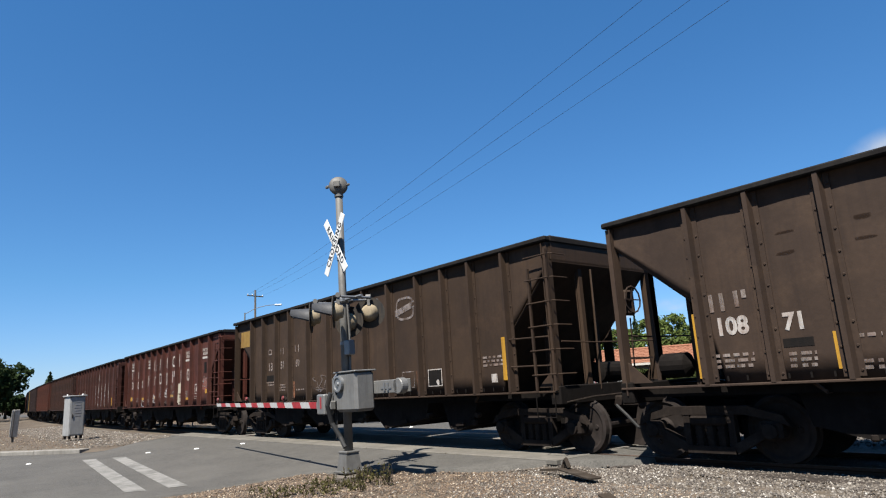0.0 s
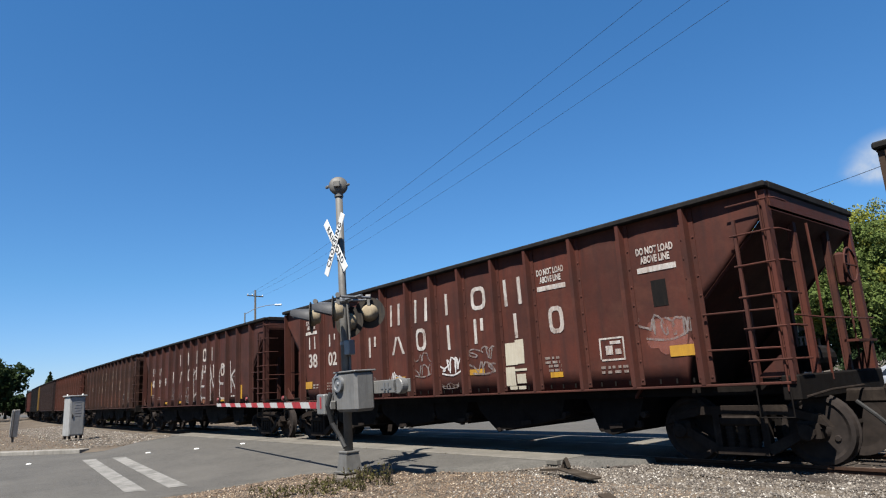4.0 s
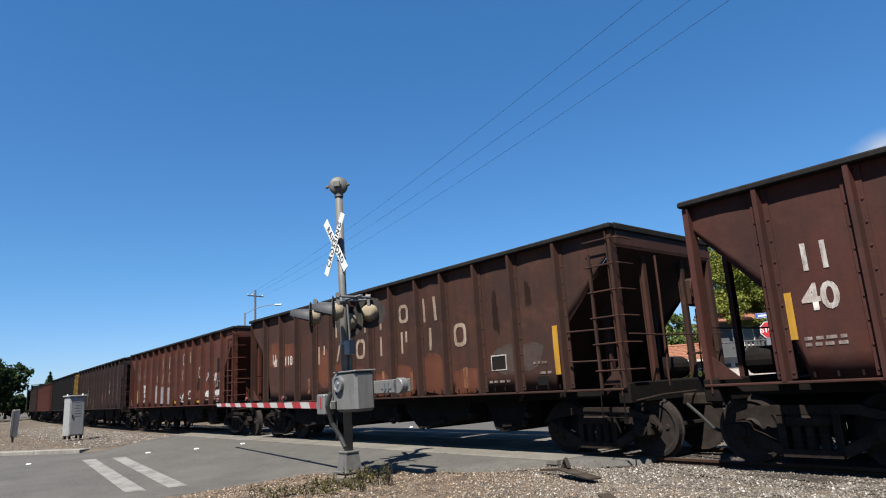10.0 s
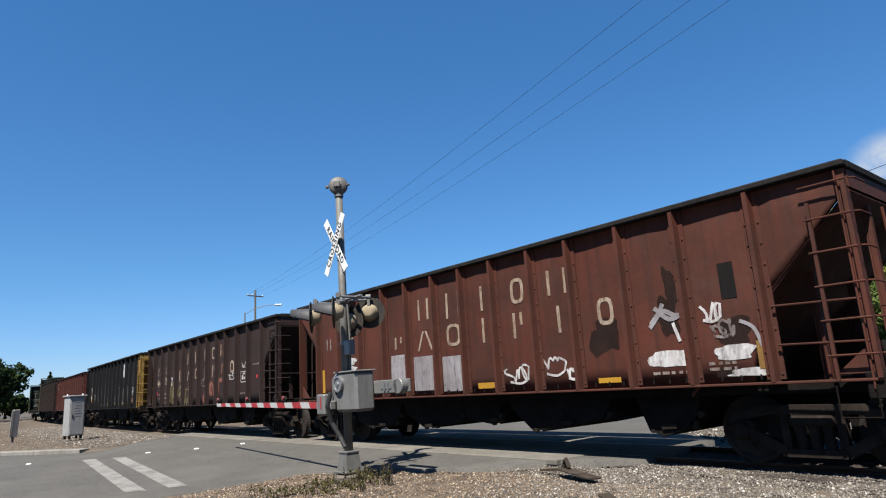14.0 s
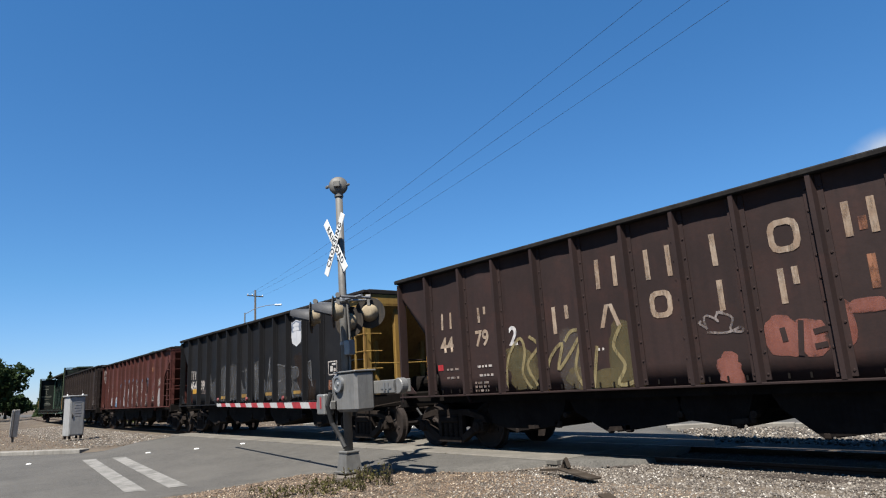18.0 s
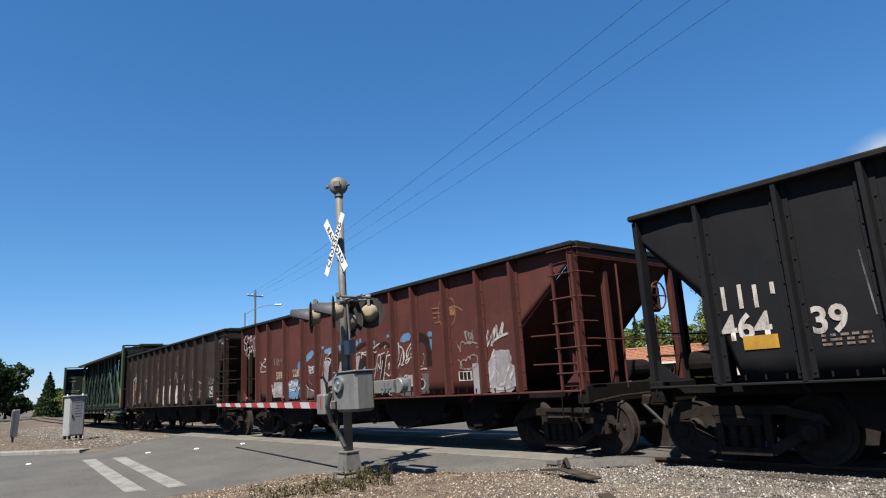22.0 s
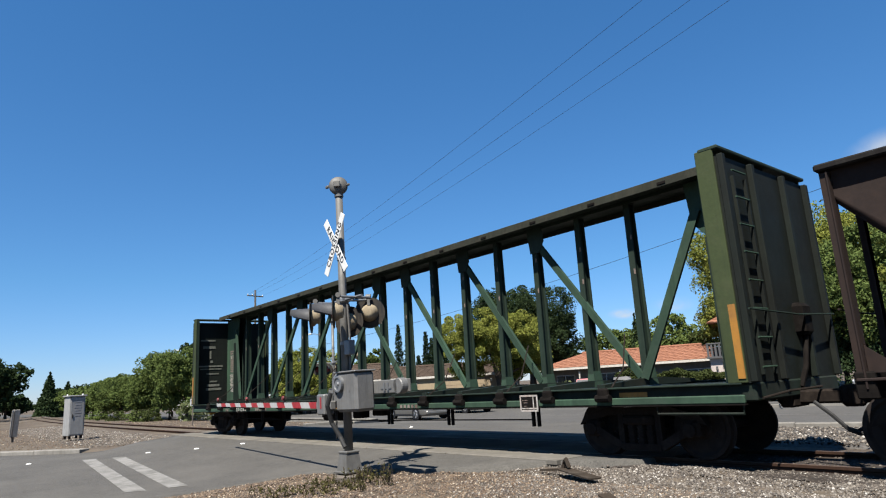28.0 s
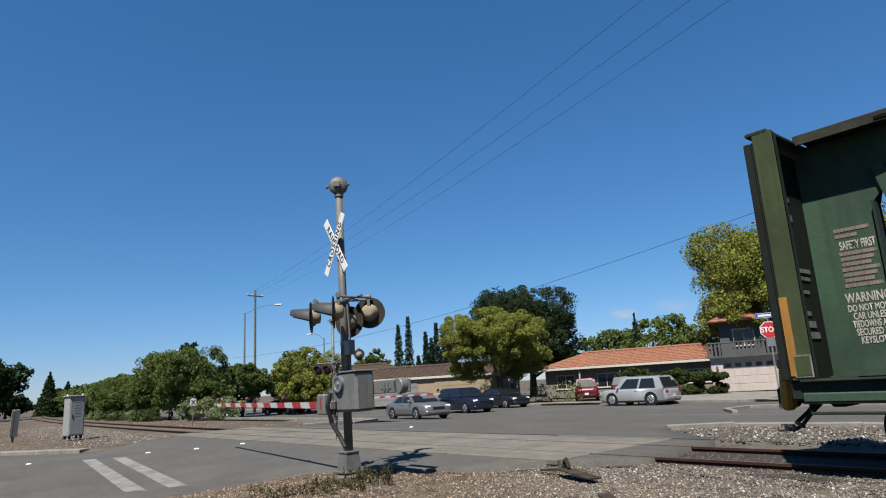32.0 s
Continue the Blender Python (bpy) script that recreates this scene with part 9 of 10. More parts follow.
def tree(name, at, label, lobes, per_lobe, leaf, mat, trunk_h, trunk_r, seed, shell=0.55, limbs=6, trunk=True):
    r = np.random.RandomState(seed)
    t = thing(name, label, "tree", pose(*at))
    if trunk:
        b = Build()
        b.tube([(0, 0, -0.2), (0.03 * trunk_h, 0.02, trunk_h * 0.5), (0.0, 0.05 * trunk_h, trunk_h), (0.05, 0, trunk_h * 1.4)], trunk_r, 9, True, [trunk_r * 1.25, trunk_r, trunk_r * 0.75, trunk_r * 0.4])
        for i in range(limbs):
            l = lobes[i % len(lobes)]
            s = trunk_h * (0.7 + 0.4 * r.rand())
            e = np.array(l[:3]) + (r.rand(3) - 0.5) * np.array(l[3:]) * 0.9
            m = (np.array([0, 0, s]) + e) / 2 + np.array([0, 0, 0.08 * trunk_h])
            b.tube([(0, 0, s * 0.9), tuple(m), tuple(e)], trunk_r * 0.4, 6, True, [trunk_r * 0.5, trunk_r * 0.32, trunk_r * 0.1])
        part("trunk", b, BARK, t)
    part("crown", quads_mesh("crown", leaves(r, crown_points(r, lobes, per_lobe, shell), leaf), mat), None, t)
    return t


OAK = leafy("broadleaf_mid", (0.036, 0.056, 0.014), (0.095, 0.125, 0.034))
CAMPHOR = leafy("camphor_leaves", (0.048, 0.064, 0.009), (0.19, 0.20, 0.042))
DARKLEAF = leafy("dark_evergreen", (0.0088, 0.0194, 0.00704), (0.0282, 0.044, 0.0158))
CYPRESS = leafy("cypress_green", (0.00493, 0.0118, 0.00493), (0.0128, 0.0246, 0.00986))
PALEBUSH = leafy("oleander", (0.06, 0.085, 0.035), (0.15, 0.17, 0.075))
BLOSSOM = simple("white_blossom", (0.56, 0.544, 0.528), 0.6)
HEDGE = leafy("hedge_green", (0.0172, 0.0246, 0.0069), (0.0419, 0.0517, 0.0148))
WEED = leafy("dry_weed", (0.021, 0.0231, 0.0063), (0.0672, 0.0588, 0.021), 3.0)


def round_lobes(w, h, z0, seed, n=7, lump=1.0):
    """Lobes of a broad round crown, w across and from z0 up to h."""
    r = random.Random(seed)
    out = [(0, 0, (z0 + h) / 2, w * 0.33 * lump, w * 0.33 * lump, (h - z0) * 0.42 * lump)]
    for i in range(n):
        a = 6.283 * i / n + r.random()
        d = w * (0.24 + 0.1 * r.random()) / lump ** 0.5
        z = z0 + (h - z0) * (0.22 + 0.55 * r.random())
        out.append((math.cos(a) * d, math.sin(a) * d, z, w * (0.17 + 0.06 * r.random()) * lump, w * (0.17 + 0.06 * r.random()) * lump, (h - z0) * (0.2 + 0.08 * r.random()) * lump))
    out.append((w * 0.06 * r.random(), -w * 0.05, h - (h - z0) * 0.18, w * 0.2, w * 0.2, (h - z0) * 0.19))
    return out


# street trees and garden trees beyond the line
tree("street_tree", (-38.3, 37.9, -0.5), "round light-green camphor tree by the street", round_lobes(9.4, 8.0, 1.9, 1, 20, 0.86), 7000, 0.14, CAMPHOR, 2.2, 0.28, 11)
tree("tall_tree", (-51.5, 56.5, -0.5), "tall dark evergreen tree behind the houses", round_lobes(12.5, 12.6, 3.0, 2, 12), 5200, 0.24, DARKLEAF, 3.2, 0.4, 12)
tree("large_tree", (-21.9, 60.0, -0.5), "large spreading yellow-green tree at the corner lot", round_lobes(19.0, 15.2, 3.4, 3, 32, 0.8) + [(-1.5, -7.6, 6.6, 2.6, 1.6, 1.5), (1.8, -7.8, 7.2, 2.8, 1.7, 1.6), (4.6, -8.6, 6.6, 2.6, 1.8, 1.8), (0.4, -6.4, 8.6, 3.4, 2.0, 1.6), (7.2, -8.4, 6.2, 2.6, 2.0, 2.0)], 6500, 0.2, CAMPHOR, 3.6, 0.42, 13, 0.6, 9)
tree("large_tree", (-14.6, 53.5, -0.5), "large spreading green tree behind the corner lot", round_lobes(12.0, 11.5, 3.0, 4, 16, 0.85), 5000, 0.24, OAK, 3.2, 0.4, 14, 0.6)
tree("garden_tree", (-18.2, 55.5, -0.5), "dense dark evergreen beside the corner house", round_lobes(6.0, 6.2, 0.3, 21, 9), 2500, 0.22, DARKLEAF, 1.6, 0.2, 24)
tree("garden_tree", (-14.0, 52.0, -0.5), "dense dark evergreen beside the corner house", round_lobes(6.5, 7.0, 0.3, 22, 9), 2500, 0.22, DARKLEAF, 1.6, 0.2, 25)
tree("garden_tree", (-53.0, 75.0, -0.5), "rounded green tree behind the tiled roof", round_lobes(8.5, 8.2, 2.5, 5, 6), 900, 0.4, OAK, 2.4, 0.25, 15)
tree("garden_tree", (-60.0, 73.0, -0.5), "rounded green tree behind the tiled roof", round_lobes(7.0, 6.6, 2.0, 6, 6), 800, 0.4, DARKLEAF, 2.4, 0.25, 16)
tree("garden_tree", (-38.5, 66.0, -0.5), "rounded green tree behind the tiled roof", round_lobes(8.0, 8.2, 2.5, 7, 7), 900, 0.36, OAK, 2.4, 0.25, 17)
tree("garden_tree", (-33.0, 66.0, -0.5), "rounded green tree behind the tiled roof", round_lobes(6.5, 7.4, 2.5, 8, 6), 800, 0.36, HEDGE, 2.4, 0.25, 18)
tree("garden_tree", (-70.0, 47.0, -0.5), "leafy tree behind the tan house", round_lobes(6.0, 6.8, 2.0, 9, 6), 700, 0.36, OAK, 2.4, 0.25, 19)


def conifer(name, at, label, h, w, mat, seed, tiers=14, leaf=0.3, top=0.05, thin=0.0):
    """A narrow tree of drooping tiers round a straight trunk."""
    r = np.random.RandomState(seed)
    t = thing(name, label, "tree", pose(*at))
    part("trunk", Build().tube([(0, 0, -0.2), (0, 0, h * 0.97)], 0.15, 8, True, [w * 0.07, 0.03]), BARK, t)
    pts = []
    for i in range(tiers):
        k = i / (tiers - 1)
        rad = w / 2 * ((1 - k) ** 0.75 if top < 0.1 else math.sin(math.pi * (0.12 + 0.88 * (1 - k)) * 0.62)) * (0.8 + 0.4 * r.rand()) + 0.06
        n = int(60 + 260 * rad * (1 - thin))
        a = r.rand(n) * 6.283
        d = rad * r.rand(n) ** 0.5
        pts.append(np.stack([np.cos(a) * d, np.sin(a) * d, h * (0.04 + 0.95 * k) + (r.rand(n) - 0.5) * h / tiers * 1.3 - d * 0.25], 1))
    part("crown", quads_mesh("crown", leaves(r, np.concatenate(pts), leaf, 0.6), mat), None, t)
    return t


for i, (x, y, h, w) in enumerate(((-64.8, 47.0, 9.4, 1.3), (-64.0, 48.0, 10.4, 1.3), (-63.2, 48.8, 5.5, 1.2))):
    conifer("cypress", (x, y, -0.5), "slim dark Italian cypress", h, w, CYPRESS, 30 + i, 18, 0.22, 0.5)
for i, (x, y, h, w) in enumerate(((-58.8, 46.6, 8.0, 1.1), (-58.4, 47.1, 7.2, 1.1), (-58.0, 47.6, 8.9, 1.2), (-57.5, 48.2, 8.2, 1.1), (-57.1, 48.7, 7.4, 1.1))):
    conifer("cypress", (x, y, -0.5), "slim dark Italian cypress", h, w, CYPRESS, 40 + i, 18, 0.22, 0.5)
conifer("garden_conifer", (-46.3, 71.0, -0.5), "sparse dark conifer with a pointed top", 9.0, 3.2, DARKLEAF, 50, 10, 0.35, 0.0, 0.55)
conifer("tall_conifer", (-148.0, 21.8, 0.0), "tall dark pointed conifer far along the line", 8.0, 4.6, DARKLEAF, 51, 13, 0.5)
conifer("tall_conifer", (-151.0, 25.5, 0.0), "dark pointed conifer far along the line", 6.2, 3.6, DARKLEAF, 52, 12, 0.6)

# the row of trees along the far side of the line
for i, (x, y, w, h) in enumerate(((-56.0, 28.5, 7.2, 6.0), (-60.5, 23.8, 6.0, 4.9), (-60.0, 18.6, 7.4, 6.3), (-66.0, 18.9, 7.6, 6.3), (-72.5, 19.5, 7.4, 5.6), (-79.5, 19.4, 7.6, 5.0), (-88.5, 19.6, 7.8, 5.3), (-97.5, 20.0, 8.0, 5.0), (-107.0, 20.4, 8.0, 4.6),
                                  (-118.0, 21.6, 8.5, 4.7), (-131.0, 23.6, 9.0, 4.9), (-62.5, 30.5, 6.6, 6.2), (-70.0, 27.0, 7.0, 5.2))):
    tree("trackside_tree", (x, y + 1.2, -0.4), "bushy green tree in a row beside the line", round_lobes(w, h, 0.7, 60 + i, 10), 3200 if x > -90 else 1200, 0.18 if x > -90 else 0.3, OAK if i % 3 else CAMPHOR if i in (0, 11) else OAK, 1.3, 0.2, 70 + i, 0.6)
for i, (x, y, w, h) in enumerate(((-112.0, 9.6, 9, 9.0), (-122.0, 8.0, 10, 9.0), (-152.0, 15.3, 7, 5.4), (-205.0, 22.5, 9, 5.0), (-420.0, 52.0, 12, 4.5), (-225.0, 36.0, 12, 7.0), (-240.0, 46.0, 16, 8.5), (-180.0, 31.5, 10, 6.0))):
    tree("distant_tree", (x, y, -0.2), "dark tree far along the line", round_lobes(w, h, 0.5, 90 + i, 7), 700, 0.6, DARKLEAF, 1.5, 0.25, 95 + i, 0.6)
# palm seen over the row
palm = thing("palm_tree", "ragged palm top above the trees", "tree", pose(-75.0, 24.6, -0.4))
part("trunk", Build().tube([(0, 0, 0), (0.1, 0, 4), (0, 0.1, 7.6)], 0.2, 8), BARK, palm)
rp = np.random.RandomState(5)
fr = []
for k in range(26):
    a, e = rp.rand() * 6.283, rp.rand() * 1.6 - 0.5
    d = np.array([math.cos(a) * math.cos(e), math.sin(a) * math.cos(e), math.sin(e)])
    s = np.linspace(0.1, 1.2, 14)[:, None]
    fr.append(np.array([0, 0.1, 7.6]) + d * s + np.array([0, 0, -0.35]) * s ** 2)
part("crown", quads_mesh("crown", leaves(rp, np.repeat(np.concatenate(fr), 3, 0) + rp.normal(size=(26 * 14 * 3, 3)) * 0.05, 0.32), DARKLEAF), None, palm)


def bush(name, at, label, lobes, per, leaf, mat, seed, flowers=0):
    r = np.random.RandomState(seed)
    t = thing(name, label, "bush", pose(*at))
    pts = crown_points(r, lobes, per, 0.6)
    pts[:, 2] = np.maximum(pts[:, 2], 0.03)
    part("foliage", quads_mesh("foliage", leaves(r, pts, leaf), mat), None, t)
    if flowers:
        f = crown_points(r, [(a, b, c, d * 1.06, e * 1.06, g * 1.06) for a, b, c, d, e, g in lobes], flowers, 0.95)
        part("blossom", quads_mesh("blossom", leaves(r, f[f[:, 2] > 0.1], leaf * 0.7), BLOSSOM), None, t)
    return t


bush("flowering_bush", (-53.5, 19.4, -0.35), "low oleander bush with white blossom", [(0, 0, 1.0, 1.7, 1.6, 1.0), (0.2, 1.7, 0.8, 1.4, 1.3, 0.85), (-0.2, -1.5, 0.8, 1.3, 1.2, 0.8)], 3000, 0.14, PALEBUSH, 120, 70)
for i, (x, y) in enumerate(((-66.5, 16.9), (-75.0, 17.0), (-84.0, 17.4), (-62.0, 16.6))):
    bush("shrub", (x, y, -0.3), "low leafy shrub under the tree row", [(0, 0, 0.5, 1.6, 1.2, 0.6), (1.3, 0.3, 0.4, 1.1, 0.9, 0.5)], 500, 0.2, HEDGE if i % 2 else OAK, 124 + i)
bush("hedge", (-31.5, 47.5, -0.5), "clipped dark hedge before the tiled house", [(0, 0, 1.0, 2.4, 1.2, 1.1), (3.4, 0.6, 0.95, 2.2, 1.2, 1.0), (6.2, 1.0, 0.8, 1.4, 1.1, 0.9)], 8000, 0.2, HEDGE, 130)
bush("hedge", (-13.5, 45.5, -0.5), "dark garden shrubs beneath the large tree", [(0, 0, 1.2, 2.0, 1.2, 1.2), (3.5, 0.6, 1.0, 2.2, 1.2, 1.1)], 1000, 0.2, DARKLEAF, 131)
bush("hedge", (-37.0, 41.2, -0.5), "grey-green shrubs at the foot of the tree", [(0, 0, 0.6, 2.2, 1.0, 0.8), (2.6, 0.8, 0.7, 1.6, 1.0, 0.8)], 700, 0.16, PALEBUSH, 132)


def weeds(name, at, w, d, h, n, seed, label):
    """Thin upright dry stalks with small leaves."""
    r = np.random.RandomState(seed)
    t = thing(name, label, "weed", pose(*at))
    stalk, leaf = Build(), []
    for i in range(n):
        x, y = (r.rand() - 0.5) * w, (r.rand() - 0.5) * d
        hh = h * (0.4 + 0.6 * r.rand())
        tip = (x + (r.rand() - 0.5) * 0.25 * h * 2, y + (r.rand() - 0.5) * 0.25 * h * 2, hh)
        stalk.tube([(x, y, -0.03), ((x + tip[0]) / 2 + 0.02, (y + tip[1]) / 2, hh * 0.55), tip], 0.004, 4, False)
        k = r.rand(10)[:, None]
        leaf.append(np.array([x, y, 0]) * (1 - k) + np.array(tip) * k + r.normal(size=(10, 3)) * 0.02)
    part("stalks", stalk, BARK, t)
    part("leaves", quads_mesh("leaves", leaves(r, np.concatenate(leaf), 0.045), WEED), None, t)
    return t


weeds("weed", (-9.15, 5.75, -0.05), 0.5, 0.4, 0.24, 30, 140, "green weed growing by the signal footing")
weeds("weed", (-8.7, 5.9, -0.05), 0.3, 0.3, 0.28, 18, 141, "green weed growing by the signal footing")
weeds("weed", (-9.2, 4.15, -0.06), 0.9, 0.5, 0.15, 14, 142, "dry brown weed stalks on bare earth")
weeds("weed", (-8.9, 4.75, -0.06), 1.1, 0.6, 0.10, 28, 143, "patch of short dry weeds on bare earth")
weeds("weed", (-8.6, 5.2, -0.06), 0.9, 0.5, 0.12, 26, 144, "patch of short green weeds on bare earth")
weeds("weed", (-9.3, 5.3, -0.06), 0.6, 0.5, 0.13, 22, 145, "patch of short green weeds on bare earth")

# ---- houses ----
STUCCO = worn("tan_stucco", (0.234, 0.185, 0.122), (0.19, 0.145, 0.101), None, 0.9, scale=1.5, amount=0.3)
STUCCODARK = worn("grey_brown_siding", (0.15, 0.137, 0.112), (0.115, 0.104, 0.085), None, 0.9, scale=1.5, amount=0.3)
WHITEWALL = worn("pale_pink_wall", (0.357, 0.311, 0.283), (0.288, 0.248, 0.225), None, 0.85, scale=1.5, amount=0.2)
GREYWALL = worn("grey_wall", (0.0738, 0.0738, 0.0754), (0.0553, 0.0553, 0.057), None, 0.85, scale=1.5, amount=0.3)
CLAY = worn("clay_tile", (0.215, 0.10, 0.062), (0.15, 0.068, 0.044), (0.25, 0.135, 0.09), 0.85, scale=2, amount=0.45, streak=False)
SHINGLE = worn("brown_shingle", (0.0699, 0.0512, 0.0389), (0.0491, 0.0369, 0.0286), None, 0.95, scale=2, amount=0.4)
TRIM = simple("pale_trim", (0.34, 0.32, 0.28), 0.6)
GLASS = simple("dark_window_glass", (0.008, 0.009, 0.010), 0.2, 0.0, 0.1)
GARAGEDOOR = worn("grey_garage_door", (0.158, 0.156, 0.153), (0.13, 0.13, 0.128), None, 0.7, scale=1.5, amount=0.2)
BROWNDOOR = worn("brown_door", (0.0694, 0.0434, 0.0304), (0.0434, 0.0304, 0.0217), None, 0.7)


def tiled_slope(parent, name, eave_a, eave_b, ridge_a, ridge_b, mat, courses, cols, thick=0.09):
    """A roof slope laid in overlapping rolled courses, each a part."""
    ea, eb, ra, rb = (Vector(p) for p in (eave_a, eave_b, ridge_a, ridge_b))
    nrm = (eb - ea).cross(ra - ea).normalized()
    for c in range(courses):
        k0, k1 = c / courses, (c + 1.12) / courses
        a0, b0 = ea.lerp(ra, k0), eb.lerp(rb, k0)
        a1, b1 = ea.lerp(ra, min(k1, 1)), eb.lerp(rb, min(k1, 1))
        b = Build()
        n = cols * 4
        for i in range(n + 1):
            s = i / n
            wave = thick * (0.45 + 0.55 * abs(math.sin(math.pi * s * cols)))
            lo, hi = a0.lerp(b0, s), a1.lerp(b1, s)
            b.v += [tuple(lo + nrm * (wave + 0.03)), tuple(hi + nrm * (wave - 0.02)), tuple(lo + nrm * (wave * 0.2 - 0.03))]
        for i in range(n):
            p = 3 * i
            b.f += [(p, p + 3, p + 4, p + 1), (p + 2, p + 5, p + 3, p)]
        part(name, b, mat, parent)


def window(parent, x, y, z, w, h, along="x", sill=True):
    """Window set into a wall that faces -y, with frame, sill and two panes."""
    win = part("window", Build().box((x, y + 0.02, z), (w + 0.12, 0.05, h + 0.12), None, 0.01), TRIM, parent)
    part("pane", Build().box((x - w / 4 - 0.01, y - 0.012, z), (w / 2 - 0.04, 0.02, h - 0.06)), GLASS, win)
    part("pane", Build().box((x + w / 4 + 0.01, y - 0.012, z), (w / 2 - 0.04, 0.02, h - 0.06)), GLASS, win)
    if sill:
        part("sill", Build().box((x, y - 0.04, z - h / 2 - 0.08), (w + 0.24, 0.12, 0.05), None, 0.01), TRIM, win)


def garage_door(parent, x, y, z0, w, h, mat, lights=0):
    g = part("garage_door", Build().box((x, y, z0 + h / 2), (w, 0.06, h)), mat, parent)
    for k in range(4):
        part("door_panel", Build().box((x, y - 0.035, z0 + h * (k + 0.5) / 4), (w - 0.06, 0.025, h / 4 - 0.04), None, 0.008), mat, g)
    for k in range(lights):
        part("door_light", Build().box((x - w / 2 + w * (k + 0.5) / lights, y - 0.052, z0 + h * 0.87), (w / lights * 0.6, 0.012, h * 0.13)), GLASS, g)


def house(name, label, at, w, d, wall_h, ridge_h, wall_mat, roof_mat, courses, cols, hip=2.5, eave=0.7, build=None):
    """A one-storey house whose long front faces -y in its own space."""
    h = thing(name, label, "house", at)
    t = 0.18
    for nm, c, s in (("front_wall", (0, -d / 2 + t / 2, wall_h / 2), (w, t, wall_h)), ("rear_wall", (0, d / 2 - t / 2, wall_h / 2), (w, t, wall_h)),
                     ("side_wall", (-w / 2 + t / 2, 0, wall_h / 2), (t, d - 2 * t, wall_h)), ("side_wall", (w / 2 - t / 2, 0, wall_h / 2), (t, d - 2 * t, wall_h))):
        part(nm, Build().box(c, s), wall_mat, h)
    W, D, z = w / 2 + eave, d / 2 + eave, wall_h
    part("roof_deck", Build().raw([(-W, -D, z), (W, -D, z), (W, D, z), (-W, D, z), (-W + hip, 0, ridge_h), (W - hip, 0, ridge_h)], [(3, 2, 1, 0), (0, 1, 5, 4), (1, 2, 5), (2, 3, 4, 5), (3, 0, 4)]), roof_mat, h)
    tiled_slope(h, "tile_course", (-W, -D, z), (W, -D, z), (-W + hip, 0, ridge_h), (W - hip, 0, ridge_h), roof_mat, courses, cols)
    tiled_slope(h, "tile_course", (W, -D, z), (W, D, z), (W - hip, 0, ridge_h), (W - hip, 0, ridge_h), roof_mat, courses, max(4, cols // 2))
    part("fascia", Build().box((0, -D, z - 0.06), (2 * W, 0.05, 0.2)), TRIM, h)
    part("fascia", Build().box((W, 0, z - 0.06), (0.05, 2 * D - 0.06, 0.2)), TRIM, h)
    part("ridge_cap", Build().tube([(-W + hip, 0, ridge_h + 0.1), (W - hip, 0, ridge_h + 0.1)], 0.13, 8), roof_mat, h)
    if build:
        build(h, w, d, wall_h)
    return h


def tile_house_front(h, w, d, wall_h):
    y = -d / 2
    for x in (-6.5, -2.6):
        window(h, x, y, 1.45, 1.7, 1.2)
    window(h, 5.5, y, 1.4, 2.0, 1.1)
    part("front_door", Build().box((0.6, y - 0.03, 1.05), (0.95, 0.06, 2.1)), BROWNDOOR, h)
    garage_door(h, 3.0, y - 0.01, 0, 2.6, 2.1, STUCCODARK)
    for x in (-5.0, -1.2):
        part("porch_post", Build().box((x, y - 0.5, 1.2), (0.12, 0.12, 2.4), None, 0.01), TRIM, h)


def tan_front(h, w, d, wall_h):
    y = -d / 2
    garage_door(h, -4.2, y - 0.01, 0, 4.6, 2.1, GARAGEDOOR)
    garage_door(h, 2.2, y - 0.01, 0, 4.8, 2.1, STUCCO)
    window(h, 6.8, y, 1.5, 1.4, 1.1)
    part("porch_light", Build().box((5.2, y - 0.06, 1.9), (0.14, 0.12, 0.26), None, 0.02), SIGNWHITE, h)


def tan2_front(h, w, d, wall_h):
    window(h, -2.5, -d / 2, 1.5, 1.8, 1.1)
    window(h, 2.5, -d / 2, 1.5, 1.8, 1.1)


house("tiled_house", "low house with a red clay-tile roof", pose(-36.0, 55.5, -0.5, 0, 0, 24), 17.0, 9.0, 2.75, 4.15, STUCCODARK, CLAY, 9, 26, 3.5, 0.8, tile_house_front)
house("tan_house", "low tan stucco house with a garage", pose(-49.5, 41.5, -0.3, 0, 0, 38), 14.0, 8.0, 2.5, 3.55, STUCCO, SHINGLE, 9, 22, 0.4, 0.25, tan_front)
house("brown_house", "low house with a brown shingle hip roof", pose(-59.0, 38.5, -0.3, 0, 0, 35), 10.0, 9.0, 2.6, 4.2, STUCCODARK, SHINGLE, 8, 16, 3.5, 0.8, tan2_front)
house("tiled_house", "house with an orange tile roof behind trees", pose(-2.5, 57.0, -0.5, 0, 0, 8), 16.0, 9.0, 2.8, 5.6, STUCCO, CLAY, 9, 24, 3.5, 0.8, tan2_front)


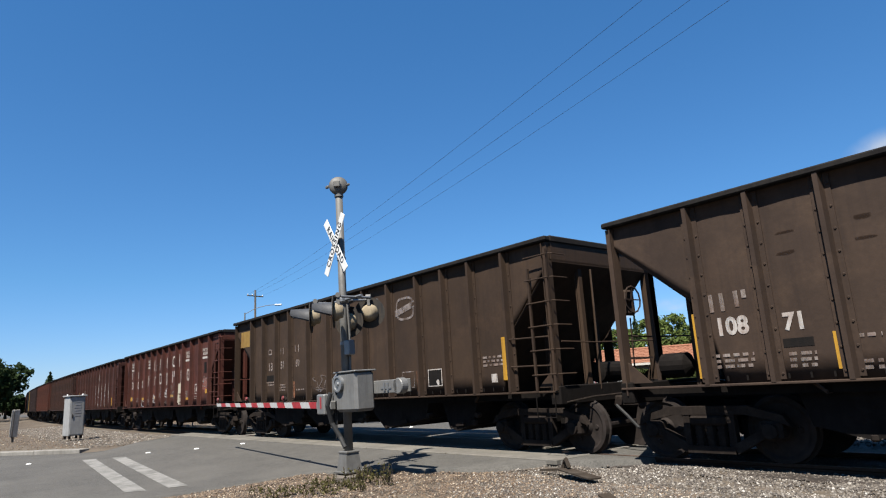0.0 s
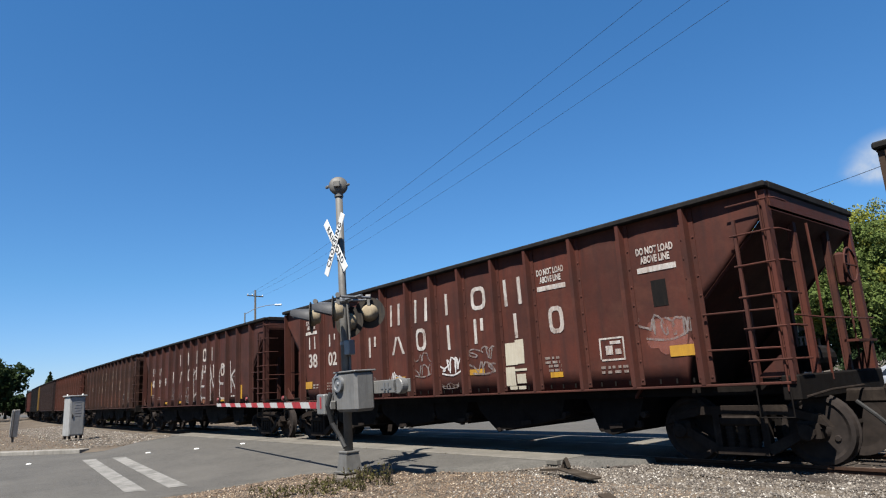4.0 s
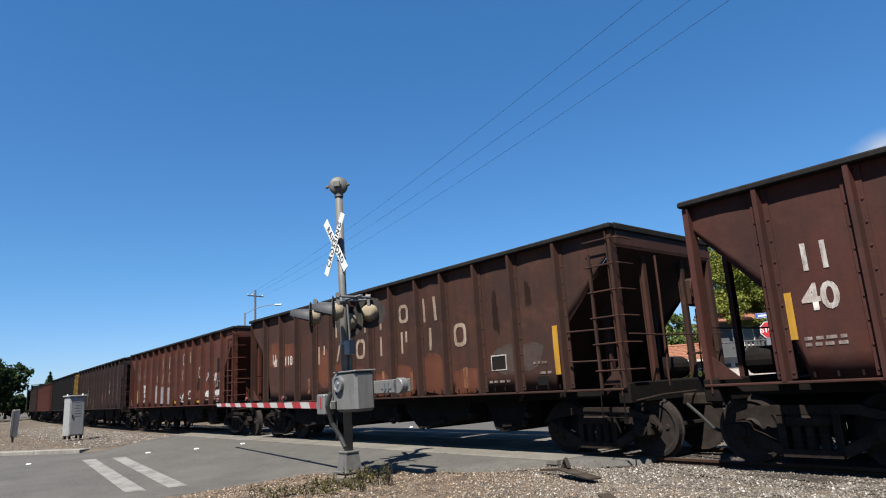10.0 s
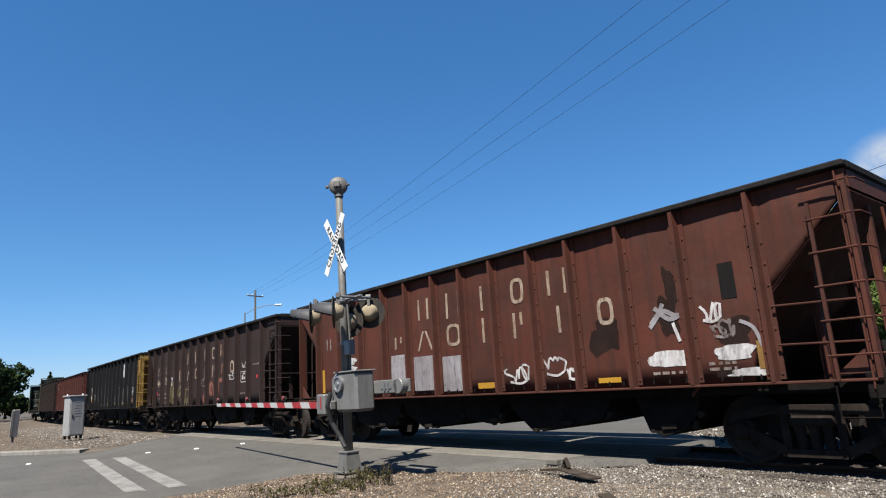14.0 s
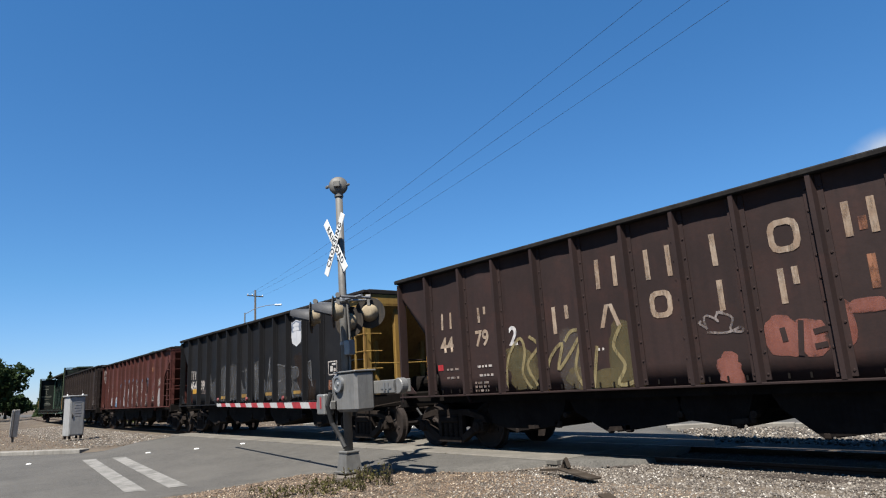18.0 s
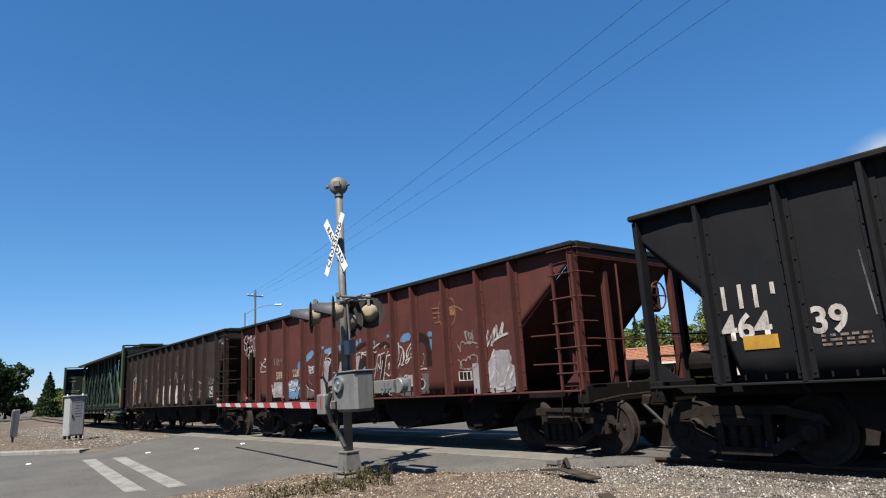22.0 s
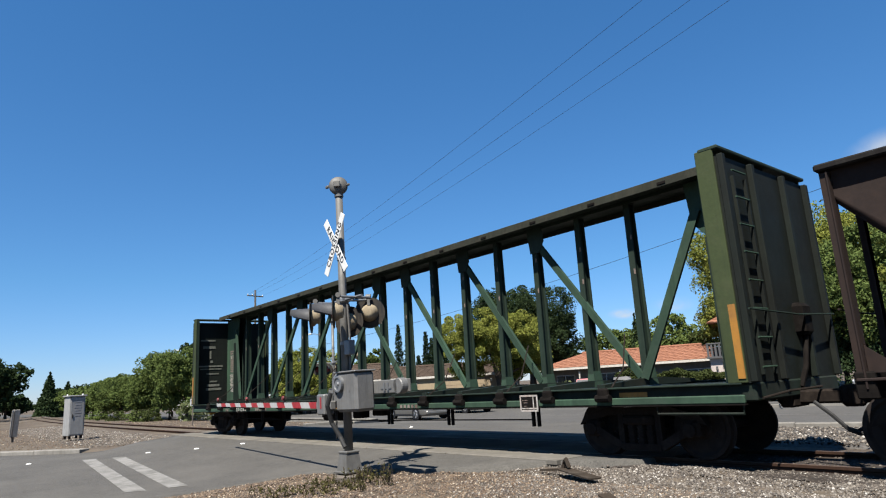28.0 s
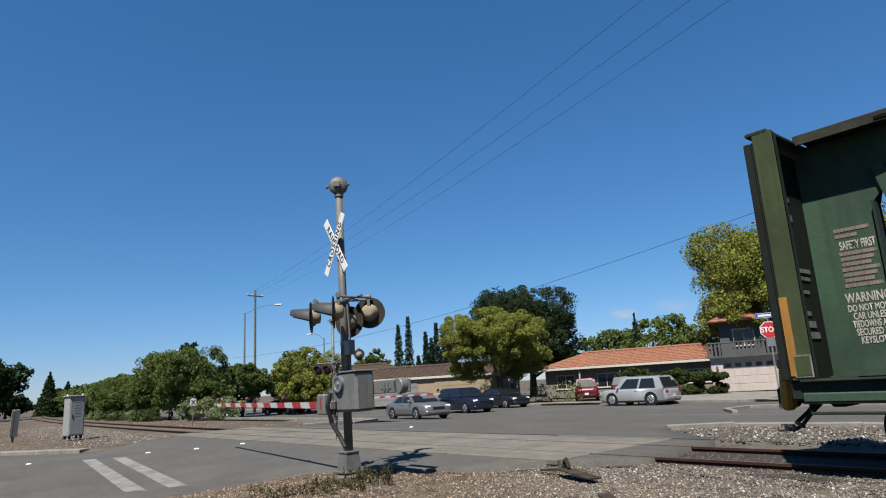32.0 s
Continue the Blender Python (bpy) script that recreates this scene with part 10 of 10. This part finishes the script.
def corner_house():
    """Two-storey corner house: white garage front, dark balcony storey, tiled roof above."""
    h = thing("corner_house", "pale garage house with a dark upper balcony", "house", pose(-22.6, 51.8, -0.5, 0, 0, 24))
    part("garage_wall", Build().box((-3.45, 0, 1.35), (0.9, 0.3, 2.7)).box((3.45, 0, 1.35), (0.9, 0.3, 2.7)).box((0, 0, 2.55), (6.0, 0.3, 0.3)), WHITEWALL, h)
    garage_door(h, 0, 0.08, 0, 6.0, 2.4, WHITEWALL, 8)
    for x in (-3.45, 3.45):
        part("wall_lamp", Build().box((x, -0.2, 1.9), (0.16, 0.12, 0.34), None, 0.03), GREYWALL, h)
    part("side_wall", Build().box((-3.8, 4.2, 1.35), (0.2, 8, 2.7)), WHITEWALL, h)
    part("side_wall", Build().box((3.8, 4.2, 1.35), (0.2, 8, 2.7)), WHITEWALL, h)
    part("balcony_floor", Build().box((0, 3.5, 2.78), (8.2, 8.0, 0.16)), GREYWALL, h)
    for k in range(28):
        part("baluster", Build().box((-3.95 + 7.9 * k / 27, -0.42, 3.35), (0.16, 0.05, 1.0)), GREYWALL, h)
    part("balcony_rail", Build().box((0, -0.42, 3.88), (8.1, 0.12, 0.1), None, 0.02), GREYWALL, h)
    part("upper_wall", Build().box((0.5, 4.0, 4.2), (7.0, 6.0, 2.7)), GREYWALL, h)
    for x in (-1.2, 2.0):
        window(h, x, 0.98, 4.3, 1.5, 1.3)
    W = 4.3
    part("roof_deck", Build().raw([(-W + 0.5, 0.2, 5.6), (W + 0.5, 0.2, 5.6), (W + 0.5, 8, 5.6), (-W + 0.5, 8, 5.6), (-1.5, 4, 7.2), (2.5, 4, 7.2)], [(3, 2, 1, 0), (0, 1, 5, 4), (1, 2, 5), (2, 3, 4, 5), (3, 0, 4)]), CLAY, h)
    tiled_slope(h, "tile_course", (-W + 0.5, 0.2, 5.6), (W + 0.5, 0.2, 5.6), (-1.5, 4, 7.2), (2.5, 4, 7.2), CLAY, 7, 12)


corner_house()
sheet("driveway", steps((-27.5, -17.5, 1)), steps((39.4, 50.5, 1.1)), lambda x, y: -0.51, CONCRETE, label="pale concrete driveway", category="driveway", kind="structure")
sheet("lawn_edge", steps((-60, -30, 2)), steps((39.4, 41.0, 0.8)), lambda x, y: -0.5, DIRT, label="dry earth verge before the houses", category="ground", kind="structure")

# ---- poles, lamps and wires ----
def street_lamp(at, h, arm, yaw, label):
    s = thing("street_lamp", label, "street lamp", pose(*at, 0, 0, yaw))
    part("pole", Build().tube([(0, 0, 0), (0, 0, h)], 0.1, 10, True, [0.13, 0.07]), GALV, s)
    part("arm", Build().tube([(0, 0, h - 0.15), (arm * 0.35, 0, h + 0.45), (arm * 0.7, 0, h + 0.72), (arm, 0, h + 0.78)], 0.04, 7), GALV, s)
    part("lamp_head", Build().box((arm + 0.3, 0, h + 0.76), (0.75, 0.3, 0.16), None, 0.05), SIGNWHITE, s)
    part("foot", Build().box((0, 0, 0.1), (0.4, 0.4, 0.2), None, 0.03), CONCRETE, s)


street_lamp((-65.5, 27.3, -0.5), 10.7, 3.2, 62, "tall grey steel street lamp with curved arm")
street_lamp((-110.0, 31.0, -0.5), 9.2, 3.0, 62, "grey steel street lamp far along the street")
street_lamp((-72.0, 40.5, -0.5), 8.6, 2.6, 190, "grey steel street lamp near the houses")


def power_pole(at, h, yaw, label):
    p = thing("power_pole", label, "utility pole", pose(*at, 0, 0, yaw))
    part("pole", Build().tube([(0, 0, 0), (0, 0, h)], 0.15, 9, True, [0.17, 0.11]), WOODGREY, p)
    part("cross_arm", Build().box((0, 0, h - 0.75), (0.1, 2.3, 0.12)), WOODGREY, p)
    for y in (-1.05, -0.4, 1.05):
        part("insulator", Build().lathe([(0, 0.05), (0.08, 0.07), (0.16, 0.04)], (0, y, h - 0.69), (0, y, h + 1), 8), SIGNWHITE, p)


P1 = (-73.4, 31.9)
power_pole((*P1, -0.5), 14.6, 12, "tall wooden power pole with one cross arm")
power_pole((-150.0, 45.0, -0.5), 13.0, 12, "wooden power pole far along the street")
power_pole((-118.0, 32.0, -0.5), 9.5, 12, "wooden power pole behind the tree row")


def wire(name, a, b, drop, label, r=0.011):
    pts = []
    for i in range(33):
        k = i / 32
        pts.append((a[0] + (b[0] - a[0]) * k, a[1] + (b[1] - a[1]) * k, a[2] + (b[2] - a[2]) * k - drop * 4 * k * (1 - k)))
    solid(name, Build().tube(pts, r, 5), WIREMAT, label, "cable")


for (ax, ay), (bx, by, bz) in zip(((-0.6, -1.0), (-0.4, -0.4), (0.2, 1.0)), ((14.0, 12.6, 14.9), (14.0, 14.3, 14.7), (14.0, 15.6, 14.7))):
    wire("power_line", (P1[0] + ax * 0.3, P1[1] + ay, 13.45), (bx, by, bz), 1.35, "thin black overhead power line", 0.007)
wire("service_line", (10.0, 40.0, 14.6), (-100.0, 40.0, 7.6), 2.83, "single thin black telephone cable", 0.016)

# ---- stop sign ----
STOPRED = simple("stop_red", (0.279, 0.0186, 0.0217), 0.5, 0.0, 0.1)
BLUESIGN = simple("street_sign_blue", (0.0186, 0.0558, 0.223), 0.5, 0.0, 0.1)
st = thing("stop_sign", "red octagonal stop sign on a steel post", "sign", pose(-12.8, 30.4, -0.5, 0, 0, 24))
part("sign_post", Build().box((0, 0.04, 2.05), (0.06, 0.06, 4.1)), GALV, st)
octo = [(0.41 * math.cos(math.pi / 8 + k * math.pi / 4), 3.5 + 0.41 * math.sin(math.pi / 8 + k * math.pi / 4)) for k in range(8)]
oc2 = [(0.375 * math.cos(math.pi / 8 + k * math.pi / 4), 3.5 + 0.375 * math.sin(math.pi / 8 + k * math.pi / 4)) for k in range(8)]
face = part("sign_rim", Build().prism(octo, 1, -0.012, 0.0), SIGNWHITE, st)
part("sign_face", Build().prism(oc2, 1, -0.018, -0.013), STOPRED, face)
part("lettering", letters("STOP", 0.34, SIGNWHITE, 0.008, 0.85), None, face, "", pose(0, -0.024, 3.5))
nm = part("street_name_blade", Build().box((0, 0.0, 4.17), (0.95, 0.02, 0.24), None, 0.006), BLUESIGN, st, "blue street name plate with white bars")
part("plate_border", Build().box((0, -0.012, 4.27), (0.9, 0.004, 0.015)).box((0, -0.012, 4.07), (0.9, 0.004, 0.015)), SIGNWHITE, nm)
part("name_bars", Build().box((-0.1, -0.013, 4.17), (0.55, 0.006, 0.09)).box((0.32, -0.013, 4.17), (0.14, 0.006, 0.08)), SIGNWHITE, nm)
part("small_plate", Build().box((0, -0.01, 2.95), (0.34, 0.012, 0.42)), GALV, st)

# ---- road vehicles ----
TYRE = simple("tyre_rubber", (0.0124, 0.0124, 0.0124), 0.8)
RIM = simple("alloy_rim", (0.55, 0.55, 0.56), 0.3, 0.8, 0.1)
LAMPGLASS = simple("clear_lamp", (0.75, 0.76, 0.78), 0.15, 0.1, 0.05)
TAILRED = simple("tail_lamp", (0.217, 0.0093, 0.0093), 0.25)
BLACKTRIM = simple("black_trim", (0.0093, 0.0093, 0.00992), 0.5)


def car_paint(name, base):
    m, nt, p = nodes_of(name)
    n = noise_of(nt, coords(nt), 2.0, 4, 0.6)
    nt.links.new(ramp(nt, n, [(0.3, tuple(c * 0.9 for c in base)), (0.7, base)]), p.inputs["Base Color"])
    p.inputs["Metallic"].default_value, p.inputs["Roughness"].default_value = 0.45, 0.32
    p.inputs["Coat Weight"].default_value, p.inputs["Coat Roughness"].default_value = 0.6, 0.08
    return m


def vehicle(name, label, category, mat, L, W, H, hood, belt, roof, wheel_r, base, clearance=0.2):
    """Front towards +x. hood: bonnet height; roof: x of screen foot, roof front, roof rear, rear glass foot, as parts of the length from the front."""
    v = thing(name, label, category)
    hw = W / 2

    def loft(stations, mat_, nm, parent, smooth=True, lab=""):
        b = Build()
        m = len(stations[0])
        for ring_ in stations:
            b.v += ring_
        for i in range(len(stations) - 1):
            for j in range(m):
                a, c = i * m + j, i * m + (j + 1) % m
                b.f.append((a, c, c + m, a + m))
        b.f.append(tuple(range(m))[::-1])
        b.f.append(tuple(len(b.v) - m + j for j in range(m)))
        return part(nm, b, mat_, parent, lab, None, smooth)

    def section(x, top, wid, low):
        return [(x, -wid * 0.94, low), (x, -wid, low + 0.12), (x, -wid, top - 0.14), (x, -wid * 0.94, top - 0.02), (x, -wid * 0.6, top), (x, wid * 0.6, top), (x, wid * 0.94, top - 0.02), (x, wid, top - 0.14), (x, wid, low + 0.12), (x, wid * 0.94, low)]
    f = L / 2
    xs = [(f, hood - 0.22, hw * 0.78, clearance + 0.12), (f - 0.12, hood - 0.08, hw * 0.9, clearance), (f - 0.5, hood, hw * 0.98, clearance), (f - roof[0] * L, belt, hw, clearance), (0, belt + 0.01, hw, clearance), (-f + (1 - roof[3]) * L, belt + 0.02, hw, clearance), (-f + 0.3, belt, hw * 0.97, clearance), (-f + 0.06, belt - 0.1, hw * 0.9, clearance + 0.05), (-f, belt - 0.25, hw * 0.85, clearance + 0.15)]
    body = loft([section(*s) for s in xs], mat, "body", v)

    def cabin(x, z, wid):
        return [(x, -wid, z), (x, wid, z)]
    cx = [f - roof[0] * L, f - roof[1] * L, f - roof[2] * L, f - roof[3] * L]
    low_w, top_w = hw * 0.95, hw * 0.74
    st_ = []
    for k in range(9):
        s = k / 8
        x_low = cx[0] + (cx[3] - cx[0]) * s
        x_top = cx[1] + (cx[2] - cx[1]) * s
        st_.append([(x_low, -low_w, belt - 0.03), (x_low * 0.35 + x_top * 0.65, -(low_w * 0.35 + top_w * 0.65), belt + (H - belt) * 0.72), (x_top, -top_w, H - 0.05), (x_top, -top_w * 0.6, H), (x_top, top_w * 0.6, H), (x_top, top_w, H - 0.05), (x_low * 0.35 + x_top * 0.65, low_w * 0.35 + top_w * 0.65, belt + (H - belt) * 0.72), (x_low, low_w, belt - 0.03)])
    loft(st_, mat, "cabin", v, False)
    for s in (-1, 1):       # side glass in two lights, screen and rear glass
        for k0, k1 in ((0.10, 0.47), (0.52, 0.86)):
            def pt(k, t):
                x_low, x_top = cx[0] + (cx[3] - cx[0]) * k, cx[1] + (cx[2] - cx[1]) * k
                return (x_low + (x_top - x_low) * t, s * (low_w + (top_w - low_w) * t + 0.03), belt + (H - 0.07 - belt) * t)
            b = Build()
            b.quad(pt(k0, 0.06), pt(k1, 0.06), pt(k1, 0.9), pt(k0, 0.9))
            part("side_window", b, GLASS, v)
        part("door_seam", Build().box((cx[0] * 0.4 + cx[3] * 0.6, s * (hw + 0.001), (belt + clearance) / 2 + 0.05), (0.012, 0.006, belt - clearance - 0.2)), BLACKTRIM, v)
        part("mirror", Build().box((cx[0] - 0.25, s * (hw + 0.06), belt + 0.08), (0.12, 0.2, 0.14), None, 0.03), mat, v)
        part("door_handle", Build().box((cx[0] * 0.55 + cx[3] * 0.45, s * (hw + 0.012), belt - 0.12), (0.16, 0.025, 0.03)), mat, v)
        part("headlight", Build().box((f - 0.14, s * hw * 0.68, hood - 0.2), (0.2, hw * 0.38, 0.15), None, 0.04), LAMPGLASS, v)
        part("tail_light", Build().box((-f + 0.06, s * hw * 0.74, belt - 0.22), (0.14, hw * 0.26, 0.2), None, 0.03), TAILRED, v)
        part("sill_trim", Build().box((0, s * (hw * 0.985), clearance + 0.06), (L * 0.55, 0.05, 0.12), None, 0.02), BLACKTRIM, v)
        for e in (-1, 1):
            wx, wy = e * base / 2, s * (hw - 0.12)
            part("wheel_arch", Build().lathe([(0, wheel_r + 0.06), (0.015, wheel_r + 0.06)], (wx, s * (hw - 0.004), wheel_r), (wx, s * 9, wheel_r), 24), BLACKTRIM, v)
            wh = part("wheel", Build().lathe([(-0.02, wheel_r * 0.62), (0.0, wheel_r * 0.96), (0.03, wheel_r), (0.18, wheel_r), (0.215, wheel_r * 0.95), (0.22, wheel_r * 0.66)], (wx, wy - s * 0.09, wheel_r), (wx, s * 9, wheel_r), 24), TYRE, v)
            rm = Build().lathe([(0, wheel_r * 0.64), (0.012, wheel_r * 0.6)], (wx, wy + s * 0.125, wheel_r), (wx, s * 9, wheel_r), 20)
            part("rim", rm, RIM, wh)
            sp = Build()
            for q in range(5):
                a = q * 1.2566
                sp.beam((wx + 0.12 * wheel_r * math.cos(a + 0.63), wy + s * 0.14, wheel_r + 0.12 * wheel_r * math.sin(a + 0.63)), (wx + 0.55 * wheel_r * math.cos(a + 0.63), wy + s * 0.14, wheel_r + 0.55 * wheel_r * math.sin(a + 0.63)), 0.006, 0.09, (0, 1, 0))
            part("rim_gap", sp, BLACKTRIM, wh)

    def cross(k, t, yy, out):
        x = (cx[0] + (cx[1] - cx[0]) * t) if k == 0 else (cx[3] + (cx[2] - cx[3]) * t)
        return (x + out, yy * (low_w + (top_w - low_w) * t) * 0.93, belt + (H - 0.05 - belt) * t)
    for k, out, nm_ in ((0, 0.03, "windscreen"), (1, -0.03, "rear_window")):
        part(nm_, Build().quad(cross(k, 0.06, -1, out), cross(k, 0.06, 1, out), cross(k, 0.92, 1, out), cross(k, 0.92, -1, out)), GLASS, v)
    part("grille", Build().box((f - 0.02, 0, hood - 0.28), (0.06, W * 0.42, 0.16), None, 0.02), BLACKTRIM, v)
    part("front_bumper", Build().box((f - 0.08, 0, clearance + 0.18), (0.22, W * 0.86, 0.2), None, 0.06), mat, v)
    part("rear_bumper", Build().box((-f + 0.08, 0, clearance + 0.22), (0.22, W * 0.86, 0.22), None, 0.06), mat, v)
    part("number_plate", Build().box((-f - 0.035, 0, clearance + 0.34), (0.02, 0.32, 0.16)), SIGNWHITE, v)
    return v


SILVERCAR, SUVCAR, NAVY, REDCAR = car_paint("silver_paint", (0.13, 0.127, 0.12)), car_paint("pale_silver_paint", (0.31, 0.31, 0.305)), car_paint("navy_paint", (0.008, 0.011, 0.022)), car_paint("red_paint", (0.08, 0.010, 0.012))
BLACKPAINT = car_paint("black_paint", (0.012, 0.012, 0.014))
SEDAN, SUVR, VANR = (0.27, 0.42, 0.66, 0.84), (0.26, 0.40, 0.90, 0.97), (0.2, 0.34, 0.92, 0.98)
cz = lambda y: fall(y)
vehicle("sedan", "silver sedan waiting at the street", "car", SILVERCAR, 4.75, 1.82, 1.45, 0.86, 0.93, SEDAN, 0.33, 2.8).matrix_basis = pose(-29.6, 22.6, cz(22.6), 0, -0.3, -8)
vehicle("dark_suv", "dark blue car waiting beside the sedan", "car", NAVY, 4.7, 1.85, 1.66, 0.98, 1.03, SUVR, 0.36, 2.7).matrix_basis = pose(-33.6, 29.8, cz(30), 0, 0, -8)
vehicle("parked_car", "dark car parked under the tree", "car", BLACKPAINT, 4.5, 1.8, 1.42, 0.85, 0.92, SEDAN, 0.32, 2.7).matrix_basis = pose(-35.0, 34.9, cz(35), 0, 0, -6)
vehicle("red_van", "dark red minivan parked in a driveway", "van", REDCAR, 4.9, 1.9, 1.78, 1.0, 1.05, VANR, 0.34, 3.0).matrix_basis = pose(-34.6, 44.6, cz(46), 0, 0, 128)
vehicle("black_suv", "black car parked in the driveway", "car", BLACKPAINT, 4.7, 1.85, 1.75, 1.02, 1.06, SUVR, 0.37, 2.7).matrix_basis = pose(-33.0, 48.2, cz(46), 0, 0, 115)
vehicle("parked_car", "pale car parked far down the street", "car", SILVERCAR, 4.5, 1.8, 1.45, 0.86, 0.93, SEDAN, 0.32, 2.7).matrix_basis = pose(-6.0, 43.5, cz(42), 0, 0, 172)
vehicle("parked_car", "white car parked far down the street", "car", SUVCAR, 4.6, 1.85, 1.6, 0.95, 1.0, SUVR, 0.34, 2.7).matrix_basis = pose(-11.6, 43.8, cz(42), 0, 0, 175)
vehicle("parked_car", "dark car parked behind the tree row", "car", BLACKPAINT, 4.5, 1.8, 1.45, 0.86, 0.93, SEDAN, 0.32, 2.7).matrix_basis = pose(-60.2, 29.2, -0.55, 0, 0, 20)
suv = vehicle("silver_suv", "silver sport utility car driving along the street", "car", SUVCAR, 4.78, 1.9, 1.74, 0.98, 1.02, SUVR, 0.38, 2.79)
MOVERS.append((suv, [(0.0, pose(183.5, 35.4, fall(35), 0, 0, 180)), (16.0, pose(80.0, 35.4, fall(35), 0, 0, 180)), (32.0, pose(-23.4, 35.4, fall(35), 0, 0, 180))]))


# ---- clouds low over the horizon ----
def cloud_mat(name, seed, density):
    """White vapour, thick in the middle and torn at the rim."""
    m, nt, p = nodes_of(name)
    nt.nodes.remove(p)
    v = coords(nt)
    n = noise_of(nt, coords(nt, (0.012, 0.012, 0.012)), 1.0 + seed, 7, 0.6)
    gr = nt.nodes.new("ShaderNodeTexGradient")
    gr.gradient_type = "QUADRATIC_SPHERE"
    g2 = nt.nodes.new("ShaderNodeTexCoord")
    mp = nt.nodes.new("ShaderNodeMapping")
    mp.inputs["Location"].default_value, mp.inputs["Scale"].default_value = (-1, -1, 0), (2, 2, 0)
    nt.links.new(g2.outputs["Generated"], mp.inputs[0])
    nt.links.new(mp.outputs[0], gr.inputs[0])
    mul = add(nt, "ShaderNodeMath", operation="MULTIPLY")
    nt.links.new(ramp(nt, n, [(0.30, (0, 0, 0)), (0.62, (1, 1, 1))]), mul.inputs[0])
    nt.links.new(ramp(nt, gr.outputs[1], [(0.02, (0, 0, 0)), (0.4, (1, 1, 1))]), mul.inputs[1])
    m2 = add(nt, "ShaderNodeMath", operation="MULTIPLY")
    m2.inputs[1].default_value = density
    nt.links.new(mul.outputs[0], m2.inputs[0])
    em, tr, ms = nt.nodes.new("ShaderNodeEmission"), nt.nodes.new("ShaderNodeBsdfTransparent"), nt.nodes.new("ShaderNodeMixShader")
    em.inputs[0].default_value, em.inputs[1].default_value = (0.92, 0.96, 1.0, 1), 0.28
    for k, src in ((0, m2.outputs[0]), (1, tr.outputs[0]), (2, em.outputs[0])):
        nt.links.new(src, ms.inputs[k])
    nt.links.new(ms.outputs[0], nt.nodes["Material Output"].inputs[0])
    return m


def cloud(i, x, y, z, w, h, density):
    d = Vector((x, y, 0)).normalized()
    r = Vector((d.y, -d.x, 0))
    me = mesh_of("cloud", Build().raw([(-w / 2, -h / 2, 0), (w / 2, -h / 2, 0), (w / 2, h / 2, 0), (-w / 2, h / 2, 0)], [(0, 1, 2, 3)]), cloud_mat("cloud_vapour", i * 0.37, density))
    ob = tagged(new("cloud", me), "soft white cloud low in the blue sky", "cloud", kind="structure")
    m = Matrix((r, Vector((0, 0, 1)), -d)).transposed().to_4x4()
    ob.matrix_basis = Matrix.Translation((x, y, z)) @ m
    ob.visible_shadow = False


for i, row in enumerate(((-270, 1424, 380, 328, 164, 1.00), (-833, 1240, 136, 96, 33, 0.70), (-742, 1296, 146, 120, 50, 0.30), (-345, 1411, 362, 169, 79, 0.50))):
    cloud(i, *row)

motions()
